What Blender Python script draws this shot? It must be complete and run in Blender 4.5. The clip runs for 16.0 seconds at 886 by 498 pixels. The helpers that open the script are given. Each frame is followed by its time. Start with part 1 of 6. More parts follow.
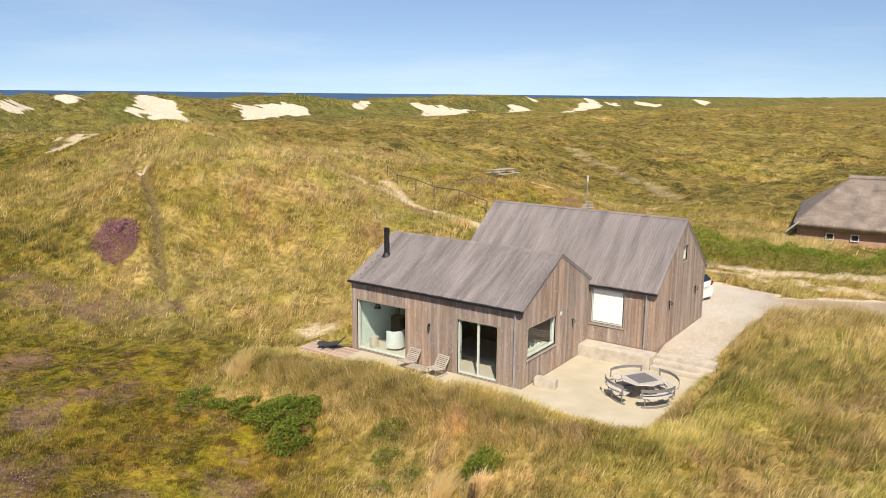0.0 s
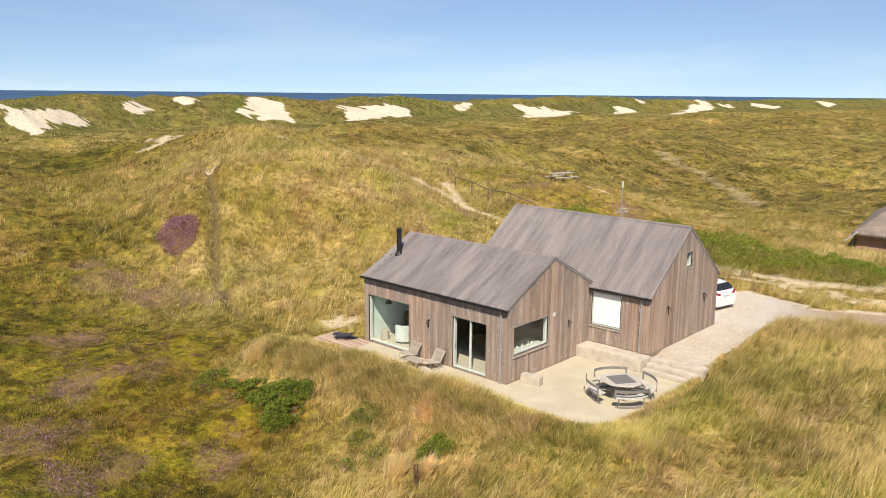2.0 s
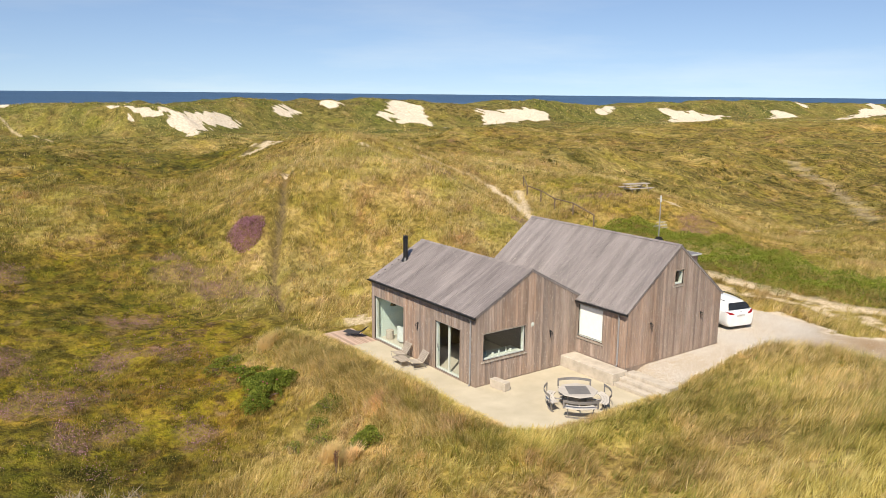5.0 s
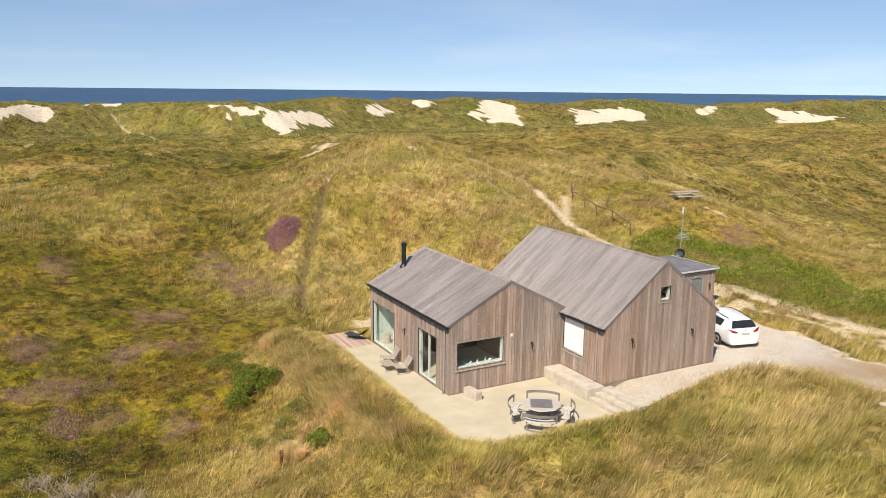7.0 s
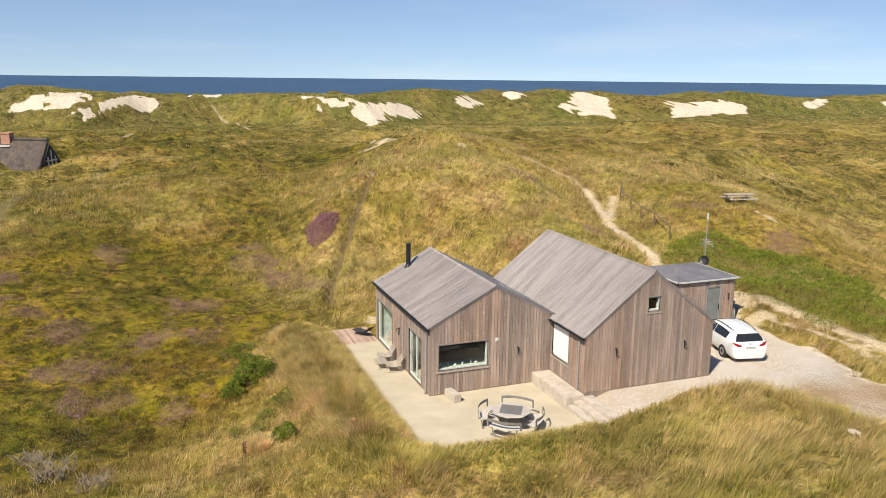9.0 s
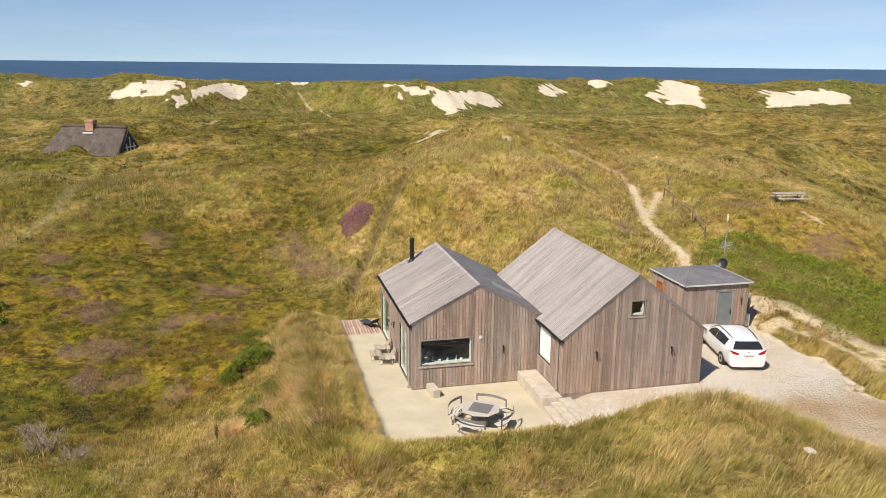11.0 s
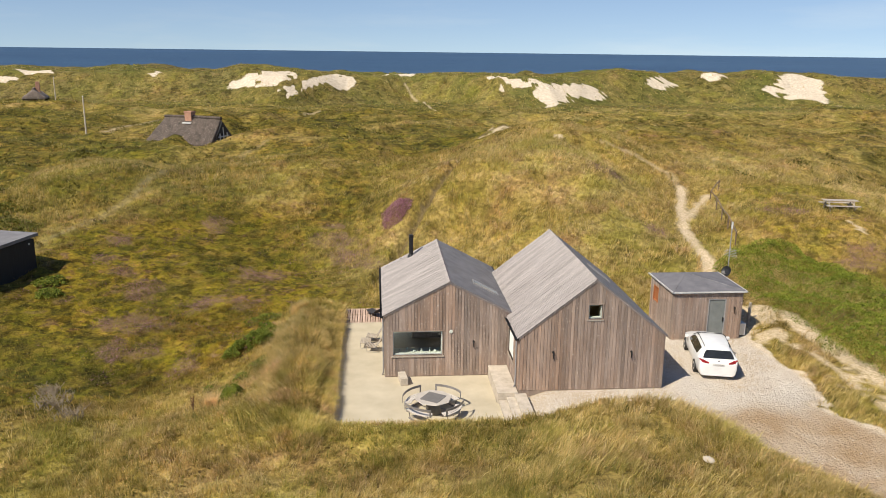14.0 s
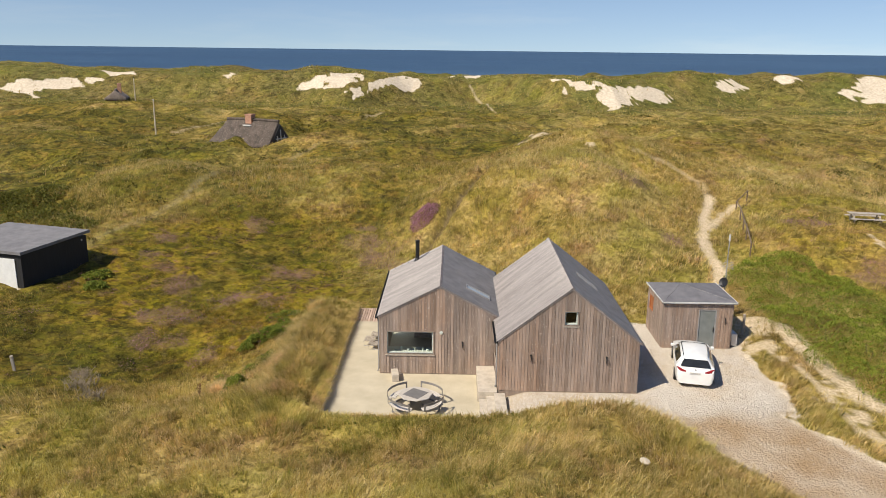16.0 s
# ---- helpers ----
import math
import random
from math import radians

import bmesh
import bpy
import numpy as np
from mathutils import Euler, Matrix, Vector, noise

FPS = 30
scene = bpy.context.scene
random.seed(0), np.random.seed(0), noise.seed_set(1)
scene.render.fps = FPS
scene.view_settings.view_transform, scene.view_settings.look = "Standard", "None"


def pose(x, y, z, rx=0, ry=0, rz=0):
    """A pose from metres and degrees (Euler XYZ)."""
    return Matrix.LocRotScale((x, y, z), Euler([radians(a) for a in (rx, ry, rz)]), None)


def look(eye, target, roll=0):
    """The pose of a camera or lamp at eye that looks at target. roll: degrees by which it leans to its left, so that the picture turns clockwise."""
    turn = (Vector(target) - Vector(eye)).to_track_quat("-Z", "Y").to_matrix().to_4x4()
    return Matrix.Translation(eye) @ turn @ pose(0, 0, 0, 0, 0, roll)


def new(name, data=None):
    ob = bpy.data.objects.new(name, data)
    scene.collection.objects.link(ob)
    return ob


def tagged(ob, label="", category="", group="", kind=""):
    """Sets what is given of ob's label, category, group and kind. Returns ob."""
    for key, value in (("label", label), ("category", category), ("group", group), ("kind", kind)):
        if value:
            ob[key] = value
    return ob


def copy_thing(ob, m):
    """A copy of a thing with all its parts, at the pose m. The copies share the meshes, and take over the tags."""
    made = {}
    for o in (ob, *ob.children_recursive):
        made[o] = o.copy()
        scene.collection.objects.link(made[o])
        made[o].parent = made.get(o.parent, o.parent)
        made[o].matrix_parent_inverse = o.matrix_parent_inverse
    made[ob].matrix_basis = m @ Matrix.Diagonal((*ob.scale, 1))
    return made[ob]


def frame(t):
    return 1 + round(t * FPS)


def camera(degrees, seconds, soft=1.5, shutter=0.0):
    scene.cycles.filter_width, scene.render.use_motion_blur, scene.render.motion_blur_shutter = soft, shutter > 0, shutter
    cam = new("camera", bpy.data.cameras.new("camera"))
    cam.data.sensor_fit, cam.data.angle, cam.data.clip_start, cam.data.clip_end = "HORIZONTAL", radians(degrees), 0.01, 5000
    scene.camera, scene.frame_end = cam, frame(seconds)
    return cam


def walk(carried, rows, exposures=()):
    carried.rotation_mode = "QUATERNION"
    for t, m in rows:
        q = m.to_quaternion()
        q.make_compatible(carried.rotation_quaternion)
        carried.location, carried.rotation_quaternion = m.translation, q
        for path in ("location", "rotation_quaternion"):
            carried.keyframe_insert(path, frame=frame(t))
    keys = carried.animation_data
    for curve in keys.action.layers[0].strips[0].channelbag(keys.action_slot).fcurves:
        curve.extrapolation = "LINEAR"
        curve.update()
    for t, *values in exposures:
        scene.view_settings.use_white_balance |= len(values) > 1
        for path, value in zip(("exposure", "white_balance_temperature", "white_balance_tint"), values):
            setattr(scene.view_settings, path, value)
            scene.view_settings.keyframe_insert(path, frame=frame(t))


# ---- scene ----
cam = camera(58.68, 16.0, soft=0.55)
# seconds, place, turn: an arc round the house, rising slowly
ROWS = [
    (0, 13.372, -24.633, 10.892, 78.722, -0.549, 34.670),
    (0.5, 14.449, -24.432, 10.999, 78.715, -0.576, 36.475),
    (1, 15.670, -24.117, 11.076, 78.713, -0.572, 38.736),
    (1.5, 16.755, -23.772, 11.158, 78.708, -0.534, 40.593),
    (2, 17.984, -23.329, 11.292, 78.700, -0.519, 42.681),
    (2.5, 19.054, -22.880, 11.427, 78.708, -0.531, 44.533),
    (3, 20.243, -22.318, 11.570, 78.723, -0.562, 46.507),
    (3.5, 21.251, -21.763, 11.692, 78.747, -0.582, 48.319),
    (4, 22.347, -21.060, 11.818, 78.777, -0.579, 50.291),
    (6.5, 26.713, -16.430, 12.572, 78.515, -0.539, 59.547),
    (7, 27.539, -15.271, 12.760, 78.479, -0.577, 61.646),
    (7.5, 28.213, -14.278, 12.929, 78.341, -0.593, 63.478),
    (8, 28.885, -13.129, 13.144, 77.862, -0.642, 65.542),
    (8.5, 29.416, -12.129, 13.305, 77.898, -0.675, 67.311),
    (9, 29.991, -10.942, 13.500, 77.673, -0.637, 69.192),
    (9.5, 30.449, -9.894, 13.689, 77.192, -0.624, 70.878),
    (10, 30.921, -8.723, 13.856, 76.944, -0.633, 72.835),
    (12.5, 33.179, -3.458, 14.564, 76.281, -0.650, 80.650),
    (13, 33.722, -2.349, 14.738, 76.108, -0.681, 82.276),
    (13.5, 34.200, -1.381, 14.901, 75.743, -0.694, 83.677),
    (14, 34.771, -0.320, 15.089, 75.770, -0.702, 85.260),
    (14.5, 35.307, 0.607, 15.264, 75.772, -0.641, 86.552),
    (15, 35.948, 1.624, 15.487, 75.628, -0.624, 87.929),
    (15.5, 36.528, 2.525, 15.750, 75.563, -0.644, 89.092),
    (16, 37.211, 3.572, 16.105, 75.626, -0.660, 90.841),
]
walk(cam, [(t, pose(x, y, z, rx, ry, rz)) for t, x, y, z, rx, ry, rz in ROWS],
     [(0, 0.42), (4, 0.42), (8.5, 0.40), (12.5, 0.32), (16, 0.24)])

# ---- light ----
SUN = Vector((0.606, -0.795, 0.0)).normalized() * math.cos(radians(49)) + Vector((0, 0, math.sin(radians(49))))
world = bpy.data.worlds.new("world")
scene.world = world
world.use_nodes = True
wn = world.node_tree
sky = wn.nodes.new("ShaderNodeTexSky")
sky.sky_type, sky.sun_disc = "NISHITA", False
sky.sun_elevation, sky.sun_rotation = radians(49), math.atan2(SUN.x, SUN.y)
sky.air_density, sky.dust_density, sky.ozone_density = 1.0, 0.0, 3.0
raised = wn.nodes.new("ShaderNodeMapping")
raised.inputs["Location"].default_value = (0, 0, 0.09)
wn.links.new(wn.nodes.new("ShaderNodeTexCoord").outputs["Generated"], raised.inputs["Vector"])
wn.links.new(raised.outputs[0], sky.inputs[0])
tint = wn.nodes.new("ShaderNodeMix")
tint.data_type, tint.blend_type = "RGBA", "MULTIPLY"
tint.inputs[0].default_value, tint.inputs[7].default_value = 1.0, (1.02, 0.97, 1.0, 1)
wn.links.new(sky.outputs[0], tint.inputs[6])
# a thin veil of high cloud
veil, stretch = wn.nodes.new("ShaderNodeTexNoise"), wn.nodes.new("ShaderNodeMapping")
stretch.inputs["Scale"].default_value = (1.2, 1.2, 9.0)
wn.links.new(raised.outputs[0], stretch.inputs["Vector"])
wn.links.new(stretch.outputs[0], veil.inputs["Vector"])
veil.inputs["Scale"].default_value, veil.inputs["Detail"].default_value, veil.inputs["Roughness"].default_value = 2.2, 6.0, 0.6
thin = wn.nodes.new("ShaderNodeMapRange")
thin.inputs["From Min"].default_value, thin.inputs["From Max"].default_value, thin.inputs["To Max"].default_value = 0.47, 0.75, 0.7
wn.links.new(veil.outputs["Fac"], thin.inputs["Value"])
cloud = wn.nodes.new("ShaderNodeMix")
cloud.data_type, cloud.blend_type = "RGBA", "MULTIPLY"
cloud.inputs[7].default_value = (1.32, 1.15, 1.02, 1)
wn.links.new(thin.outputs[0], cloud.inputs[0])
wn.links.new(tint.outputs[2], cloud.inputs[6])
wn.links.new(cloud.outputs[2], wn.nodes["Background"].inputs[0])
wn.nodes["Background"].inputs[1].default_value = 0.092
lamp = bpy.data.lights.new("sun", "SUN")
lamp.energy, lamp.angle, lamp.color = 5.0, radians(0.53), (1.0, 0.91, 0.76)
new("sun", lamp).matrix_world = look(SUN * 60, (0, 0, 0))


# ---- helpers of this scene ----
class Geo:
    """Collects plain pieces into one mesh."""

    def __init__(self):
        self.v, self.f = [], []

    def add(self, verts, faces, m=None):
        n = len(self.v)
        self.v += [tuple(m @ Vector(p)) if m else tuple(p) for p in verts]
        self.f += [tuple(n + i for i in f) for f in faces]
        return self

    def box(self, x0, x1, y0, y1, z0, z1, m=None):
        vs = [(x, y, z) for z in (z0, z1) for y in (y0, y1) for x in (x0, x1)]
        return self.add(vs, [(0, 2, 3, 1), (4, 5, 7, 6), (0, 1, 5, 4), (2, 6, 7, 3), (0, 4, 6, 2), (1, 3, 7, 5)], m)

    def bevel_box(self, x0, x1, y0, y1, z0, z1, b=0.01, m=None):
        bm = bmesh.new()
        bmesh.ops.create_cube(bm, size=1)
        for v in bm.verts:
            v.co = ((x0 + x1) / 2 + v.co.x * (x1 - x0), (y0 + y1) / 2 + v.co.y * (y1 - y0), (z0 + z1) / 2 + v.co.z * (z1 - z0))
        bmesh.ops.bevel(bm, geom=bm.edges[:], offset=b, segments=2, affect="EDGES", profile=0.6)
        return self.bm(bm, m)

    def bm(self, bm, m=None):
        bm.verts.index_update()
        self.add([v.co[:] for v in bm.verts], [[v.index for v in f.verts] for f in bm.faces], m)
        bm.free()
        return self

    def tube(self, pts, r, sides=8, m=None, closed=False):
        """A tube along a polyline; r is one radius or one for each point."""
        pts = [Vector(p) for p in pts]
        rs = r if isinstance(r, (list, tuple)) else [r] * len(pts)
        vs, fs, n = [], [], len(pts)
        for i, p in enumerate(pts):
            a, b = (pts[i - 1], pts[(i + 1) % n]) if closed else (pts[max(i - 1, 0)], pts[min(i + 1, n - 1)])
            d = (b - a).normalized()
            up = Vector((0, 0, 1)) if abs(d.z) < 0.9 else Vector((1, 0, 0))
            s = d.cross(up).normalized()
            u = s.cross(d)
            vs += [p + (s * math.cos(k * 2 * math.pi / sides) + u * math.sin(k * 2 * math.pi / sides)) * rs[i] for k in range(sides)]
        for i in range(n if closed else n - 1):
            j = (i + 1) % n
            fs += [(i * sides + k, i * sides + (k + 1) % sides, j * sides + (k + 1) % sides, j * sides + k) for k in range(sides)]
        if not closed:
            fs += [tuple(range(sides))[::-1], tuple((n - 1) * sides + k for k in range(sides))]
        return self.add(vs, fs, m)

    def lathe(self, profile, sides=16, m=None):
        """A turned body from (radius, z) pairs round the z axis."""
        vs, fs, n = [], [], len(profile)
        for r, z in profile:
            vs += [(r * math.cos(k * 2 * math.pi / sides), r * math.sin(k * 2 * math.pi / sides), z) for k in range(sides)]
        for i in range(n - 1):
            fs += [(i * sides + k, i * sides + (k + 1) % sides, (i + 1) * sides + (k + 1) % sides, (i + 1) * sides + k) for k in range(sides)]
        fs += [tuple(range(sides))[::-1], tuple((n - 1) * sides + k for k in range(sides))]
        return self.add(vs, fs, m)

    def prism(self, axis, n0, n1, u0, u1, z0, za, zb):
        """A wall column between n0 and n1 across the wall, u0 and u1 along it, up to za at u0 and zb at u1."""
        put = (lambda n, u, z: (n, u, z)) if axis == "x" else (lambda n, u, z: (u, n, z))
        vs = [put(n, u, z) for n in (n0, n1) for u, z in ((u0, z0), (u1, z0), (u1, zb), (u0, za))]
        return self.add(vs, [(0, 1, 2, 3), (7, 6, 5, 4), (0, 4, 5, 1), (1, 5, 6, 2), (2, 6, 7, 3), (3, 7, 4, 0)])

    def mesh(self, name):
        me = bpy.data.meshes.new(name)
        me.from_pydata(self.v, [], self.f)
        bm = bmesh.new()
        bm.from_mesh(me)
        bmesh.ops.recalc_face_normals(bm, faces=bm.faces)
        bm.to_mesh(me)
        bm.free()
        return me


def part(name, geo, material, parent=None, label="", smooth=False, weld=False):
    """One mesh object from a Geo, a bmesh or a mesh, under a thing or a part."""
    if isinstance(geo, Geo):
        me = geo.mesh(name)
    elif isinstance(geo, bmesh.types.BMesh):
        me = bpy.data.meshes.new(name)
        geo.to_mesh(me)
        geo.free()
    else:
        me = geo
    if weld:
        bm = bmesh.new()
        bm.from_mesh(me)
        bmesh.ops.remove_doubles(bm, verts=bm.verts, dist=0.0005)
        bm.to_mesh(me)
        bm.free()
    if material and not me.materials:
        me.materials.append(material)
    if smooth:
        me.polygons.foreach_set("use_smooth", [True] * len(me.polygons))
    ob = new(name, me)
    if parent:
        ob.parent = parent
    if label:
        ob["label"] = label
    return ob


def thing(name, label, category, group="", kind="", at=None):
    """An Empty at a thing's base that carries its parts."""
    ob = new(name)
    ob.empty_display_size = 0.2
    if at is not None:
        ob.matrix_basis = at
    return tagged(ob, label, category, group, kind)


def smoothstep(a, b, x):
    t = np.clip((x - a) / (b - a), 0, 1)
    return t * t * (3 - 2 * t)


def lattice(ix, iy, seed):
    n = (ix * 374761393 + iy * 668265263 + seed * 974634777) & 0xFFFFFFFF
    n = ((n ^ (n >> 13)) * 1274126177) & 0xFFFFFFFF
    return ((n ^ (n >> 16)) & 0xFFFF) / 65535.0


def value_noise(x, y, seed=0):
    x, y = np.asarray(x, float), np.asarray(y, float)
    ix, iy = np.floor(x).astype(np.int64), np.floor(y).astype(np.int64)
    fx, fy = x - ix, y - iy
    fx, fy = fx * fx * (3 - 2 * fx), fy * fy * (3 - 2 * fy)
    a, b, c, d = lattice(ix, iy, seed), lattice(ix + 1, iy, seed), lattice(ix, iy + 1, seed), lattice(ix + 1, iy + 1, seed)
    return (a * (1 - fx) + b * fx) * (1 - fy) + (c * (1 - fx) + d * fx) * fy


def fbm(x, y, seed=0, octaves=3):
    """Smooth noise from about -1 to 1."""
    out, amp, total = 0, 1.0, 0
    for o in range(octaves):
        out = out + amp * (value_noise(x * 2**o + 17.3 * o, y * 2**o - 9.1 * o, seed + o) * 2 - 1)
        total += amp
        amp *= 0.5
    return out / total


# ---- materials ----
def nodes_of(name):
    m = bpy.data.materials.new(name)
    m.use_nodes = True
    t = m.node_tree
    return m, t, t.nodes["Principled BSDF"]


def link(t, a, b):
    t.links.new(a, b)


def noise_at(t, scale, detail=3.0, stretch=(1, 1, 1), rough=0.55):
    geo = t.nodes.new("ShaderNodeNewGeometry")
    mp = t.nodes.new("ShaderNodeMapping")
    mp.inputs["Scale"].default_value = stretch
    link(t, geo.outputs["Position"], mp.inputs["Vector"])
    n = t.nodes.new("ShaderNodeTexNoise")
    n.inputs["Scale"].default_value, n.inputs["Detail"].default_value, n.inputs["Roughness"].default_value = scale, detail, rough
    link(t, mp.outputs[0], n.inputs["Vector"])
    return n.outputs["Fac"]


def ramp(t, fac, *stops):
    r = t.nodes.new("ShaderNodeValToRGB")
    e = r.color_ramp.elements
    while len(e) < len(stops):
        e.new(0.5)
    for el, (p, c) in zip(e, stops):
        el.position, el.color = p, (*c, 1)
    link(t, fac, r.inputs[0])
    return r.outputs[0]


def mix(t, fac, a, b, mode="MIX"):
    n = t.nodes.new("ShaderNodeMix")
    n.data_type, n.blend_type = "RGBA", mode
    for sock, v in ((n.inputs[0], fac), (n.inputs[6], a), (n.inputs[7], b)):
        if isinstance(v, (int, float)):
            sock.default_value = v
        elif isinstance(v, tuple):
            sock.default_value = (*v, 1)
        else:
            link(t, v, sock)
    return n.outputs[2]


def math_node(t, op, a, b=0.0):
    n = t.nodes.new("ShaderNodeMath")
    n.operation = op
    for sock, v in ((n.inputs[0], a), (n.inputs[1], b)):
        if isinstance(v, (int, float)):
            sock.default_value = v
        else:
            link(t, v, sock)
    return n.outputs[0]


def bump(t, bsdf, height, strength, distance):
    b = t.nodes.new("ShaderNodeBump")
    b.inputs["Strength"].default_value, b.inputs["Distance"].default_value = strength, distance
    link(t, height, b.inputs["Height"])
    link(t, b.outputs[0], bsdf.inputs["Normal"])


def plain(name, dark, light, rough=0.6, scale=6.0, metal=0.0, relief=0.0, grain=60.0, stretch=(1, 1, 1), spread=0.0, warm=0.0, flecks=0.0):
    """A surface between two tones, with stains and grain; spread: how far single pieces differ."""
    m, t, p = nodes_of(name)
    big, small = noise_at(t, scale, 4.0, stretch), noise_at(t, grain, 2.0, stretch)
    f = math_node(t, "ADD", math_node(t, "MULTIPLY", big, 0.65), math_node(t, "MULTIPLY", small, 0.35))
    col = ramp(t, f, (0.3, dark), (0.7, light))
    if spread:
        info = t.nodes.new("ShaderNodeObjectInfo")
        v = math_node(t, "ADD", math_node(t, "MULTIPLY", info.outputs["Random"], 2 * spread), 1 - spread)
        hsv = t.nodes.new("ShaderNodeHueSaturation")
        link(t, v, hsv.inputs["Value"])
        link(t, col, hsv.inputs["Color"])
        col = hsv.outputs[0]
    if warm:
        info = t.nodes.new("ShaderNodeObjectInfo")
        pick = math_node(t, "MULTIPLY", math_node(t, "FRACT", math_node(t, "MULTIPLY", info.outputs["Random"], 7.31)), warm)
        col = mix(t, pick, col, mix(t, 1.0, col, (1.22, 0.94, 0.74), "MULTIPLY"))
    if warm:
        sheltered = ramp(t, noise_at(t, 0.55, 3.0, (1, 1, 0.4)), (0.50, (0, 0, 0)), (0.62, (1, 1, 1)))
        col = mix(t, math_node(t, "MULTIPLY", sheltered, 0.5), col, mix(t, 1.0, col, (1.18, 0.98, 0.80), "MULTIPLY"))
    if flecks:
        spots = ramp(t, noise_at(t, 30.0, 2.0, (1, 1, 0.5)), (0.64, (0, 0, 0)), (0.69, (1, 1, 1)))
        col = mix(t, math_node(t, "MULTIPLY", spots, flecks), col, (0.62, 0.54, 0.46))
    link(t, col, p.inputs["Base Color"])
    p.inputs["Roughness"].default_value, p.inputs["Metallic"].default_value = rough, metal
    if relief:
        bump(t, p, small, 0.6, relief)
    return m


CLADDING = plain("weathered_cladding", (0.18, 0.138, 0.114), (0.41, 0.33, 0.28), 0.8, 1.3, 0, 0.004, 34.0, (3.0, 3.0, 0.35), 0.2, 0.25, 1.0)
BACKING = plain("shaded_underboards", (0.20, 0.15, 0.118), (0.37, 0.29, 0.235), 0.85, 1.3, 0, 0.004, 34.0, (3.0, 3.0, 0.35))
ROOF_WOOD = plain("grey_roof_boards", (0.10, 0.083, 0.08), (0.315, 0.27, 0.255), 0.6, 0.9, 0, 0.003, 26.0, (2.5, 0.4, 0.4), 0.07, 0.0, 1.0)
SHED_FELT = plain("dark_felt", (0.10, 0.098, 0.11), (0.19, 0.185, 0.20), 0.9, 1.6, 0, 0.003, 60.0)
FELT_AND_SHADED_PLANKS = plain("grey_felt_and_shaded_planks", (0.13, 0.125, 0.13), (0.24, 0.23, 0.235), 0.7, 1.6, 0, 0.003, 60.0)
DARK_METAL = plain("dark_metal", (0.02, 0.02, 0.022), (0.05, 0.05, 0.052), 0.45, 8, 0.6)
ZINC = plain("dull_zinc", (0.26, 0.25, 0.25), (0.40, 0.39, 0.39), 0.5, 5, 0.25)
WHITE_FRAME = plain("pale_window_frame", (0.50, 0.53, 0.48), (0.62, 0.65, 0.59), 0.5, 6)
CONCRETE = plain("pale_patio_concrete", (0.40, 0.345, 0.245), (0.57, 0.50, 0.37), 0.85, 0.8, 0, 0.003, 40.0)
STONE_BLOCK = plain("cast_concrete", (0.36, 0.31, 0.25), (0.60, 0.53, 0.44), 0.85, 3.0, 0, 0.004, 45.0)
DECK_WOOD = plain("red_brown_decking", (0.36, 0.245, 0.18), (0.57, 0.42, 0.33), 0.75, 2.0, 0, 0.003, 40.0, (0.4, 3, 3), 0.2)
GREY_WOOD = plain("silvered_teak", (0.27, 0.225, 0.18), (0.50, 0.44, 0.37), 0.75, 3.0, 0, 0.003, 50.0, (0.6, 3, 3), 0.1)
INTERIOR = plain("pale_green_wall", (0.56, 0.64, 0.58), (0.66, 0.74, 0.68), 0.7, 3)
FLOORING = plain("pale_floor", (0.42, 0.38, 0.31), (0.56, 0.50, 0.42), 0.5, 3, 0, 0, 30, (0.4, 4, 1))


def silvered_roof():
    """Grey boards whose fibres catch the light at a flat angle."""
    for m in (ROOF_WOOD,):
        p = m.node_tree.nodes["Principled BSDF"]
        p.inputs["Roughness"].default_value, p.inputs["Specular IOR Level"].default_value, p.inputs["Anisotropic"].default_value = 0.68, 1.0, 0.9
        across = m.node_tree.nodes.new("ShaderNodeCombineXYZ")
        across.inputs[0].default_value = 1.0
        link(m.node_tree, across.outputs[0], p.inputs["Tangent"])


silvered_roof()


def glass_pane():
    m, t, p = nodes_of("window_glass")
    g = t.nodes.new("ShaderNodeBsdfTransparent")
    g.inputs[0].default_value = (0.93, 0.96, 0.94, 1)
    s = t.nodes.new("ShaderNodeBsdfGlossy")
    s.inputs["Roughness"].default_value = 0.02
    f = t.nodes.new("ShaderNodeLayerWeight")
    f.inputs[0].default_value = 0.5
    mx = t.nodes.new("ShaderNodeMixShader")
    link(t, math_node(t, "ADD", math_node(t, "MULTIPLY", math_node(t, "POWER", f.outputs["Facing"], 4.0), 0.6), 0.04), mx.inputs[0])
    link(t, g.outputs[0], mx.inputs[1])
    link(t, s.outputs[0], mx.inputs[2])
    link(t, mx.outputs[0], t.nodes["Material Output"].inputs["Surface"])
    return m


GLASS = glass_pane()


# ---- the land ----
# soft hills: place, radius, height
HILLS_NEAR = [
    (-50, 30, 26, 4.77), (-10, -10, 14, -1.82), (-66, -18, 26, 4.05), (-30, 12, 8, 3.06),
    (-18, 94, 26, -3.91), (18, 6, 8, 2.33), (-24, -6, 8, -2.09), (-110, -20, 14, 1.76),
    (-60, 60, 14, 2.64), (-42, 18, 8, 2.95), (-42, -6, 8, 1.50), (4, -6, 4.5, 1.03),
    (-28, 2, 4.5, 1.50), (-24, 36, 8, 1.66), (6, 30, 8, 1.45), (0, 12, 8, -0.88),
    (-98, 14, 26, 1.25), (20, -20, 14, -1.01), (-4, -2, 4.5, 1.13), (-28, 18, 4.5, 1.96),
    (8, 10, 4.5, 1.33), (-20, 60, 14, -1.38),
]
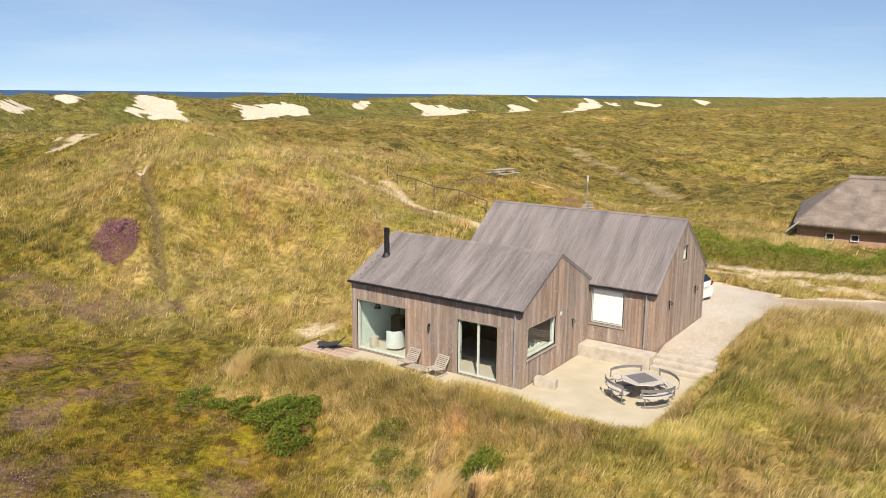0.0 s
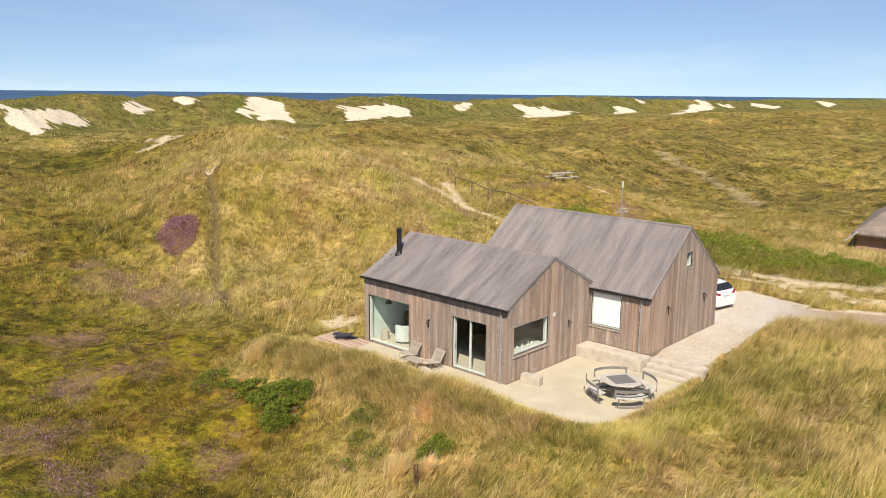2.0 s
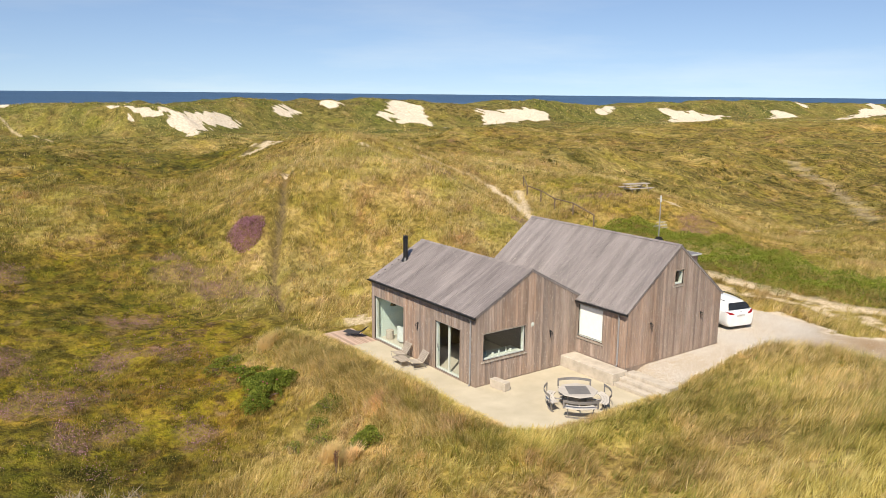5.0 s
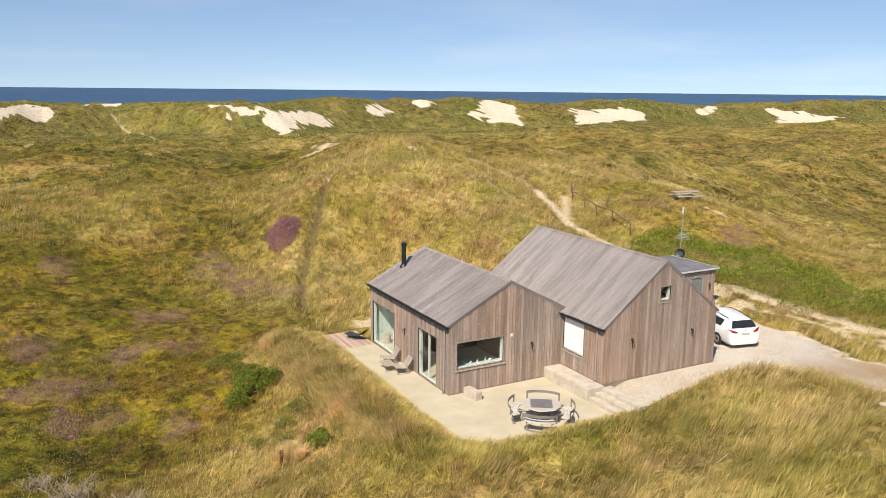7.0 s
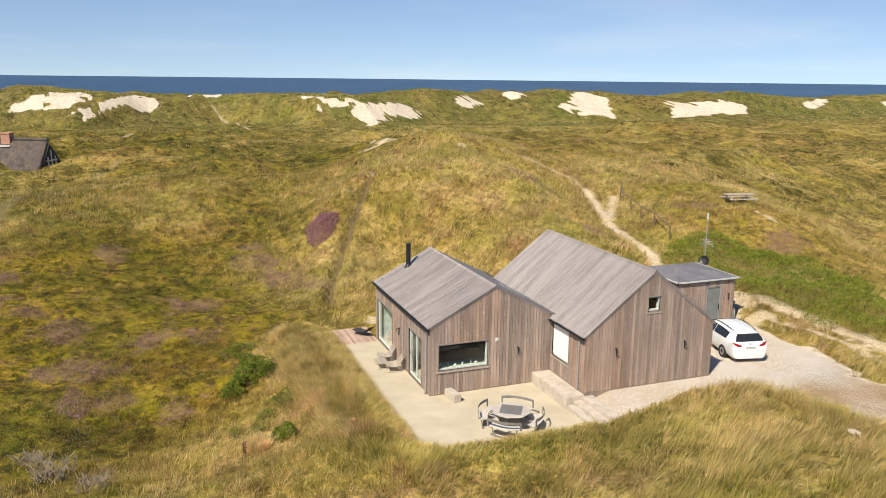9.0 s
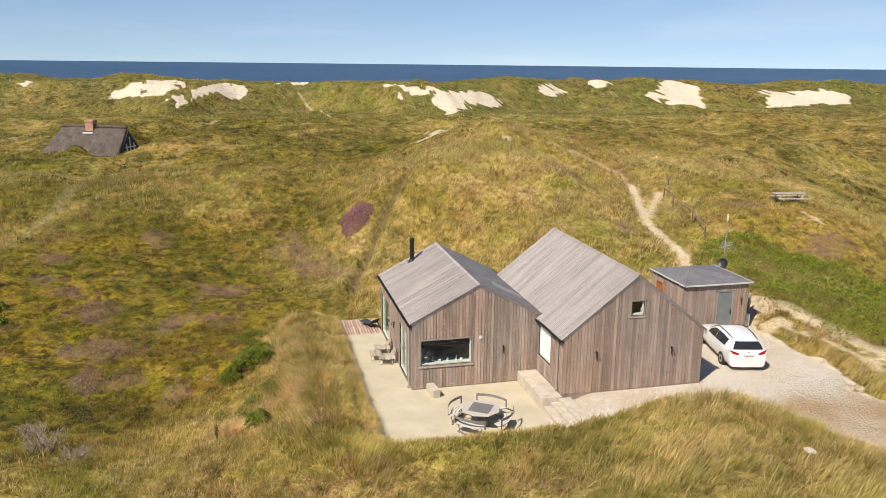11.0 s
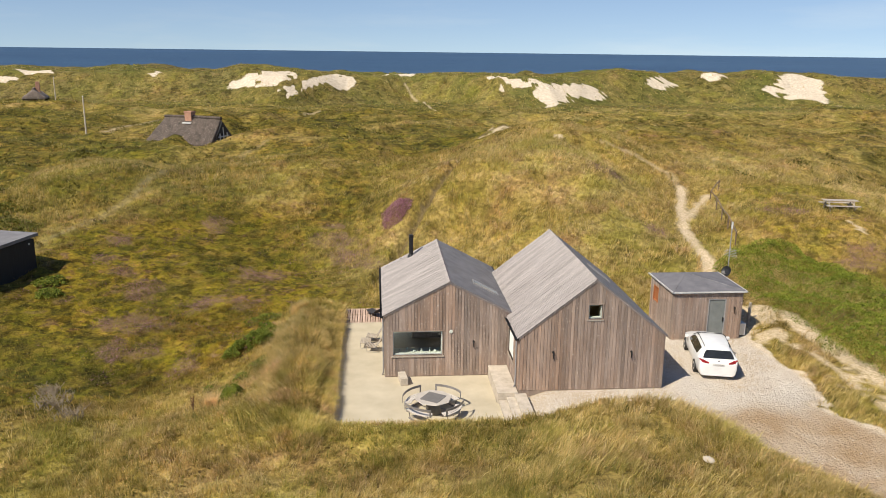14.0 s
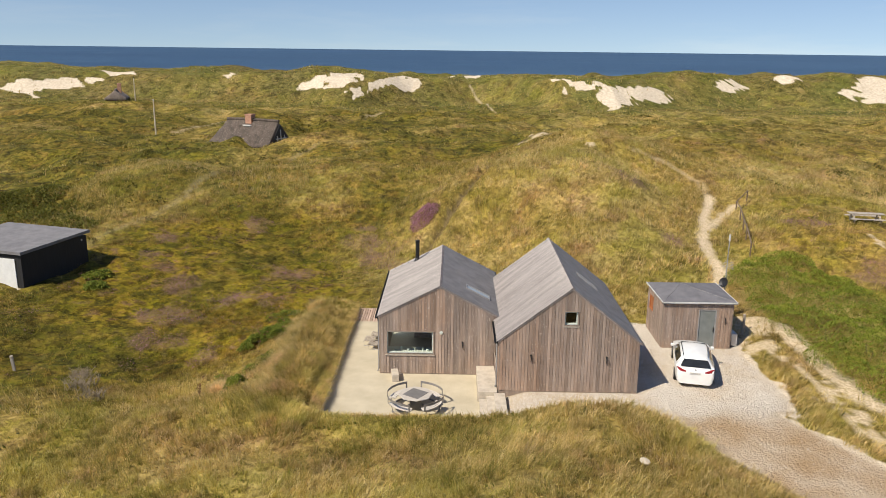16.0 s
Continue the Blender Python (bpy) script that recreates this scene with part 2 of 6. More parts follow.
HILLS_MORE = [
    (-42, 48, 8, 1.23), (-48, 12, 8, 1.00), (-20, 14, 4.5, 1.13), (10, 90, 14, 1.25),
    (-90, -20, 14, -1.53), (-30, 120, 14, -1.21), (8, 18, 4.5, -0.63), (-60, 90, 14, 1.28),
    (-32, 6, 4.5, 0.76), (-100, 60, 14, 0.98), (-16, 34, 4.5, 1.06), (-12, 42, 4.5, -0.80),
    (6, -30, 8, -0.91), (-12, 18, 4.5, -0.84), (-6, 24, 8, 0.32), (-4, -14, 4.5, -1.20),
    (-12, 6, 8, -0.47), (0, 2, 4.5, -0.94), (12, 2, 4.5, -0.44), (-24, 6, 4.5, -0.79),
    (-42, -30, 8, 0.99), (-80, 0, 14, 1.07),
]
HILLS_SET = [
    (-52, 61, 6, 1.70), (2, -8, 4, -1.11), (-11, 64, 4, 1.27), (-19, -10, 10, 1.03), (-28, 18, 4, -0.16), (-19, 28, 4, 1.07),
    (-41, -24, 6, 1.00), (-28, -6, 4, 0.95), (-6, -14, 4, 1.02), (-26, 85, 6, 0.54), (-19, -10, 16, -0.42), (-36, 15, 4, 0.64),
    (-16, 47, 10, -0.46), (-56, -3, 4, 1.23), (-56, -3, 16, -0.72), (-32, 20, 4, -0.88), (-35, 22, 4, 0.58), (12, 11, 4, -0.41),
    (-27, 1, 4, -0.68), (-11, -15, 4, -0.44), (-39, 104, 4, -0.38), (-18, 19, 4, 0.61), (-23, 23, 10, -0.39), (-28, 4, 4, 0.42),
]
HILLS_FIX = [(-51.8, 13, 2.2, 1.1), (-54, -6, 3, 0.8), (6, 33, 9, -1.3), (-152, -76, 12, 3.7), (-33, 7, 4.5, 0.8), (-58, -24, 10, -1.9), (-76, -26, 9, -1.2), (-27, 3, 2.5, 0.6), (-27, 10, 3.0, 0.6), (-31, -3, 4.0, -0.5), (-73, -17.5, 5.0, -1.1), (-70, -22, 5, -0.5)]
# height of the foremost dunes along the shore: y, z
CREST = [
    (-1200, 9), (-400, 8), (-210, 8.5), (-131, 9.8), (-121, 9), (-97, 8.4), (-86, 8.3), (-69, 9.4), (-51, 7.8), (-40, 10), (-29, 8.7), (-9, 7.7), (11, 7.6),
    (30, 8.1), (50, 7.9), (62, 8.4), (78, 9.4), (91, 8.3), (103, 9.2), (110, 8.1), (121, 9.5), (136, 8.8), (157, 7.5), (171, 7.5), (192, 9.1),
    (219, 7.8), (246, 6.5), (273, 8.4), (301, 7.1), (313, 9.2), (339, 8.1), (363, 9.3), (403, 7.4), (442, 7.9), (499, 6.5), (566, 6.4), (654, 7.9), (860, 7.7), (2600, 8),
]
# where this row of dunes stands: y, x
CREST_LINE = [(-1200, -200), (-60, -200), (-42, -197), (-25, -190), (-6, -203), (10, -212), (20, -205), (32, -188), (45, -185), (62, -195), (75, -205), (90, -211), (126, -208), (160, -207), (200, -208), (272, -209), (400, -212), (2600, -215)]
# bare sand on the faces of these dunes: corners as (x, y)
SLIPS_SOUTH = [
    [(-183, -122), (-186.4, -119.4), (-188.4, -112.8), (-191.3, -105.5), (-191.9, -99.2), (-190, -96.3), (-187.9, -99.8), (-184.2, -104.6), (-181.4, -109.6), (-182.6, -113.9), (-172, -102.5), (-176.1, -107.1), (-181.5, -113.9), (-181.5, -119.1)],
    [(-201.2, -101.5), (-196.2, -90.4), (-192.2, -87.8), (-193.9, -95.7)],
    [(-183.2, -40.3), (-185.3, -38.1), (-187.4, -33.1), (-194.7, -23.8), (-184.9, -21.6), (-179.6, -26.7), (-179.2, -31.8), (-182.3, -35.5)],
    [(-175.6, -25.7), (-181.8, -20.8), (-190.6, -14.2), (-199.3, -11.5), (-194.4, -5.7), (-191.8, -6.7), (-187.4, -11.8), (-187.6, -14), (-181.8, -18.7), (-172.6, -23.8), (-177.4, -22.4)],
    [(-194, -62.7), (-195.7, -61.4), (-193.8, -59.3), (-190.7, -60.7)],
]
SLIPS_MIDDLE = [
    [(-174, 32.1), (-177.8, 34), (-178.6, 41.2), (-176.5, 44.9), (-180.4, 51.8), (-184.1, 58.9), (-181.4, 62.5), (-177.7, 60.6), (-174.8, 55.3), (-175.8, 54), (-169.3, 50.2), (-163, 44.5), (-163, 42.1), (-163.7, 43.7), (-168.5, 41.2), (-172.2, 40.8), (-173.8, 43.5), (-175.3, 38.7), (-174.3, 34.6)],
    [(-186.6, 30.4), (-193, 35), (-178.8, 34.1), (-183.2, 30.6)],
    [(-205.3, 126.9), (-205.8, 129.2), (-200.7, 134.8), (-172, 124.9), (-185.6, 130.2), (-188.9, 126.6), (-189.5, 121), (-191.7, 117.2), (-193.2, 113.6), (-195.7, 114.9), (-198.5, 120.9), (-203.5, 123.8)],
    [(-206.2, 99.1), (-204.3, 102.2), (-203.4, 106.3), (-200, 101.5), (-203.6, 98.8)],
    [(-200.9, 81.7), (-203.5, 86.9), (-201.9, 90.2), (-196.1, 83.9), (-195, 78.7)],
]
SLIPS_NORTH = [
    [(-197.8, 157.9), (-199.2, 170.7), (-197.6, 177.9), (-193.7, 187.6), (-187.6, 181.5), (-189.9, 173.5), (-185, 162), (-187, 151.9), (-192.1, 155.7), (-195.1, 154.3)],
    [(-197.4, 217.2), (-203.2, 229.2), (-202.8, 235.3), (-194.5, 220.3), (-194.6, 216)],
    [(-201.3, 259.6), (-198.7, 268.1), (-195.9, 277.8), (-192.7, 289.7), (-193.1, 302.6), (-188, 280.4), (-180, 230.8), (-180, 223.8), (-180, 226.6), (-180, 234), (-192.7, 260.1), (-196.9, 257.1)],
    [(-199.1, 339), (-196.9, 350), (-192.8, 355.1), (-180, 295.2), (-180, 301.5), (-194.2, 339.7)],
    [(-206.2, 451.3), (-209.7, 471.5), (-195.9, 458.8), (-180, 376.1), (-180, 328.5), (-180, 361.1), (-196.7, 426.2), (-202.1, 439.2), (-198.9, 448.5)],
    [(-209.9, 381.7), (-204.4, 385.2), (-200.5, 378.4), (-203.8, 377.6)],
]
SLIPS_FAR = [
    [(-213, -2), (-213, 3.5), (-209, 2.5), (-209, -1)], [(-211, 6), (-211, 12), (-207, 11), (-207, 7)],
    [(-202.5, 473.1), (-201.4, 495.6), (-197.2, 490.7), (-198.5, 477.7)],
    [(-204.8, 530.6), (-202.2, 545), (-195.2, 568.2), (-188.6, 536.5), (-198.5, 525.3)],
    [(-204.2, 666.8), (-198.4, 705.1), (-193, 668.7), (-198, 662.5)],
]
PATIO = (-10.35, 5.45, -2.2, 6.0)   # sunk terrace with the low wing of the house on it
PAD = (-6.9, 5.0, 6.0, 19.0)        # gravel round the tall wing
BERM = [(-10.0, -3.75), (-5.0, -3.8), (0.0, -3.95), (5.2, -4.0), (7.6, -2.0), (7.9, 1.5), (8.0, 4.5)]
GROOVE = [(-33.5, 7.4), (-30.2, 5.5), (-28.9, 4.9), (-26.8, 3.7), (-25.2, 2.6), (-23.5, 1.5), (-20.3, 0.4), (-17.0, -0.6)]
DRIVE = [(3.5, 14.8), (8.5, 17.3), (14.0, 20.5), (26.0, 28.0), (60.0, 45.0)]


def box_gap(x, y, b):
    """How far a place lies outside a rectangle, negative inside."""
    dx, dy = np.maximum(b[0] - x, x - b[1]), np.maximum(b[2] - y, y - b[3])
    return np.where((dx > 0) & (dy > 0), np.hypot(dx, dy), np.maximum(dx, dy))


def line_gap(x, y, pts):
    best = np.full(np.shape(x), 1e9)
    for (ax, ay), (bx, by) in zip(pts, pts[1:]):
        k = np.clip(((x - ax) * (bx - ax) + (y - ay) * (by - ay)) / ((bx - ax) ** 2 + (by - ay) ** 2), 0, 1)
        best = np.minimum(best, np.hypot(x - ax - k * (bx - ax), y - ay - k * (by - ay)))
    return best


def bare_dune(x, y):
    """1 on the bare slips of sand along the shore, with tufted, ragged edges."""
    out = np.zeros(np.shape(x))
    belt = (x < -155) & (x > -222) & (y > -140) & (y < 730)
    if not belt.any():
        return out
    px, py = x[belt], y[belt]
    qx, qy = px + 0.9 * fbm(px / 4, py / 4, 61, 3), py + 0.6 * fbm(px / 3, py / 3, 62, 3)
    best = np.full(px.shape, -9.0)
    for slip in SLIPS_SOUTH + SLIPS_MIDDLE + SLIPS_NORTH + SLIPS_FAR:
        near = np.abs(qy - (min(b for a, b in slip) + max(b for a, b in slip)) / 2) < (max(b for a, b in slip) - min(b for a, b in slip)) / 2 + 4
        ux, uy = qx[near], qy[near]
        inside, gap = np.zeros(ux.shape, bool), np.full(ux.shape, 1e9)
        for (ax, ay), (bx, by) in zip(slip, slip[1:] + slip[:1]):
            inside ^= ((ax > ux) != (bx > ux)) & (uy < (by - ay) * (ux - ax) / (bx - ax + 1e-9) + ay)
            k = np.clip(((ux - ax) * (bx - ax) + (uy - ay) * (by - ay)) / ((bx - ax) ** 2 + (by - ay) ** 2 + 1e-9), 0, 1)
            gap = np.minimum(gap, np.hypot(ux - ax - k * (bx - ax), uy - ay - k * (by - ay)))
        best[near] = np.maximum(best[near], np.where(inside, gap, -gap))
    out[belt] = smoothstep(-0.9, 0.3, best) * (1 - 0.95 * smoothstep(0.3, 0.45, fbm(px / 2.6, py / 2.6, 66, 3)) * (best < 2.2))
    return out


def gravel_gap(x, y):
    wob = 0.35 * fbm(x / 1.7, y / 1.7, 5, 2)
    return np.minimum(box_gap(x, y, PAD), line_gap(x, y, DRIVE) - 2.5) + wob


def height(x, y):
    x, y = np.asarray(x, float), np.asarray(y, float)
    h = np.full(x.shape, 0.9)
    for hx, hy, r, a in HILLS_NEAR + HILLS_MORE + HILLS_SET + HILLS_FIX:
        h = h + a * np.exp(-((x - hx) ** 2 + (y - hy) ** 2) / r**2)
    away = np.hypot(x + 8, y - 6)
    far = smoothstep(60, 170, away)
    h = h + far * (2.3 * fbm(x / 45, y / 45, 11, 4) + 0.7) + smoothstep(30, 90, away) * 1.7 * fbm(x / 14, y / 14, 21, 3)
    h = h + 0.22 * fbm(x / 3.2, y / 3.2, 31, 3) + 0.13 * fbm(x / 1.25, y / 1.25, 33, 2) + 0.3 * fbm(x / 8, y / 8, 36, 2)
    h = h + smoothstep(26, 60, away) * (1.0 * fbm(x / 5.5, y / 5.5, 23, 3) + 1.5 * (0.22 - np.abs(fbm(x / 11, y / 11, 24, 2))))
    # the row of dunes before the beach
    crest = np.interp(y, [a for a, b in CREST_LINE], [b for a, b in CREST_LINE]) + 1.5 * fbm(y / 14, y * 0 + 3.1, 41, 2)
    top = np.interp(y, [a for a, b in CREST], [b for a, b in CREST]) + 1.0 * fbm(y / 6, x / 9, 45, 3) - 0.2
    h = h + (0.6 - h) * smoothstep(-132, -162, x) * 0.6
    face = smoothstep(crest + 24, crest + 2, x + 2.5 * fbm(x / 9, y / 9, 47, 3))
    h = h + (top + 1.0 * fbm(x / 7, y / 7, 48, 3) * (1 - 0.6 * face) - h) * face
    h = np.where(x < -225, h + (-8 - h) * smoothstep(-226, -252, x), h)
    # the bank round the terrace, and the worn groove up the hill
    bank = np.exp(-((line_gap(x, y, BERM) / 1.4) ** 2))
    h = h + np.maximum(0.8 - 0.3 * smoothstep(-3.0, -8.5, x) + 0.035 * np.maximum(x, 0) + 0.25 * fbm(x / 1.6, y / 1.6, 51, 2) - h, 0) * bank
    h = h - 1.15 * np.exp(-(((line_gap(x, y, GROOVE) + 0.16 * fbm(x / 0.9, y / 0.9, 53, 2)) / 0.36) ** 2)) * (0.6 + 0.5 * fbm(x / 0.8, y / 0.8, 54, 2))
    g = gravel_gap(x, y)
    flat = 0.46 - 0.05 * smoothstep(6, 12, x)
    h = h + (flat - h) * (1 - smoothstep(0.0, 1.6, g))
    p = box_gap(x, y, PATIO)
    south = (y < -2.0) & (x > -10.6)
    h = h + (np.where(south, 0.18, 0.12) - h) * (1 - smoothstep(0.05, 1.3, p)) * 0.85 * (x > -10.6)
    return np.where(p < 0.06, -0.3, h)


# ---- the ground sheet ----
def spacing(lo, hi, near_lo, near_hi, step, growth, extra=(), fine_lo=-235, fine_hi=0):
    out, p, d = [], near_lo, step
    while p > lo:
        d *= growth
        d = min(d, 1.8) if p > fine_lo else min(d, 60)
        p -= d
        out.append(max(p, lo))
    out += list(np.arange(near_lo, near_hi, step))
    p, d = near_hi, step
    while p < hi:
        out.append(min(p, hi))
        d *= growth
        d = min(d, 1.8) if p < fine_hi else min(d, 60)
        p += d
    out = np.array(sorted(set(out) | {hi}))
    for e in extra:
        out = out[np.abs(out - e) > 0.12]
    return np.sort(np.concatenate([out, np.array(extra, float)]))


# bare sand: place and half widths
SPOTS = [
    (-49.7, 12.8, 1.4, 2.2), (-36.9, 16.5, 0.9, 0.6), (-33, 7.2, 0.5, 0.6), (-16.3, 33.2, 0.8, 0.35), (-11.6, 1.2, 0.8, 0.9), (1.6, 20.9, 1.8, 0.4), (5.2, 21.3, 2.0, 0.45), (8.0, 21.8, 1.6, 0.5),
    (-2.6, 20.4, 1.5, 0.8), (-4.8, 20.5, 1.5, 1.0),
]
TRAIL = [(-12.5, 21.0), (-15.1, 22.0), (-16.8, 21.8), (-20.5, 22.4), (-22.6, 23.1), (-25.3, 23.8), (-28.0, 25.0), (-30.4, 25.8)]
THIN_TRAIL = [(-30.4, 25.8), (-33.3, 25.9), (-35.2, 24.5), (-36.9, 22.6), (-37.5, 20.5)]
FORK = [(-22.6, 23.1), (-25.4, 25.2), (-28.6, 27.4)]
OLD_TRACK = [(-17, -26), (-22.9, -25.0), (-28.8, -23.2), (-34.3, -21.6), (-41.1, -21.0), (-46.5, -20.2), (-60.9, -13.5)]
FAR_TRACK = [(-150, 14), (-172, 13), (-190, 12), (-202, 8)]
FAR_TRACK_2 = [(-96, -44), (-112, -34), (-125, -20), (-140, -12)]
PLAIN_TRACK = [(-12.0, 66.0), (-17.1, 71.8), (-24.5, 80.1), (-37.2, 99.1), (-50, 108)]
PLAIN_PATH = [(-19.5, 45.5), (-16.0, 46.6), (-12.0, 48.5)]
SCARP = [(-51.0, 10.9), (-51.2, 12.2), (-51.1, 13.6)]
BANK_TOP = [(-4.5, 22.0), (-3.5, 22.1), (0.5, 22.0), (4.5, 22.4), (9, 24.2), (14, 27)]
# heather: place, radius
HEATHER = [
    (-24.8, -19.9, 1.3), (-15.8, -15.6, 1.5), (-21.2, -19.7, 0.8), (-10.7, -14.7, 1.7), (-18.3, -17.2, 1.0), (-6.1, -14.3, 1.3), (-6.3, -12.8, 1.0),
    (-26.9, -3.9, 2.0), (-23.8, -2.3, 2.0), (-21.2, -1.5, 1.6), (-20.0, -8.6, 1.8), (-12.9, -8.5, 1.1), (-3.9, -10.2, 1.2), (-13.6, -11.6, 1.4),
    (-29.4, -13.3, 1.3), (-9.5, -13.4, 1.2), (-22.0, 29.6, 1.4), (-20.6, 30.9, 1.2), (-27.9, 18.3, 1.3), (-19.5, 20.0, 1.2), (-12.4, 31.8, 1.8),
]


def ellipses(x, y, table, ragged):
    out = np.zeros(np.shape(x))
    for i, (cx, cy, rx, ry) in enumerate(table):
        near = (np.abs(x - cx) < 2.2 * rx) & (np.abs(y - cy) < 2.2 * ry)
        if near.any():
            px, py = x[near], y[near]
            d = np.hypot((px - cx) / rx, (py - cy) / ry) + ragged * fbm(px / (rx * 0.55), py / (ry * 0.5), 60 + i, 4)
            out[near] = np.maximum(out[near], 1 - smoothstep(0.86, 1.0, d))
    return out


def sand_at(x, y):
    s = bare_dune(x, y)
    g = gravel_gap(x, y)
    s = np.maximum(s, 0.8 * (1 - smoothstep(0.0, 0.7, g + 0.5 * fbm(x / 0.9, y / 0.9, 75, 2))) * smoothstep(17.5, 18.5, y))
    return np.where(x < -238, 1.0, s)


def path_at(x, y):
    """Trodden sandy paths."""
    s = 0.85 * ellipses(x, y, SPOTS, 1.3)
    wob = 0.16 * fbm(x / 1.1, y / 1.1, 71, 3)
    for line, w, soft, k in ((TRAIL, 0.26, 0.32, 1.0), (FORK, 0.16, 0.4, 0.85), (BANK_TOP, 0.3, 0.35, 1.0), (THIN_TRAIL, 0.05, 0.6, 0.38), (OLD_TRACK, 0.1, 0.6, 0.17),
                             (FAR_TRACK, 0.0, 0.5, 0.7), (FAR_TRACK_2, 0.3, 0.8, 0.5), (PLAIN_TRACK, 0.3, 0.8, 0.35), (PLAIN_PATH, 0.1, 0.4, 0.6)):
        s = np.maximum(s, k * (1 - smoothstep(w, w + soft, line_gap(x, y, line) + wob)))
    return s


def trench_shade_at(x, y):
    """Bare earth with shade painted dark into it, in the worn groove and below the small scarp on the hilltop."""
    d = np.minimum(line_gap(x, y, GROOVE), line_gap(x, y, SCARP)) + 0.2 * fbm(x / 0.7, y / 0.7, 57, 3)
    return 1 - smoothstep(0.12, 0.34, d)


def heather_at(x, y):
    s = np.zeros(np.shape(x))
    for i, (cx, cy, r) in enumerate(HEATHER):
        near = (np.abs(x - cx) < 2 * r) & (np.abs(y - cy) < 2 * r)
        if near.any():
            px, py = x[near], y[near]
            d = np.hypot(px - cx, py - cy) / r + 0.9 * fbm(px / 0.8, py / 0.8, 90 + i, 3)
            s[near] = np.maximum(s[near], 1 - smoothstep(0.6, 1.0, d))
    return s * (0.6 + 0.4 * smoothstep(-0.15, 0.25, fbm(x / 1.4, y / 1.4, 99, 3)))


def heath_zone(x, y):
    """Where low heath and moss grow instead of tall grass."""
    z = smoothstep(0.1, 0.9, np.exp(-(((x + 14) / 18) ** 2 + ((y + 14) / 9.5) ** 2)) * 1.9 + 0.35 * fbm(x / 5, y / 5, 81, 3))
    z = z * smoothstep(1.5, 3.0, line_gap(x, y, BERM) + 0.5 * fbm(x / 2, y / 2, 82, 2))
    z = z * smoothstep(2.0, -4.0, x + 0.6 * (y + 10) + 1.5 * fbm(x / 3, y / 3, 83, 2))
    z2 = smoothstep(0.35, 0.85, np.exp(-(((x + 16) / 17) ** 2 + ((y - 33) / 8) ** 2)) * 1.2 + 0.4 * fbm(x / 4, y / 4, 85, 3))
    away = np.exp(-(((x + 30) / 6) ** 2 + ((y + 7) / 5) ** 2)) * smoothstep(-0.3, 0.2, fbm(x / 3, y / 3, 86, 3)) + smoothstep(0.0, 0.35, fbm(x / 17, y / 17, 88, 3)) * smoothstep(25, 55, np.hypot(x + 5, y - 5))
    plain_land = 0.75 * smoothstep(44, 62, y) * smoothstep(-0.4, 0.2, fbm(x / 15, y / 9, 89, 3)) * smoothstep(-140, -110, x)
    return np.clip(np.maximum(np.maximum(np.maximum(z, 0.55 * z2), plain_land), 0.8 * away), 0, 1)


def moss_at(x, y):
    """Damp green ground in the hollows south and west of the house."""
    zone = smoothstep(-8, -15, y) * smoothstep(9, -2, x) + 0.6 * smoothstep(-14, -22, y) * smoothstep(-8, -18, x) + smoothstep(-34, -60, x) * smoothstep(34, 10, y) + 1.0 * smoothstep(-19, -25, x) * smoothstep(1, -5, y) + 1.2 * np.exp(-(((x + 31) / 7) ** 2 + ((y + 3.5) / 6) ** 2))
    return np.clip(zone, 0, 1) * smoothstep(-0.55, 0.15, fbm(x / 9, y / 9, 73, 3)) * smoothstep(-185, -150, x)


def build_ground():
    xs = spacing(-260, 900, -44, 18, 0.26, 1.05, (-10.42, -10.34, 5.44, 5.52), -240, 0)
    ys = spacing(-1200, 2600, -28, 42, 0.26, 1.05, (-2.27, -2.19, 5.99, 6.07), -130, 480)
    gx, gy = np.meshgrid(xs, ys, indexing="ij")
    gz = height(gx, gy)
    co = np.stack([gx, gy, gz], -1).reshape(-1, 3)
    nx, ny = gx.shape
    i = np.arange(nx * ny).reshape(nx, ny)
    quads = np.stack([i[:-1, :-1], i[1:, :-1], i[1:, 1:], i[:-1, 1:]], -1).reshape(-1, 4)
    me = mesh_from_arrays("ground", co, quads)
    fx, fy = gx.ravel(), gy.ravel()
    for name, val in (("sand", sand_at(fx, fy)), ("heather", heather_at(fx, fy)), ("heath", heath_zone(fx, fy)), ("dirt", smoothstep(3.6, 6.5, fx + 1.2 * fbm(fx / 1.5, fy / 1.5, 79, 3) + 0.25 * (fy - 17))), ("lush", smoothstep(-135, -175, fx) * (0.6 + 0.8 * value_noise(fx / 14, fy / 14, 77))), ("far", smoothstep(32, 62, np.hypot(fx + 8, fy - 6))), ("moss", moss_at(fx, fy)), ("path", path_at(fx, fy)), ("trench_shade", trench_shade_at(fx, fy)), ("gravel", 1 - smoothstep(-0.25, 0.25, gravel_gap(fx, fy)))):
        me.attributes.new(name, "FLOAT", "POINT").data.foreach_set("value", np.asarray(val, np.float32))
    return me


def mesh_from_arrays(name, co, faces):
    """A mesh straight from arrays; every face has the same number of corners."""
    me = bpy.data.meshes.new(name)
    k = faces.shape[1]
    me.vertices.add(len(co))
    me.vertices.foreach_set("co", np.ascontiguousarray(co, np.float32).ravel())
    me.loops.add(faces.size)
    me.loops.foreach_set("vertex_index", np.ascontiguousarray(faces, np.int32).ravel())
    me.polygons.add(len(faces))
    me.polygons.foreach_set("loop_start", np.arange(0, faces.size, k, dtype=np.int32))
    me.update(calc_edges=True)
    return me


def attribute(t, name):
    a = t.nodes.new("ShaderNodeAttribute")
    a.attribute_name = name
    return a.outputs["Fac"]


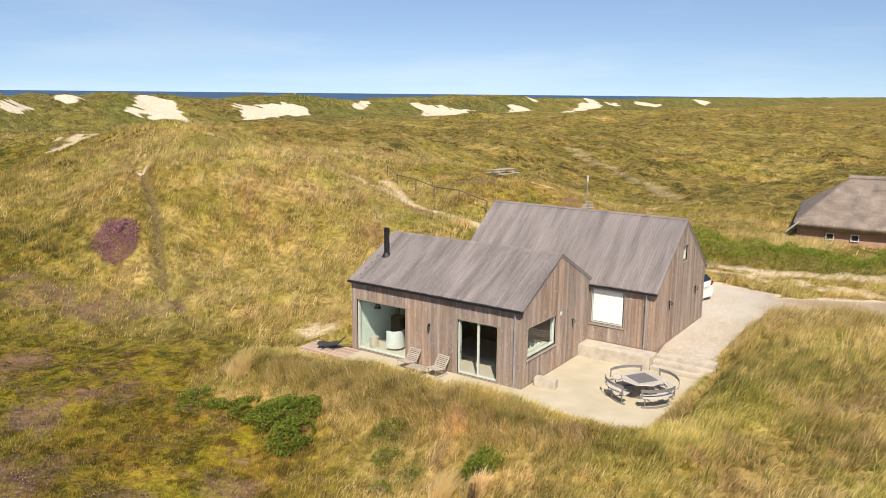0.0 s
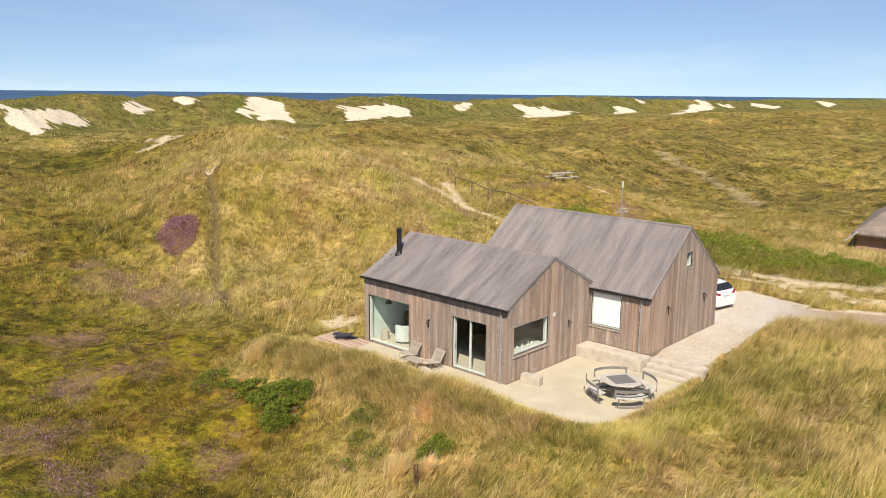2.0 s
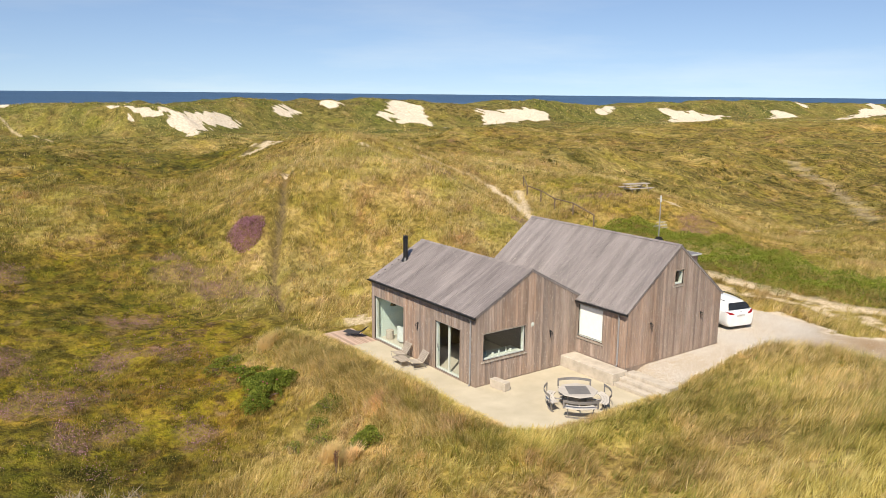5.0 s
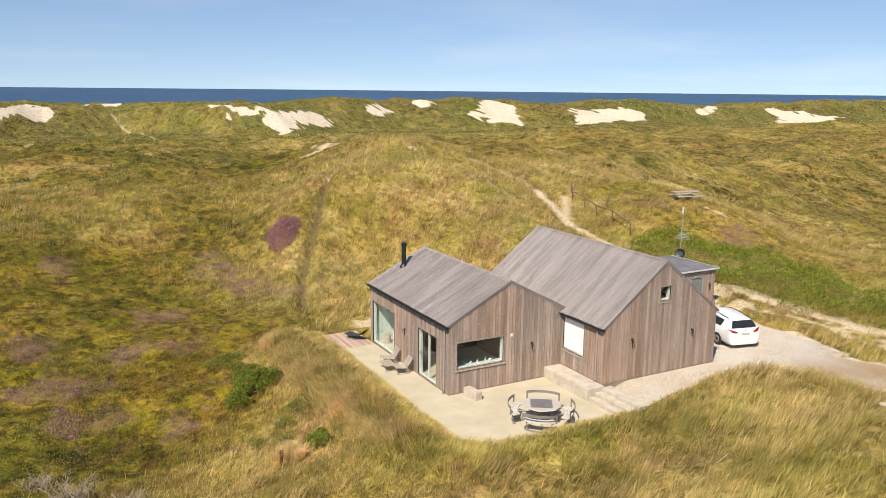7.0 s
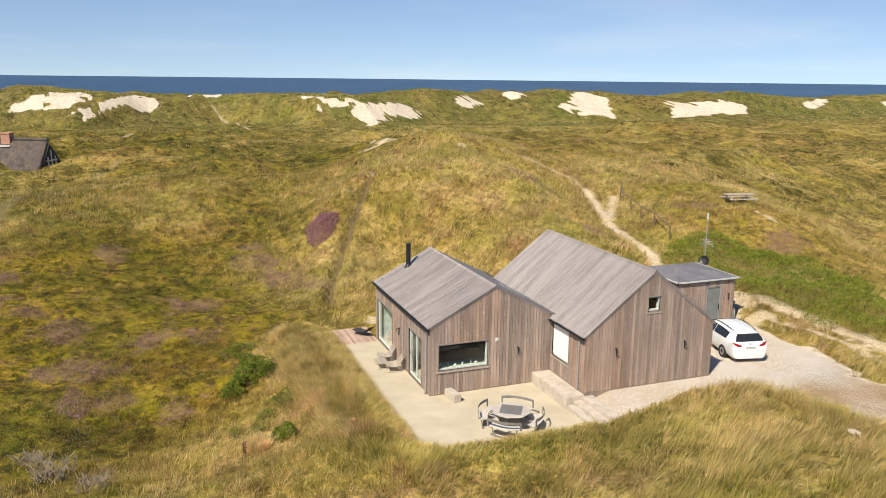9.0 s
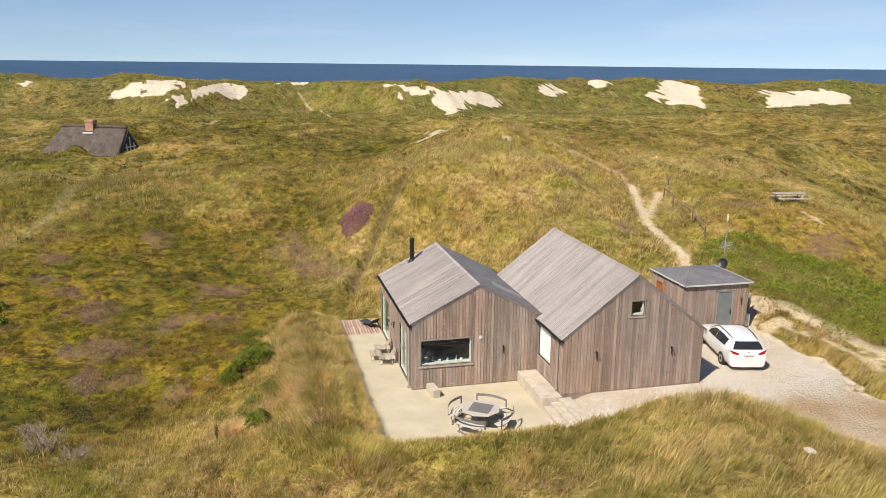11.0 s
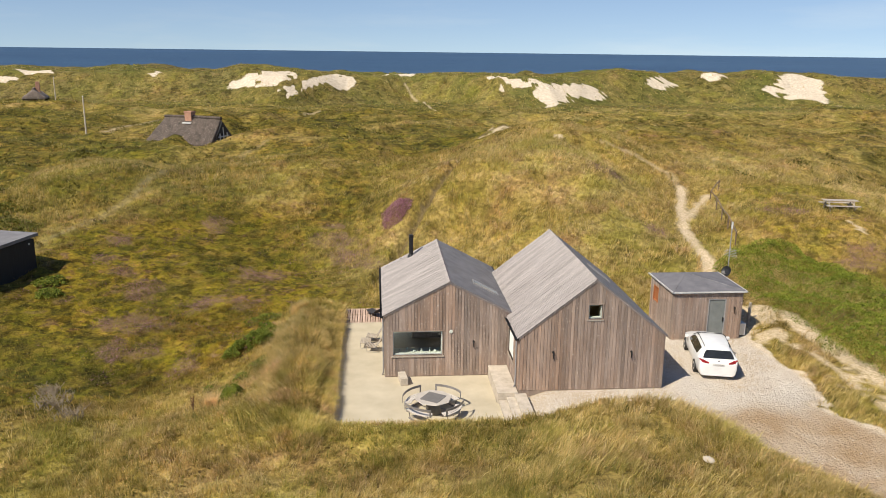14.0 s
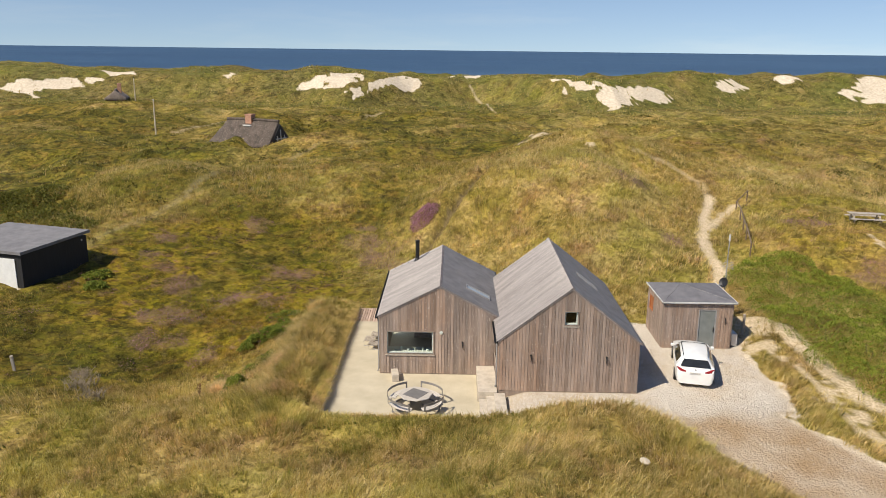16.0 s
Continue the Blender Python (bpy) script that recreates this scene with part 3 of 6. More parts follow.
def grass_tones(t):
    """Straw, olive and green in drifts; the same over turf and blades."""
    a, b, c = noise_at(t, 0.11, 4.0), noise_at(t, 0.55, 4.0), noise_at(t, 2.6, 3.0)
    f = math_node(t, "ADD", math_node(t, "ADD", math_node(t, "MULTIPLY", a, 0.4), math_node(t, "MULTIPLY", b, 0.35)), math_node(t, "MULTIPLY", c, 0.25))
    return f


def plant_patches(t, col, low):
    """Sharp-edged patches where other plants take over; the same over turf and blades."""
    green = ramp(t, noise_at(t, 0.21, 7.0, (1, 1, 1), 0.66), (0.535, (0, 0, 0)), (0.575, (1, 1, 1)))
    col = mix(t, math_node(t, "MULTIPLY", green, 0.7), col, mix(t, 1.0, col, (0.86, 0.96, 0.64), "MULTIPLY"))
    brown = ramp(t, noise_at(t, 0.29, 7.0, (1, 1, 1), 0.68), (0.55, (0, 0, 0)), (0.59, (1, 1, 1)))
    col = mix(t, math_node(t, "MULTIPLY", brown, 0.7), col, mix(t, 1.0, col, (0.80, 0.72, 0.86), "MULTIPLY"))
    pale = ramp(t, noise_at(t, 0.37, 7.0, (1, 1, 1), 0.68), (0.55, (0, 0, 0)), (0.60, (1, 1, 1)))
    col = mix(t, math_node(t, "MULTIPLY", pale, 0.8), col, mix(t, 1.0, col, (1.30, 1.24, 1.42), "MULTIPLY"))
    dark = ramp(t, noise_at(t, 1.25, 6.0, (1, 1, 1), 0.7), (0.43, (1, 1, 1)), (0.49, (0, 0, 0)))
    col = mix(t, 1.0, col, (1.03, 1.0, 0.96), "MULTIPLY")
    return mix(t, math_node(t, "MULTIPLY", dark, math_node(t, "ADD", math_node(t, "MULTIPLY", low, 0.4), 0.55)), col, mix(t, 1.0, col, (0.44, 0.43, 0.32), "MULTIPLY"))


def ground_material():
    m, t, p = nodes_of("dune_turf")
    f = grass_tones(t)
    fine = noise_at(t, 9.0, 4.0)
    turf = ramp(t, f, (0.36, (0.19, 0.155, 0.028)), (0.46, (0.33, 0.255, 0.068)), (0.54, (0.45, 0.345, 0.125)), (0.66, (0.55, 0.43, 0.19)))
    heath = ramp(t, noise_at(t, 0.9, 5.0), (0.36, (0.105, 0.095, 0.010)), (0.46, (0.27, 0.215, 0.014)), (0.55, (0.34, 0.25, 0.024)), (0.60, (0.235, 0.15, 0.045)), (0.68, (0.30, 0.195, 0.11)))
    col = mix(t, attribute(t, "heath"), turf, heath)
    col = mix(t, math_node(t, "MULTIPLY", attribute(t, "lush"), 0.72), col, (0.165, 0.175, 0.05))
    brown = ramp(t, noise_at(t, 0.5, 5.0, (1, 1, 1), 0.65), (0.4, (0.17, 0.125, 0.055)), (0.52, (0.31, 0.235, 0.11)), (0.64, (0.44, 0.34, 0.18)))
    col = mix(t, math_node(t, "MULTIPLY", math_node(t, "MULTIPLY", attribute(t, "far"), attribute(t, "heath")), 0.55), col, brown)
    mossy = ramp(t, noise_at(t, 0.7, 5.0, (1, 1, 1), 0.65), (0.38, (0.06, 0.07, 0.008)), (0.5, (0.175, 0.152, 0.014)), (0.62, (0.30, 0.215, 0.04)))
    col = mix(t, math_node(t, "MULTIPLY", attribute(t, "moss"), 0.85), col, mossy)
    tussock = ramp(t, noise_at(t, 0.42, 6.0, (1, 1, 1), 0.68), (0.38, (0.42, 0.46, 0.36)), (0.47, (0.85, 0.88, 0.8)), (0.54, (1.0, 1.0, 1.0)), (0.66, (1.22, 1.16, 1.1)))
    col = mix(t, math_node(t, "ADD", math_node(t, "MULTIPLY", attribute(t, "far"), 0.45), 0.55), col, mix(t, 1.0, col, tussock, "MULTIPLY"))
    patch = ramp(t, noise_at(t, 0.075, 5.0, (1, 1, 1), 0.62), (0.38, (0.70, 0.76, 0.66)), (0.5, (1, 1, 1)), (0.63, (1.05, 0.97, 0.94)))
    col = mix(t, 1.0, col, patch, "MULTIPLY")
    speck = ramp(t, noise_at(t, 3.2, 5.0, (1, 1, 1), 0.7), (0.42, (0.58, 0.56, 0.5)), (0.56, (1.12, 1.12, 1.1)))
    col = mix(t, 0.85, col, speck, "MULTIPLY")
    col = mix(t, math_node(t, "MULTIPLY", fine, 0.35), col, (0.07, 0.055, 0.018), "MIX")
    col = plant_patches(t, col, math_node(t, "MAXIMUM", attribute(t, "heath"), attribute(t, "moss")))
    ling = ramp(t, fine, (0.38, (0.17, 0.115, 0.055)), (0.56, (0.22, 0.13, 0.10)), (0.72, (0.30, 0.17, 0.19)))
    col = mix(t, math_node(t, "MULTIPLY", attribute(t, "heather"), math_node(t, "MULTIPLY", fine, 1.1)), col, ling)
    # groove floor darkened in the colour to stand for the shadow inside it
    col = mix(t, attribute(t, "trench_shade"), col, ramp(t, fine, (0.4, (0.09, 0.065, 0.03)), (0.6, (0.19, 0.14, 0.065))))
    trod = math_node(t, "MULTIPLY", attribute(t, "path"), math_node(t, "ADD", math_node(t, "MULTIPLY", noise_at(t, 2.6, 4.0), 1.0), 0.45))
    col = mix(t, trod, col, ramp(t, fine, (0.38, (0.46, 0.355, 0.22)), (0.6, (0.70, 0.57, 0.40))))
    sandy = ramp(t, noise_at(t, 1.6, 5.0), (0.3, (0.52, 0.42, 0.30)), (0.7, (0.74, 0.65, 0.52)))
    ragged = math_node(t, "ADD", attribute(t, "sand"), math_node(t, "MULTIPLY", math_node(t, "SUBTRACT", math_node(t, "ADD", math_node(t, "MULTIPLY", noise_at(t, 0.35, 5.0), 0.5), math_node(t, "MULTIPLY", noise_at(t, 2.2, 4.0), 0.5)), 0.5), 1.3))
    edge = t.nodes.new("ShaderNodeMapRange")
    edge.inputs["From Min"].default_value, edge.inputs["From Max"].default_value = 0.38, 0.62
    link(t, ragged, edge.inputs["Value"])
    col = mix(t, edge.outputs[0], col, sandy)
    grit = ramp(t, noise_at(t, 22.0, 2.0), (0.34, (0.37, 0.32, 0.265)), (0.5, (0.53, 0.475, 0.405)), (0.66, (0.65, 0.595, 0.52)))
    worn = ramp(t, noise_at(t, 0.35, 3.0), (0.42, (1, 1, 1)), (0.62, (0.80, 0.70, 0.56)))
    grit = mix(t, 1.0, grit, worn, "MULTIPLY")
    grit = mix(t, math_node(t, "MULTIPLY", attribute(t, "dirt"), 0.85), grit, mix(t, 1.0, grit, (0.84, 0.72, 0.58), "MULTIPLY"))
    col = mix(t, attribute(t, "gravel"), col, grit)
    link(t, col, p.inputs["Base Color"])
    p.inputs["Roughness"].default_value = 0.95
    p.inputs["Specular IOR Level"].default_value = 0.15
    bump(t, p, math_node(t, "ADD", fine, noise_at(t, 2.2, 4.0)), 0.8, 0.18)
    return m


ground = part("ground", build_ground(), ground_material(), smooth=True)
tagged(ground, "rolling dune ground of turf, heath and bare sand", "ground", kind="structure")


def sea_material():
    m, t, p = nodes_of("sea_water")
    col = ramp(t, math_node(t, "ADD", math_node(t, "MULTIPLY", noise_at(t, 0.004, 3.0, (1, 0.25, 1)), 0.5), math_node(t, "MULTIPLY", noise_at(t, 0.06, 4.0, (1, 0.3, 1), 0.7), 0.5)), (0.38, (0.007, 0.028, 0.064)), (0.5, (0.016, 0.047, 0.095)), (0.62, (0.04, 0.085, 0.145)))
    link(t, col, p.inputs["Base Color"])
    p.inputs["Roughness"].default_value = 0.35
    p.inputs["Specular IOR Level"].default_value = 0.25
    bump(t, p, noise_at(t, 0.22, 4.0, (1, 0.35, 1)), 0.7, 1.2)
    return m


sea = part("sea", Geo().add([(-4990, -4990, -4), (-200, -4990, -4), (-200, 4990, -4), (-4990, 4990, -4)], [(0, 1, 2, 3)]), sea_material())
tagged(sea, "calm deep blue sea reaching the horizon", "sea", kind="structure")


# ---- the house ----
house = thing("house", "summer house of two gabled wings clad in weathered brown boards", "house")
# low wing: x from -8.3 to 0, y from 0 to 6; tall wing: x from -6.7 to 2.95, y from 5.83 to 12.33
A0, A1, AW, AE, AR = -8.3, 0.0, 6.02, 3.04, 4.60
B0, B1, BY0, BY1, BE, BR = -6.68, 2.95, 5.83, 12.33, 2.96, 5.50
AMID, BMID = AW / 2, (BY0 + BY1) / 2


def top_a(y):
    return AR - abs(y - AMID) * (AR - AE) / AMID


def top_b(y):
    return BR - abs(y - BMID) * (BR - BE) / (BMID - BY0)


def columns(geo, axis, n0, n1, u0, u1, base, top, holes=(), cuts=()):
    """A wall with openings: columns between the cuts, each with the openings taken out."""
    us = sorted({u0, u1, *cuts, *[u for h in holes for u in h[:2]]})
    for a, b in zip(us, us[1:]):
        if a < u0 or b > u1:
            continue
        z = base
        for h in sorted(h for h in holes if h[0] < b and h[1] > a):
            geo.prism(axis, n0, n1, a, b, z, h[2], h[2])
            z = h[3]
        geo.prism(axis, n0, n1, a, b, z, top(a), top(b))
    return geo


def boards(parent, axis, n0, n1, u0, u1, base, top, holes=(), pitch=0.146, width=0.118):
    """Proud cover boards, one object each."""
    count = int((u1 - u0) / pitch)
    first = u0 + ((u1 - u0) - (count - 1) * pitch - width) / 2
    for i in range(count):
        a = first + i * pitch
        b, z = a + width, base
        lift = random.uniform(-0.004, 0.004)
        for h in sorted(h for h in holes if h[0] < b + 0.02 and h[1] > a - 0.02):
            if h[2] - z > 0.05:
                part("board", Geo().prism(axis, n0, n1 + lift, a, b, z, h[2], h[2]), CLADDING, parent)
            z = h[3]
        part("board", Geo().prism(axis, n0, n1 + lift, a, b, z, top(a) - 0.01, top(b) - 0.01), CLADDING, parent)


FLAT_A = lambda u: AE
FLAT_B = lambda u: BE
DOOR = (-2.86, -1.06, 0.05, 2.25)
BIGWIN = (-8.0, -5.4, 0.06, 2.24)
GABLEWIN = (0.37, 2.70, 1.10, 2.27)
SIDEWIN = (0.12, 1.60, 1.28, 2.78)
LOFTWIN = (8.80, 9.40, 3.80, 4.45)

front = part("wall", columns(Geo(), "y", 0.0, 0.2, A0, A1, -0.25, FLAT_A, [DOOR, BIGWIN]), BACKING, house, weld=True)
gable = part("wall", columns(Geo(), "x", -0.2, 0.0, 0.2, AW, -0.25, top_a, [GABLEWIN], [AMID]), BACKING, house, weld=True)
part("wall", columns(Geo(), "x", A0, A0 + 0.2, 0.2, AW, -0.25, top_a, (), [AMID]), BACKING, house, weld=True)
part("wall", columns(Geo(), "y", AW - 0.2, AW, A0 + 0.2, -0.2, -0.25, FLAT_A), INTERIOR, house, weld=True)
tall_front = part("wall", columns(Geo(), "y", BY0, BY0 + 0.2, 0.0, B1, 0.0, FLAT_B, [SIDEWIN]), BACKING, house, weld=True)
tall_gable = part("wall", columns(Geo(), "x", B1 - 0.2, B1, BY0 + 0.2, BY1, 0.2, top_b, [LOFTWIN], [BMID]), BACKING, house, weld=True)
part("wall", columns(Geo(), "x", B0, B0 + 0.2, BY0, BY1, 0.2, top_b, (), [BMID]), BACKING, house, weld=True)
part("wall", columns(Geo(), "y", BY1 - 0.2, BY1, B0 + 0.2, B1 - 0.2, 0.2, FLAT_B), BACKING, house, weld=True)
boards(front, "y", 0.0, -0.016, A0, A1 + 0.02, 0.03, FLAT_A, [DOOR, BIGWIN])
boards(gable, "x", 0.0, 0.016, 0.0, AW - 0.2, 0.05, top_a, [GABLEWIN])
boards(tall_front, "y", BY0, BY0 - 0.016, 0.03, B1, 0.52, FLAT_B, [SIDEWIN])
boards(tall_gable, "x", B1, B1 + 0.016, BY0, BY1, 0.52, top_b, [LOFTWIN])


def roof(x0, x1, mid, half, eave_z, ridge_z, over, lit_material, shade_material):
    """A ridged roof of boards that run down the slope."""
    deck_geo = Geo()
    slope = (ridge_z - eave_z) / half
    reach = half + over
    for s in (-1, 1):
        y1, z1 = mid + s * reach, ridge_z - slope * reach
        deck_geo.add([(x, y, z + d) for d in (0.0, 0.07) for x in (x0, x1) for y, z in ((mid, ridge_z), (y1, z1))],
                     [(0, 1, 3, 2), (4, 6, 7, 5), (0, 4, 5, 1), (2, 3, 7, 6), (1, 5, 7, 3), (0, 2, 6, 4)])
    deck = part("roof", deck_geo, FELT_AND_SHADED_PLANKS, house)
    count = round((x1 - x0 + 0.04) / 0.128)
    w = (x1 - x0 + 0.04) / count
    # planks facing away from the sun: darker grey, shade put into the colour
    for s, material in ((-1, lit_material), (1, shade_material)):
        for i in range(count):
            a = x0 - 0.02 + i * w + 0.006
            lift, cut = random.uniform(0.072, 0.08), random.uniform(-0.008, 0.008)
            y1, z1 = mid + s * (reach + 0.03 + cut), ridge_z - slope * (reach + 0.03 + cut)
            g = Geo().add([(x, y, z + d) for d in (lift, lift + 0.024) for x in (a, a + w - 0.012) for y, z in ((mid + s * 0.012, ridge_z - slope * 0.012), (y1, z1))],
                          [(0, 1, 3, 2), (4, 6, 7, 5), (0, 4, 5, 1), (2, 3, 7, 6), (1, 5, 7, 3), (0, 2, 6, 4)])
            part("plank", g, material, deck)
    return deck


low_roof = roof(A0 - 0.03, A1 + 0.04, AMID, AMID, AE, AR, 0.1, ROOF_WOOD, FELT_AND_SHADED_PLANKS)
tall_roof = roof(B0 - 0.03, B1 + 0.04, BMID, BMID - BY0, BE, BR, 0.1, ROOF_WOOD, FELT_AND_SHADED_PLANKS)


def frame_rect(geo, axis, n0, n1, hole, w):
    """The four bars of a window frame inside an opening."""
    a, b, c, d = hole
    geo.prism(axis, n0, n1, a, b, c, c + w, c + w)
    geo.prism(axis, n0, n1, a, b, d - w, d, d)
    geo.prism(axis, n0, n1, a, a + w, c + w, d - w, d - w)
    geo.prism(axis, n0, n1, b - w, b, c + w, d - w, d - w)
    return geo


def glaze(parent, axis, n, a, b, c, d):
    ob = part("pane", Geo().prism(axis, n - 0.006, n + 0.006, a, b, c, d, d), GLASS, parent)
    ob.visible_shadow = False
    return ob


def window(hole, axis, inside, outside, posts=(), sill=0.0, w=0.055, name="window", lining=WHITE_FRAME):
    """A framed window set between the inner and outer face of a wall, with upright posts at the given places."""
    a, b, c, d = hole
    mid = (inside + outside) / 2
    s = 1 if outside > inside else -1
    win = part(name, frame_rect(Geo(), axis, inside, outside - s * 0.05, hole, w), lining, house)
    part("trim", frame_rect(Geo(), axis, outside - s * 0.045, outside + s * 0.035, (a - 0.04, b + 0.04, c - 0.04, d + 0.04), 0.04), BACKING, win)
    edges = [a + w, *posts, b - w]
    for u in posts:
        part("post", Geo().prism(axis, mid - 0.035, mid + 0.035, u - 0.04, u + 0.04, c + w, d - w, d - w), lining, win)
    for i, (u0, u1) in enumerate(zip(edges, edges[1:])):
        glaze(win, axis, mid, u0 + (0.04 if i else 0), u1 - (0.04 if i < len(edges) - 2 else 0), c + w, d - w)
    if sill:
        part("sill", Geo().prism(axis, outside, outside + s * sill, a - 0.08, b + 0.08, c - 0.10, c - 0.045, c - 0.045), GREY_WOOD, win)
    return win


window(BIGWIN, "y", 0.2, 0.0)
door = window(DOOR, "y", 0.2, 0.0, posts=(-1.96,), name="terrace_door")
part("handle", Geo().box(-2.72, -2.69, -0.01, 0.03, 1.02, 1.2), ZINC, door)
window(GABLEWIN, "x", -0.2, 0.0, sill=0.06)
side_window = window(SIDEWIN, "y", BY0 + 0.2, BY0, sill=0.05)
part("blind", Geo().box(0.2, 1.52, BY0 + 0.03, BY0 + 0.045, 1.36, 2.72), plain("white_blind", (0.78, 0.78, 0.74), (0.86, 0.86, 0.82), 0.8), side_window, "drawn white roller blind")
window(LOFTWIN, "x", B1 - 0.2, B1, sill=0.04, w=0.06)

# rooms behind the glass
# ceiling and partitions coloured dark to stand for the rooms' dimness
DIM_WALL = plain("dimmed_brown_panelling", (0.10, 0.085, 0.07), (0.16, 0.14, 0.12), 0.6, 3, 0, 0.002, 20, (3, 3, 0.4))
part("floor", Geo().box(A0 + 0.2, -0.2, 0.2, AW - 0.2, -0.2, 0.02), FLOORING, house)
part("ceiling", Geo().box(A0 + 0.2, -0.2, 0.2, AW - 0.2, 2.72, 2.76), DIM_WALL, house)
part("partition", Geo().box(-5.2, -5.1, 1.5, AW - 0.2, 0.02, 2.72), DIM_WALL, house)
part("partition", Geo().box(-5.09, -0.21, 4.4, 4.5, 0.02, 2.72), DIM_WALL, house)
part("lining", Geo().box(A0 + 0.203, A0 + 0.22, 0.22, AW - 0.22, 0.02, 2.7), INTERIOR, house)
part("lining", Geo().box(-6.4, 2.7, BY1 - 0.3, BY1 - 0.22, 0.5, 2.9), INTERIOR, house)

# daylight through the large opening
for x, w in (((BIGWIN[0] + BIGWIN[1]) / 2, 2.3),):
    sky_lamp = bpy.data.lights.new("daylight", "AREA")
    sky_lamp.shape, sky_lamp.size, sky_lamp.size_y, sky_lamp.energy, sky_lamp.color = "RECTANGLE", w, 1.9, 2.8 * w, (0.85, 0.94, 1.0)
    new("daylight", sky_lamp).matrix_world = look((x, 0.26, 1.2), (x, 3.0, 0.9))

# eaves, gutters, downpipes
for x0, x1, y, z in ((A0 - 0.05, A1 + 0.06, -0.17, AE - 0.02), (0.06, B1 + 0.06, BY0 - 0.17, BE - 0.03)):
    run = Geo()
    ring = [(-0.06, 0.03), (-0.055, -0.03), (-0.02, -0.06), (0.02, -0.06), (0.055, -0.03), (0.06, 0.03), (0.045, 0.03), (0.0, -0.04), (-0.045, 0.03)]
    run.add([(x, y + a, z + b) for x in (x0, x1) for a, b in ring], [(i, (i + 1) % 9, 9 + (i + 1) % 9, 9 + i) for i in range(9)] + [tuple(range(9))[::-1], tuple(range(9, 18))])
    part("gutter", run, DARK_METAL, house)
    part("fascia", Geo().box(x0, x1, y + 0.065, y + 0.095, z - 0.09, z + 0.05), DARK_METAL, house)
part("downpipe", Geo().tube([(-0.28, -0.17, AE - 0.08), (-0.28, -0.08, AE - 0.22), (-0.28, -0.075, 0.15), (-0.28, -0.14, 0.03)], 0.038), ZINC, house)
part("downpipe", Geo().tube([(2.55, BY0 - 0.17, BE - 0.08), (2.55, BY0 - 0.08, BE - 0.22), (2.55, BY0 - 0.075, 0.62), (2.55, BY0 - 0.14, 0.53)], 0.038), ZINC, house)
part("downpipe", Geo().tube([(-5.1, 0.0, 0.05), (-5.1, -0.03, 0.05)], 0.01), ZINC, house)
# valley between the wings
part("valley_gutter", Geo().box(A0, 0.08, AW - 0.02, AW + 0.22, AE - 0.14, AE + 0.03), DARK_METAL, house)
# barge boards at the gables
for x, mid, half, e, r in ((A1 + 0.03, AMID, AMID, AE, AR), (B1 + 0.03, BMID, BMID - BY0, BE, BR), (A0 - 0.03, AMID, AMID, AE, AR), (B0 - 0.03, BMID, BMID - BY0, BE, BR)):
    for sgn in (-1, 1):
        k = (r - e) / half
        y1, z1 = mid + sgn * (half + 0.1), r - k * (half + 0.1)
        part("barge_board", Geo().add([(x + d, y, z + h) for d in (-0.012, 0.012) for h in (-0.02, 0.085) for y, z in ((mid, r), (y1, z1))],
                                      [(0, 1, 3, 2), (4, 6, 7, 5), (0, 4, 5, 1), (2, 3, 7, 6), (0, 2, 6, 4), (1, 5, 7, 3)]), ROOF_WOOD, house)
# ridge boards
for x0, x1, mid, r in ((A0 - 0.04, A1 + 0.05, AMID, AR), (B0 - 0.04, B1 + 0.05, BMID, BR)):
    part("ridge_cap", Geo().add([(x, mid + a, r + 0.11 + b) for x in (x0, x1) for a, b in ((-0.1, -0.055), (0, 0.012), (0.1, -0.055), (0, -0.02))],
                                [(0, 1, 5, 4), (1, 2, 6, 5), (2, 3, 7, 6), (3, 0, 4, 7), (3, 2, 1, 0), (4, 5, 6, 7)]), ROOF_WOOD, house)
# flue, snow hooks
part("flue", Geo().lathe([(0.115, 3.7), (0.115, 4.72), (0.13, 4.73), (0.13, 4.82), (0.10, 4.83), (0.10, 4.86), (0.135, 4.87), (0.135, 4.9), (0.02, 4.93)], 16, pose(-7.62, 1.55, 0.22)), DARK_METAL, house, "black steel stove flue", smooth=False)
part("flashing", Geo().lathe([(0.22, 3.86), (0.12, 4.05)], 14, pose(-7.62, 1.55, 0)), DARK_METAL, house)
for y in (0.25, 0.62, 1.0, 1.4):
    part("roof_hook", Geo().box(-8.02, -7.98, y - 0.04, y + 0.03, top_a(y) + 0.09, top_a(y) + 0.12), DARK_METAL, house)


def skylight(x0, x1, mid, slope, ridge_z, y0, y1):
    def at(y, d):
        return ridge_z - slope * (y - mid) + d
    rim = Geo()
    for (xa, xb, ya, yb) in ((x0, x1, y0, y0 + 0.06), (x0, x1, y1 - 0.06, y1), (x0, x0 + 0.06, y0 + 0.06, y1 - 0.06), (x1 - 0.06, x1, y0 + 0.06, y1 - 0.06)):
        rim.add([(x, y, at(y, d)) for d in (0.08, 0.17) for x in (xa, xb) for y in (ya, yb)], [(0, 1, 3, 2), (4, 6, 7, 5), (0, 4, 5, 1), (2, 3, 7, 6), (1, 5, 7, 3), (0, 2, 6, 4)])
    win = part("skylight", rim, ZINC, house)
    part("pane", Geo().add([(x, y, at(y, d)) for d in (0.11, 0.13) for x in (x0 + 0.06, x1 - 0.06) for y in (y0 + 0.06, y1 - 0.06)], [(0, 1, 3, 2), (4, 6, 7, 5), (0, 4, 5, 1), (2, 3, 7, 6), (1, 5, 7, 3), (0, 2, 6, 4)]), SKY_GLASS, win)


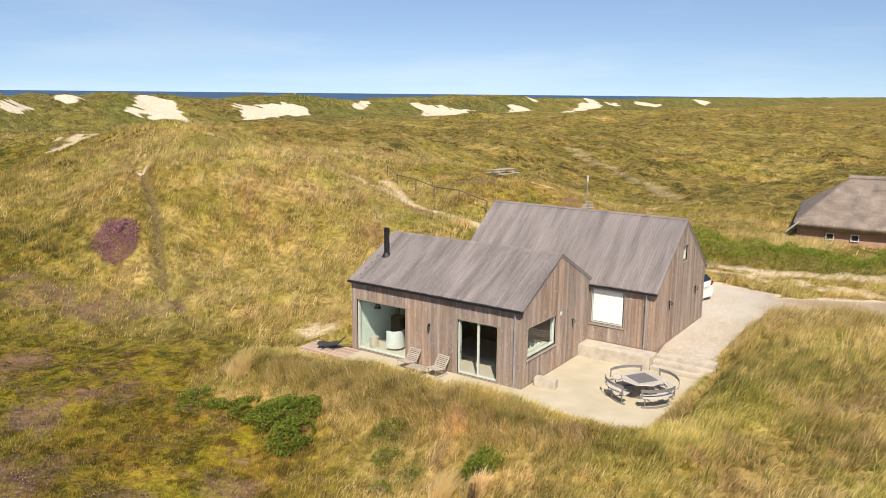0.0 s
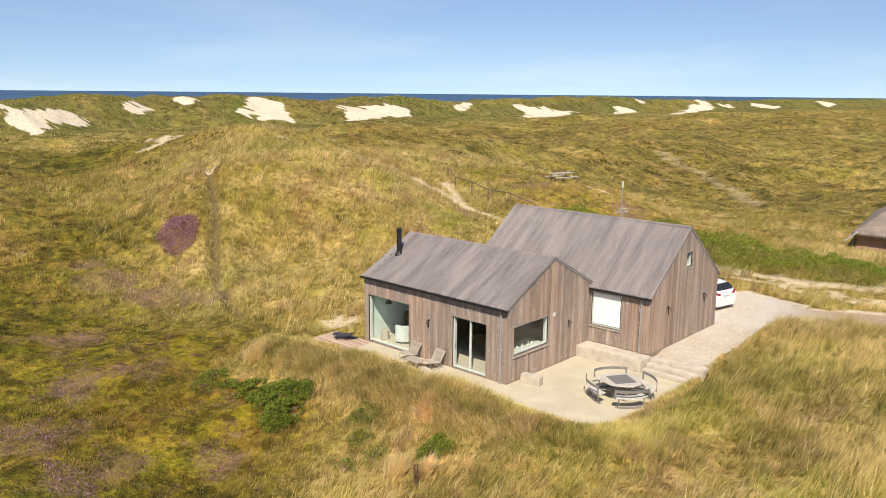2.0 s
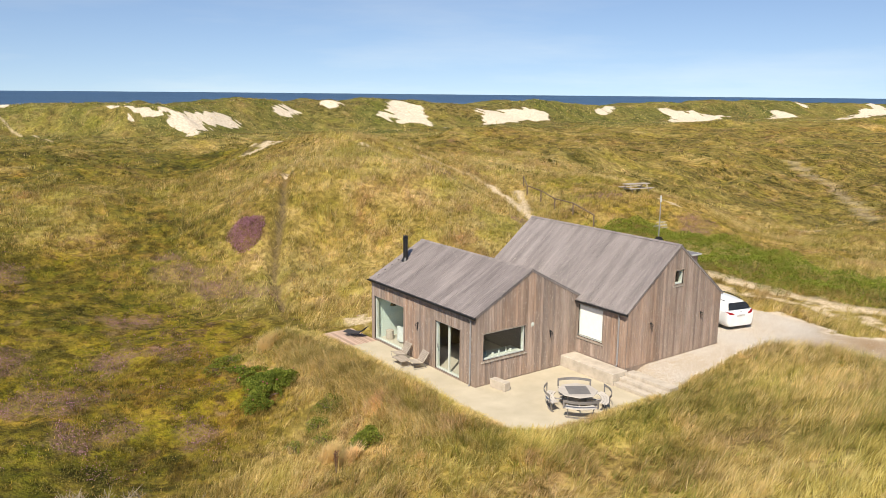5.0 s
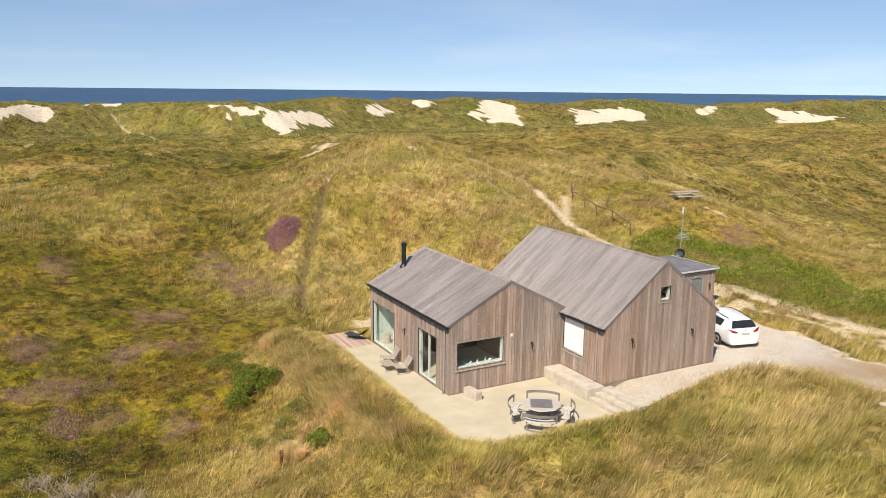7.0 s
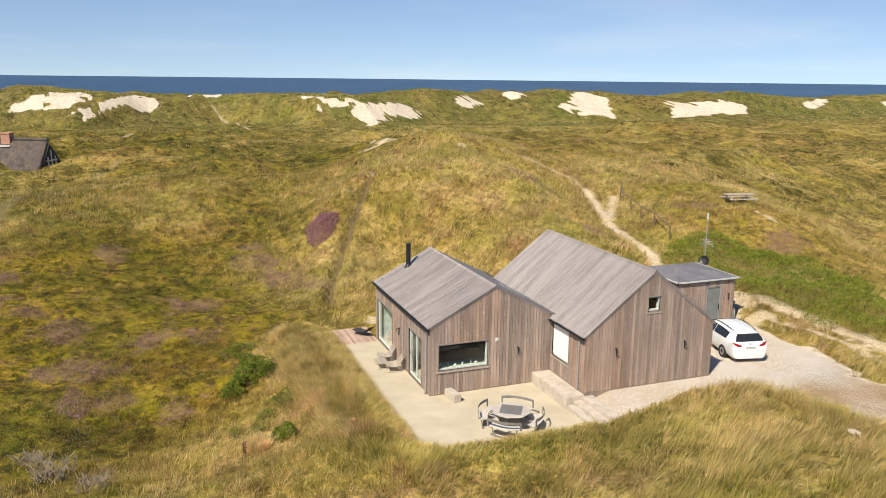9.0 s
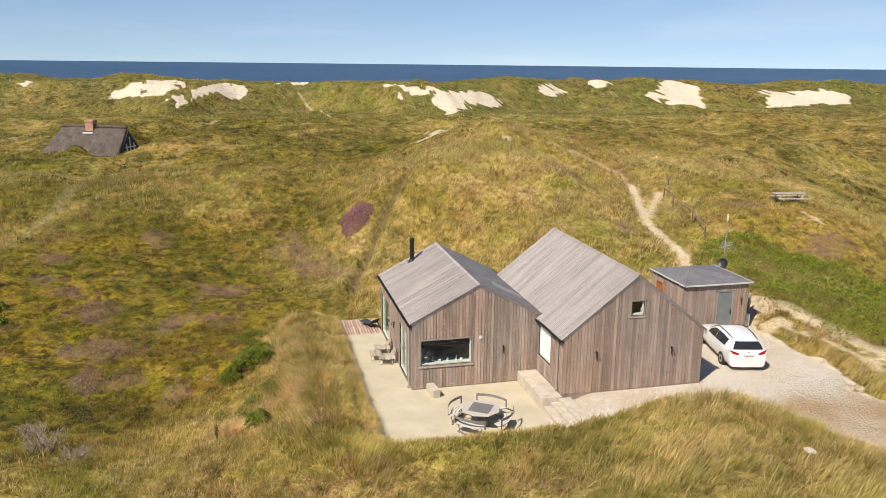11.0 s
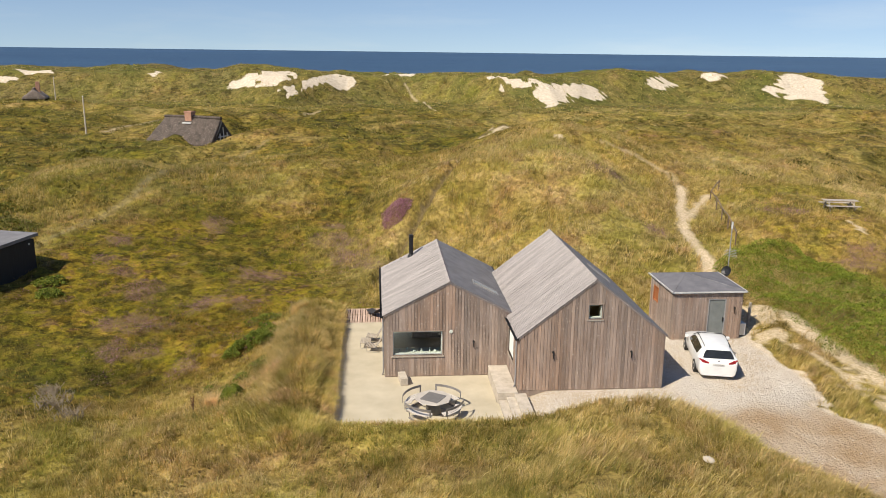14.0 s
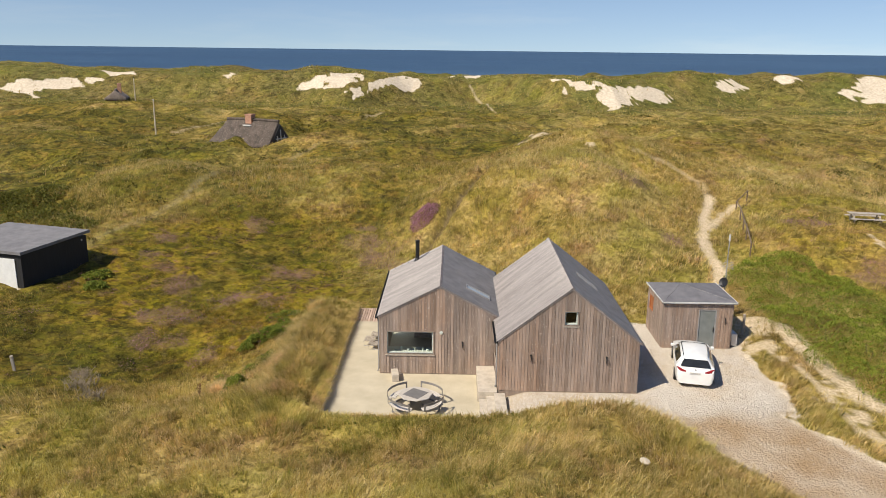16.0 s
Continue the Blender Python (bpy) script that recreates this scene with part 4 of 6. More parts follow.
SKY_GLASS = plain("skylight_glass", (0.30, 0.34, 0.36), (0.42, 0.46, 0.48), 0.08, 3)
skylight(-2.5, -1.8, AMID, (AR - AE) / AMID, AR, 4.35, 5.6)
skylight(-2.2, -1.65, BMID, (BR - BE) / (BMID - BY0), BR, 10.05, 11.1)


def wall_hook(m):
    """A wrought-iron hook that stands off the wall."""
    g = Geo().tube([(0, 0, 0), (0, -0.10, 0.0), (0, -0.15, -0.05), (0, -0.13, -0.12), (0, -0.08, -0.12)], 0.018, 6)
    g.lathe([(0.05, -0.0), (0.05, 0.02)], 10, pose(0, 0, 0, 90))
    g.tube([(0, -0.02, 0.0), (0.01, -0.03, -0.2), (0.0, -0.05, -0.30)], 0.022, 6)
    ob = part("hook", g, DARK_METAL, house)
    ob.matrix_basis = m


for p in (pose(-4.2, -0.03, 1.78), pose(0.03, 4.17, 1.75, 0, 0, 90), pose(B1 + 0.03, 7.31, 2.3, 0, 0, 90), pose(B1 + 0.03, 10.81, 2.26, 0, 0, 90)):
    wall_hook(p)
part("vent", Geo().lathe([(0.09, 0), (0.09, 0.02), (0.05, 0.035)], 14, pose(0.026, 3.1, 2.24, 0, 90)), WHITE_FRAME, house, "small white round wall vent")


# ---- terrace, steps, deck ----
patio = part("patio", Geo().box(-7.75, 5.44, -2.19, -0.003, -0.3, 0.0).box(0.003, 5.44, -0.003, 4.88, -0.3, 0.0).box(3.14, 5.44, 4.88, 5.99, -0.3, 0.0), CONCRETE)
tagged(patio, "pale cast concrete terrace swept with sand", "terrace", kind="structure")
edging = part("retaining_wall", Geo().box(-7.75, 5.5, -2.27, -2.195, -0.3, 0.2).box(5.445, 5.51, -2.19, 4.6, -0.3, 0.12), CONCRETE)
tagged(edging, "low concrete edge holding back the grassy bank", "retaining wall", kind="structure")
plinth = part("plinth", Geo().bevel_box(0.01, 3.12, 4.89, 5.795, -0.25, 0.5, 0.02), STONE_BLOCK)
tagged(plinth, "long pale concrete ledge beside the house wall", "ledge", kind="structure")
for i in range(3):
    st = part("step", Geo().bevel_box(3.15, 5.5, 4.95 + i * 0.34, 5.9 if i < 2 else 6.15, 0.0 if i == 0 else i * 0.155 + 0.002, (i + 1) * 0.155, 0.015), STONE_BLOCK)
    tagged(st, "pale concrete garden step between terrace and gravel", "step", "steps up to the gravel")
block = part("concrete_block", Geo().bevel_box(-0.42, 0.42, -0.17, 0.17, 0, 0.36, 0.015), STONE_BLOCK)
block.matrix_basis = pose(0.62, 0.82, 0.0, 0, 0, 8)
tagged(block, "pale concrete block used as a seat on the terrace", "block")

wood_deck = thing("wooden_deck", "slatted red-brown wooden deck beside the house", "deck", at=pose(0, 0, 0))
part("joists", Geo().box(-10.25, -10.1, -2.3, -0.02, -0.28, -0.04).box(-9.1, -8.95, -2.3, -0.02, -0.28, -0.04).box(-8.0, -7.85, -2.3, -0.02, -0.28, -0.04), DECK_WOOD, wood_deck)
for i in range(16):
    y = -2.36 + i * 0.148
    part("slat", Geo().box(-10.3, -7.78, y, y + 0.112, -0.04, -0.008 + random.uniform(-0.004, 0.004)), DECK_WOOD, wood_deck)


def lounge_chair():
    """A low slatted teak chair on a thin metal frame; it faces -y."""
    ch = thing("lounge_chair", "low silvered teak lounge chair with slatted seat and back", "chair", "lounge chairs by the glass door")
    for sx in (-1, 1):
        x = sx * 0.27
        part("leg_frame", Geo().tube([(x, -0.35, 0.28), (x, -0.30, 0.02), (x, 0.34, 0.02), (x, 0.18, 0.24)], 0.012, 6), ZINC, ch)
        part("rail", Geo().tube([(x, -0.36, 0.31), (x, 0.12, 0.24), (x, 0.40, 0.66)], 0.016, 6), GREY_WOOD, ch)
    for i in range(7):
        y = -0.36 + i * 0.072
        part("slat", Geo().box(-0.3, 0.3, y, y + 0.052, 0.0, 0.02, pose(0, 0, 0.325 - (y + 0.36) * 0.146, 0)), GREY_WOOD, ch)
    for i in range(7):
        part("slat", Geo().box(-0.3, 0.3, 0, 0.02, 0, 0.052, pose(0, 0.155 + i * 0.041, 0.29 + i * 0.062, -33)), GREY_WOOD, ch)
    return ch


first_chair = lounge_chair()
first_chair.matrix_basis = pose(-3.45, -0.56, 0, 0, 0, -8)
copy_thing(first_chair, pose(-4.85, -0.54, 0, 0, 0, -6))
low_table = thing("low_table", "low silvered teak slatted side table between the chairs", "table", at=pose(-4.12, -0.95, 0, 0, 0, -4))
for i in range(8):
    part("slat", Geo().box(-0.42, 0.42, -0.27 + i * 0.068, -0.27 + i * 0.068 + 0.05, 0.28, 0.305), GREY_WOOD, low_table)
for sx in (-1, 1):
    part("leg", Geo().tube([(sx * 0.36, -0.26, 0.28), (sx * 0.36, -0.24, 0.01), (sx * 0.36, 0.24, 0.01), (sx * 0.36, 0.26, 0.28)], 0.012, 6), ZINC, low_table)

BLACK_CLOTH = plain("black_mesh_cloth", (0.02, 0.02, 0.022), (0.06, 0.055, 0.055), 0.8, 10)
lounger = thing("sun_lounger", "dark folding sun lounger with a raised back on the deck", "lounger", at=pose(-9.0, -0.5, -0.006, 0, 0, 300) @ Matrix.Scale(0.85, 4))
part("seat", Geo().add([(x, y, z + d) for d in (0, 0.025) for x in (-0.28, 0.28) for y, z in ((-0.75, 0.24), (-0.2, 0.2), (0.3, 0.26), (0.7, 0.62))],
                       [(0, 1, 5, 4), (1, 2, 6, 5), (2, 3, 7, 6), (8, 12, 13, 9), (9, 13, 14, 10), (10, 14, 15, 11), (0, 8, 9, 1), (1, 9, 10, 2), (2, 10, 11, 3), (4, 5, 13, 12), (5, 6, 14, 13), (6, 7, 15, 14), (0, 4, 12, 8), (3, 11, 15, 7)]), BLACK_CLOTH, lounger)
for sx in (-1, 1):
    part("leg", Geo().tube([(sx * 0.3, -0.6, 0.27), (sx * 0.3, 0.1, 0.0), (sx * 0.3, 0.5, 0.46)], 0.014, 6), DARK_METAL, lounger)
    part("leg", Geo().tube([(sx * 0.3, -0.55, 0.0), (sx * 0.3, 0.2, 0.28)], 0.014, 6), DARK_METAL, lounger)


def ring_slab(geo, r0, r1, z0, z1, a0, a1, n=10):
    """A curved plank, part of a ring."""
    vs = []
    for i in range(n + 1):
        a = radians(a0 + (a1 - a0) * i / n)
        vs += [(r * math.cos(a), r * math.sin(a), z) for r, z in ((r0, z0), (r1, z0), (r1, z1), (r0, z1))]
    fs = [(i * 4 + k, i * 4 + (k + 1) % 4, (i + 1) * 4 + (k + 1) % 4, (i + 1) * 4 + k) for i in range(n) for k in range(4)]
    return geo.add(vs, fs + [(3, 2, 1, 0), tuple(n * 4 + k for k in range(4))])


TABLE_TOP = plain("pale_grey_tabletop", (0.38, 0.34, 0.30), (0.54, 0.49, 0.43), 0.7, 2.0, 0, 0.003, 40)
TABLE_MID = plain("dark_grey_inlay", (0.12, 0.115, 0.11), (0.20, 0.19, 0.185), 0.55, 3.0)
LAMELLA = plain("grey_steel_band", (0.19, 0.175, 0.165), (0.32, 0.30, 0.285), 0.55, 3.0, 0.3)
picnic = thing("round_picnic_table", "round grey picnic table with four curved benches with backs", "picnic table", at=pose(3.9, 2.0, 0, 0, 0, 6) @ Matrix.Diagonal((0.93, 0.93, 0.95, 1)))
top = Geo().lathe([(0.84, 0.715), (0.86, 0.73), (0.84, 0.755)], 8)
part("tabletop", top, TABLE_TOP, picnic)
inlay = part("inlay", Geo().bevel_box(-0.46, 0.46, -0.46, 0.46, 0.756, 0.766, 0.003), TABLE_MID, picnic, "dark square panel set in the tabletop")
inlay.matrix_basis = pose(0, 0, 0, 0, 0, 51)
part("pedestal", Geo().bevel_box(-0.28, 0.28, -0.28, 0.28, 0.0, 0.715, 0.02), TABLE_MID, picnic)
SEAT_PLANK = plain("pale_seat_planks", (0.46, 0.42, 0.37), (0.62, 0.57, 0.51), 0.7, 3.0, 0, 0.003, 40)
for k in range(4):
    mid_a = 45 + 90 * k
    bench = thing("bench", "", "", at=Matrix())
    bench.parent = picnic
    for r0 in (1.00, 1.115, 1.23):
        part("seat_plank", ring_slab(Geo(), r0, r0 + 0.10, 0.42, 0.46, mid_a - 33, mid_a + 33), SEAT_PLANK, bench)
    back = ring_slab(Geo(), 1.40, 1.42, 0.69, 0.80, mid_a - 31, mid_a + 31)
    for a in (mid_a - 29.5, mid_a + 29.5):
        ring_slab(back, 1.40, 1.42, 0.44, 0.695, a - 1.5, a + 1.5, 2)
    part("backrest", back, LAMELLA, bench)
    for a in (mid_a - 24, mid_a + 24):
        c, n = math.cos(radians(a)), math.sin(radians(a))
        part("leg", Geo().tube([(1.40 * c, 1.40 * n, 0.43), (1.28 * c, 1.28 * n, 0.40), (1.20 * c, 1.20 * n, 0.0)], 0.022, 6), LAMELLA, bench)
    c, n = math.cos(radians(mid_a)), math.sin(radians(mid_a))
    part("arm", Geo().tube([(0.25 * c, 0.25 * n, 0.32), (1.2 * c, 1.2 * n, 0.40)], 0.03, 6), LAMELLA, bench)
    part("foot_ring", ring_slab(Geo(), 1.16, 1.24, 0.0, 0.05, mid_a - 30, mid_a + 30), LAMELLA, bench)

# furniture in the living room
CLOTH = plain("light_grey_wool", (0.46, 0.47, 0.45), (0.60, 0.61, 0.58), 0.9, 6)
armchair = thing("armchair", "light grey upholstered tub armchair by the large window", "armchair", at=pose(-6.75, 1.0, 0.02, 0, 0, 230))
part("seat", Geo().lathe([(0.32, 0.1), (0.36, 0.2), (0.36, 0.40), (0.30, 0.44)], 16), CLOTH, armchair)
part("backrest", ring_slab(Geo(), 0.34, 0.43, 0.1, 0.85, 20, 160, 14), CLOTH, armchair)
stool = part("tree_stump_stool", Geo().lathe([(0.20, 0), (0.19, 0.3), (0.2, 0.45)], 14), GREY_WOOD)
stool.matrix_basis = pose(-7.6, 0.62, 0.02)
tagged(stool, "pale wooden stump side table inside the window", "stool")
stove = thing("wood_stove", "black iron wood stove against the inner wall", "stove", at=pose(-7.62, 2.35, 0.02))
part("body", Geo().bevel_box(-0.25, 0.25, -0.22, 0.22, 0.1, 1.0, 0.02), DARK_METAL, stove)
part("pipe", Geo().lathe([(0.075, 1.0), (0.075, 2.68)], 12), DARK_METAL, stove)
for sx in (-1, 1):
    part("leg", Geo().box(sx * 0.2 - 0.02, sx * 0.2 + 0.02, -0.2, 0.2, 0.0, 0.1), DARK_METAL, stove)
pendant = thing("pendant_lamp", "small black pendant lamp over the window corner", "lamp", at=pose(-7.5, 0.75, 2.72))
part("cord", Geo().tube([(0, 0, 0), (0, 0, -0.75)], 0.008, 5), DARK_METAL, pendant)
part("shade", Geo().lathe([(0.03, -0.73), (0.07, -0.77), (0.16, -0.98)], 14), DARK_METAL, pendant)
dining = thing("dining_table", "white kitchen counter top behind the gable window", "counter", at=pose(-0.75, 1.6, 0.02))
part("top", Geo().bevel_box(-0.35, 0.35, -1.25, 1.25, 0.98, 1.02, 0.01), WHITE_FRAME, dining)
part("base", Geo().box(-0.3, 0.3, -1.2, 1.2, 0.0, 0.98), WHITE_FRAME, dining)
for i, (dy, r, h) in enumerate(((-0.9, 0.05, 0.14), (-0.55, 0.04, 0.22), (-0.2, 0.07, 0.10), (0.15, 0.05, 0.16), (0.55, 0.04, 0.2), (0.8, 0.08, 0.09))):
    pot = part("jar", Geo().lathe([(r, 0), (r * 1.1, h * 0.5), (r * 0.7, h)], 12), WHITE_FRAME)
    pot.matrix_basis = pose(-0.6, 1.6 + dy, 1.04)
    tagged(pot, "small white jar on the window counter", "jar", "jars on the counter")


# ---- shed ----
shed = thing("shed", "small brown board-clad shed with a low hipped felt roof", "shed", at=pose(-4.75, 16.83, 0.42))
SX, SY, SH = 1.72, 1.86, 2.58   # half depth, half width, wall height
SDOOR, SWIN = (0.02, 0.98, 0.06, 2.25), (-1.2, -0.5, 1.35, 2.2)
swall = part("wall", columns(Geo(), "x", SX - 0.12, SX, -SY, SY, 0.0, lambda u: SH, [SDOOR]), BACKING, shed, weld=True)
swall_side = part("wall", columns(Geo(), "y", -SY, -SY + 0.12, -SX, SX - 0.12, 0.0, lambda u: SH, [SWIN]), BACKING, shed, weld=True)
part("wall", Geo().box(-SX, SX - 0.12, SY - 0.12, SY, 0, SH), CLADDING, shed)
part("wall", Geo().box(-SX, -SX + 0.12, -SY + 0.12, SY - 0.12, 0, SH), CLADDING, shed)
boards(swall, "x", SX, SX + 0.022, -SY, SY, 0.03, lambda u: SH, [SDOOR])
boards(swall_side, "y", -SY, -SY - 0.022, -SX, SX, 0.03, lambda u: SH, [SWIN])
part("floor", Geo().box(-SX + 0.12, SX - 0.12, -SY + 0.12, SY - 0.12, 0.0, 0.05), STONE_BLOCK, shed)
part("footing", Geo().box(-SX - 0.06, SX + 0.02, -SY - 0.06, SY + 0.06, -0.15, 0.0), STONE_BLOCK, shed)
sroof = part("roof", Geo().add([(-SX - 0.14, -SY - 0.12, SH), (SX + 0.14, -SY - 0.12, SH), (SX + 0.14, SY + 0.14, SH), (-SX - 0.14, SY + 0.14, SH),
                                (-SX - 0.14, -SY - 0.12, SH + 0.09), (SX + 0.14, -SY - 0.12, SH + 0.09), (SX + 0.14, SY + 0.14, SH + 0.09), (-SX - 0.14, SY + 0.14, SH + 0.09),
                                (-0.25, -0.5, SH + 0.52)],
                               [(3, 2, 1, 0), (0, 1, 5, 4), (1, 2, 6, 5), (2, 3, 7, 6), (3, 0, 4, 7), (4, 5, 8), (5, 6, 8), (6, 7, 8), (7, 4, 8)]), SHED_FELT, shed)
EDGE = plain("pale_roof_edge", (0.55, 0.54, 0.52), (0.70, 0.69, 0.67), 0.5, 4, 0.2)
RED_WOOD = plain("fresh_red_wood", (0.28, 0.09, 0.03), (0.42, 0.16, 0.06), 0.6, 3)
for a, b in (((SX + 0.145, -SY - 0.125), (SX + 0.145, SY + 0.145)), ((-SX - 0.145, -SY - 0.125), (SX + 0.145, -SY - 0.125)), ((-SX - 0.145, SY + 0.145), (SX + 0.145, SY + 0.145))):
    part("edge_strip", Geo().box(min(a[0], b[0]) - 0.02, max(a[0], b[0]) + 0.02, min(a[1], b[1]) - 0.02, max(a[1], b[1]) + 0.02, SH + 0.03, SH + 0.105), EDGE, sroof)
for cx, cy in ((SX + 0.13, -SY - 0.11), (SX + 0.13, SY + 0.13)):
    part("hip_strip", Geo().tube([(cx, cy, SH + 0.095), (-0.25, -0.5, SH + 0.525)], 0.016, 6), FELT_AND_SHADED_PLANKS, sroof)
MILKY = plain("frosted_glass", (0.15, 0.165, 0.16), (0.22, 0.24, 0.235), 0.25, 2)
sdoor = part("door", frame_rect(Geo(), "x", SX - 0.09, SX + 0.005, SDOOR, 0.06), ZINC, shed)
part("pane", Geo().prism("x", SX - 0.06, SX - 0.03, 0.08, 0.92, 0.12, 2.19, 2.19), MILKY, sdoor, "frosted grey-green glass")
part("handle", Geo().box(SX, SX + 0.05, 0.84, 0.87, 1.0, 1.25), DARK_METAL, sdoor)
swin = part("window", frame_rect(Geo(), "y", -SY - 0.03, -SY + 0.1, SWIN, 0.06), RED_WOOD, shed)
part("pane", Geo().prism("y", -SY + 0.03, -SY + 0.05, SWIN[0] + 0.06, SWIN[1] - 0.06, SWIN[2] + 0.06, SWIN[3] - 0.06, SWIN[3] - 0.06), RED_WOOD, swin)
shook = part("hook", Geo().tube([(SX + 0.02, 1.42, 1.8), (SX + 0.14, 1.42, 1.8), (SX + 0.14, 1.42, 1.66)], 0.018, 6).tube([(SX + 0.03, 1.43, 1.78), (SX + 0.05, 1.46, 1.45)], 0.022, 6), DARK_METAL, shed)

pump = thing("heat_pump", "pale grey outdoor heat pump beside the shed wall", "heat pump", at=pose(-3.75, 19.0, 0.44))
part("casing", Geo().bevel_box(-0.4, 0.4, -0.16, 0.16, 0.06, 0.72, 0.02), EDGE, pump)
part("grille", Geo().lathe([(0.26, 0.0), (0.26, 0.02), (0.05, 0.03)], 18, pose(-0.08, 0.162, 0.38, -90)), DARK_METAL, pump)
part("foot", Geo().box(-0.35, -0.28, -0.16, 0.16, 0, 0.06), DARK_METAL, pump)
part("foot", Geo().box(0.28, 0.35, -0.16, 0.16, 0, 0.06), DARK_METAL, pump)

mast = thing("antenna_mast", "thin steel antenna mast with a dish and yagi aerial", "antenna", at=pose(-6.35, 19.28, 0.6))
part("pole", Geo().tube([(0, 0, 0), (0, 0, 5.2)], 0.03, 8), ZINC, mast)
part("cap", Geo().lathe([(0.055, 5.05), (0.055, 5.42), (0.02, 5.44)], 10), EDGE, mast, "white plastic aerial cap")
part("dish", Geo().lathe([(0.02, 0.0), (0.14, 0.015), (0.26, 0.055), (0.30, 0.09), (0.29, 0.09), (0.25, 0.065), (0.13, 0.025)], 22, pose(0.12, -0.1, 2.62, 68, 0, 30)), DARK_METAL, mast, "dark grey satellite dish")
part("dish_arm", Geo().tube([(0.1, -0.05, 2.45), (0.4, -0.55, 2.62)], 0.015, 6), ZINC, mast)
for i in range(5):
    part("yagi_element", Geo().tube([(-0.3 + 0.05 * i, -0.2 + 0.02 * i, 3.5 + 0.09 * i), (0.42 - 0.03 * i, 0.25, 3.5 + 0.09 * i)], 0.012, 5), ZINC, mast)


# ---- car ----
def car():
    c = thing("estate_car", "white estate car parked on the gravel beside the house", "car")
    paint, t, p = nodes_of("white_car_paint")
    link(t, ramp(t, noise_at(t, 3.0), (0.3, (0.72, 0.72, 0.71)), (0.7, (0.80, 0.80, 0.79))), p.inputs["Base Color"])
    p.inputs["Roughness"].default_value, p.inputs["Coat Weight"].default_value = 0.3, 0.6
    dark = plain("dark_car_glass", (0.012, 0.014, 0.016), (0.03, 0.033, 0.036), 0.06, 4)
    black = plain("black_rubber", (0.012, 0.012, 0.012), (0.03, 0.03, 0.03), 0.75, 12)
    red = plain("red_tail_lamp", (0.22, 0.006, 0.012), (0.34, 0.012, 0.022), 0.15, 4)
    rim_m = plain("alloy_rim", (0.30, 0.30, 0.31), (0.46, 0.46, 0.47), 0.3, 5, 0.8)
    # sections along the length: x, half width, belt, roof half width, top
    sec = [(2.32, 0.60, 0.62, 0.45, 0.66), (2.22, 0.78, 0.66, 0.60, 0.74), (1.85, 0.87, 0.78, 0.70, 0.86), (1.2, 0.90, 0.90, 0.72, 0.98), (0.85, 0.905, 0.93, 0.70, 1.04),
           (0.15, 0.91, 0.94, 0.60, 1.40), (-0.4, 0.91, 0.95, 0.61, 1.465), (-1.1, 0.91, 0.96, 0.60, 1.455), (-1.75, 0.90, 0.97, 0.57, 1.40), (-1.98, 0.89, 0.98, 0.55, 1.34), (-2.2, 0.87, 0.985, 0.66, 1.03), (-2.30, 0.84, 0.92, 0.68, 0.97), (-2.36, 0.80, 0.76, 0.66, 0.84), (-2.38, 0.70, 0.58, 0.58, 0.66)]

    def ring(s):
        x, hw, belt, rw, top = s
        half = [(0.0, 0.24), (hw * 0.86, 0.24), (hw * 0.96, 0.34), (hw, 0.58), (hw * 0.985, belt), (rw + 0.03, top - 0.045), (rw * 0.8, top), (0.0, top + 0.025)]
        return [(x, y, z) for y, z in half] + [(x, -y, z) for y, z in half[-2:0:-1]]
    rings = [ring(s) for s in sec]
    # rounder sections in between
    fine = []
    for i in range(len(sec) - 1):
        p0, p1, p2, p3 = (np.array(sec[min(max(i + d, 0), len(sec) - 1)]) for d in (-1, 0, 1, 2))
        for f in (0.0, 0.33, 0.67):
            fine.append(ring(p1 + 0.5 * f * (p2 - p0 + f * (2 * p0 - 5 * p1 + 4 * p2 - p3 + f * (3 * (p1 - p2) + p3 - p0)))))
    fine.append(ring(sec[-1]))
    k, m = len(rings[0]), len(fine)
    body = Geo().add([tuple(float(v) for v in p) for r in fine for p in r], [(i * k + j, i * k + (j + 1) % k, (i + 1) * k + (j + 1) % k, (i + 1) * k + j) for i in range(m - 1) for j in range(k)]
                     + [tuple(range(k))[::-1], tuple((m - 1) * k + j for j in range(k))])
    me = body.mesh("body")
    for poly in me.polygons:
        poly.use_smooth = True
    me.set_sharp_from_angle(angle=radians(38))
    part("body", me, paint, c)

    def lerp(a, b, f):
        return Vector(a) * (1 - f) + Vector(b) * f

    def panel(name, i0, i1, j, lo, hi, f0, f1, material):
        """A pane laid just over the body between two sections."""
        for sgn in (1, -1):
            pts = []
            for i, f in ((i0, f0), (i1, f1)):
                a, b = lerp(rings[i][j], rings[i + 1][j], f), lerp(rings[i][j + 1], rings[i + 1][j + 1], f)
                pts += [lerp(a, b, lo), lerp(a, b, hi)]
            vs = [(q.x, sgn * (q.y + d), q.z + d * 0.35) for d in (0.006, 0.016) for q in pts]
            part(name, Geo().add(vs, [(0, 1, 3, 2), (4, 6, 7, 5), (0, 4, 5, 1), (2, 3, 7, 6), (1, 5, 7, 3), (0, 2, 6, 4)]), material, c)
    panel("side_window", 4, 4, 4, 0.14, 0.80, 0.45, 0.99, dark)
    panel("side_window", 5, 5, 4, 0.10, 0.86, 0.0, 0.98, dark)
    panel("side_window", 6, 6, 4, 0.10, 0.86, 0.06, 0.99, dark)
    panel("side_window", 7, 7, 4, 0.12, 0.84, 0.02, 0.75, dark)

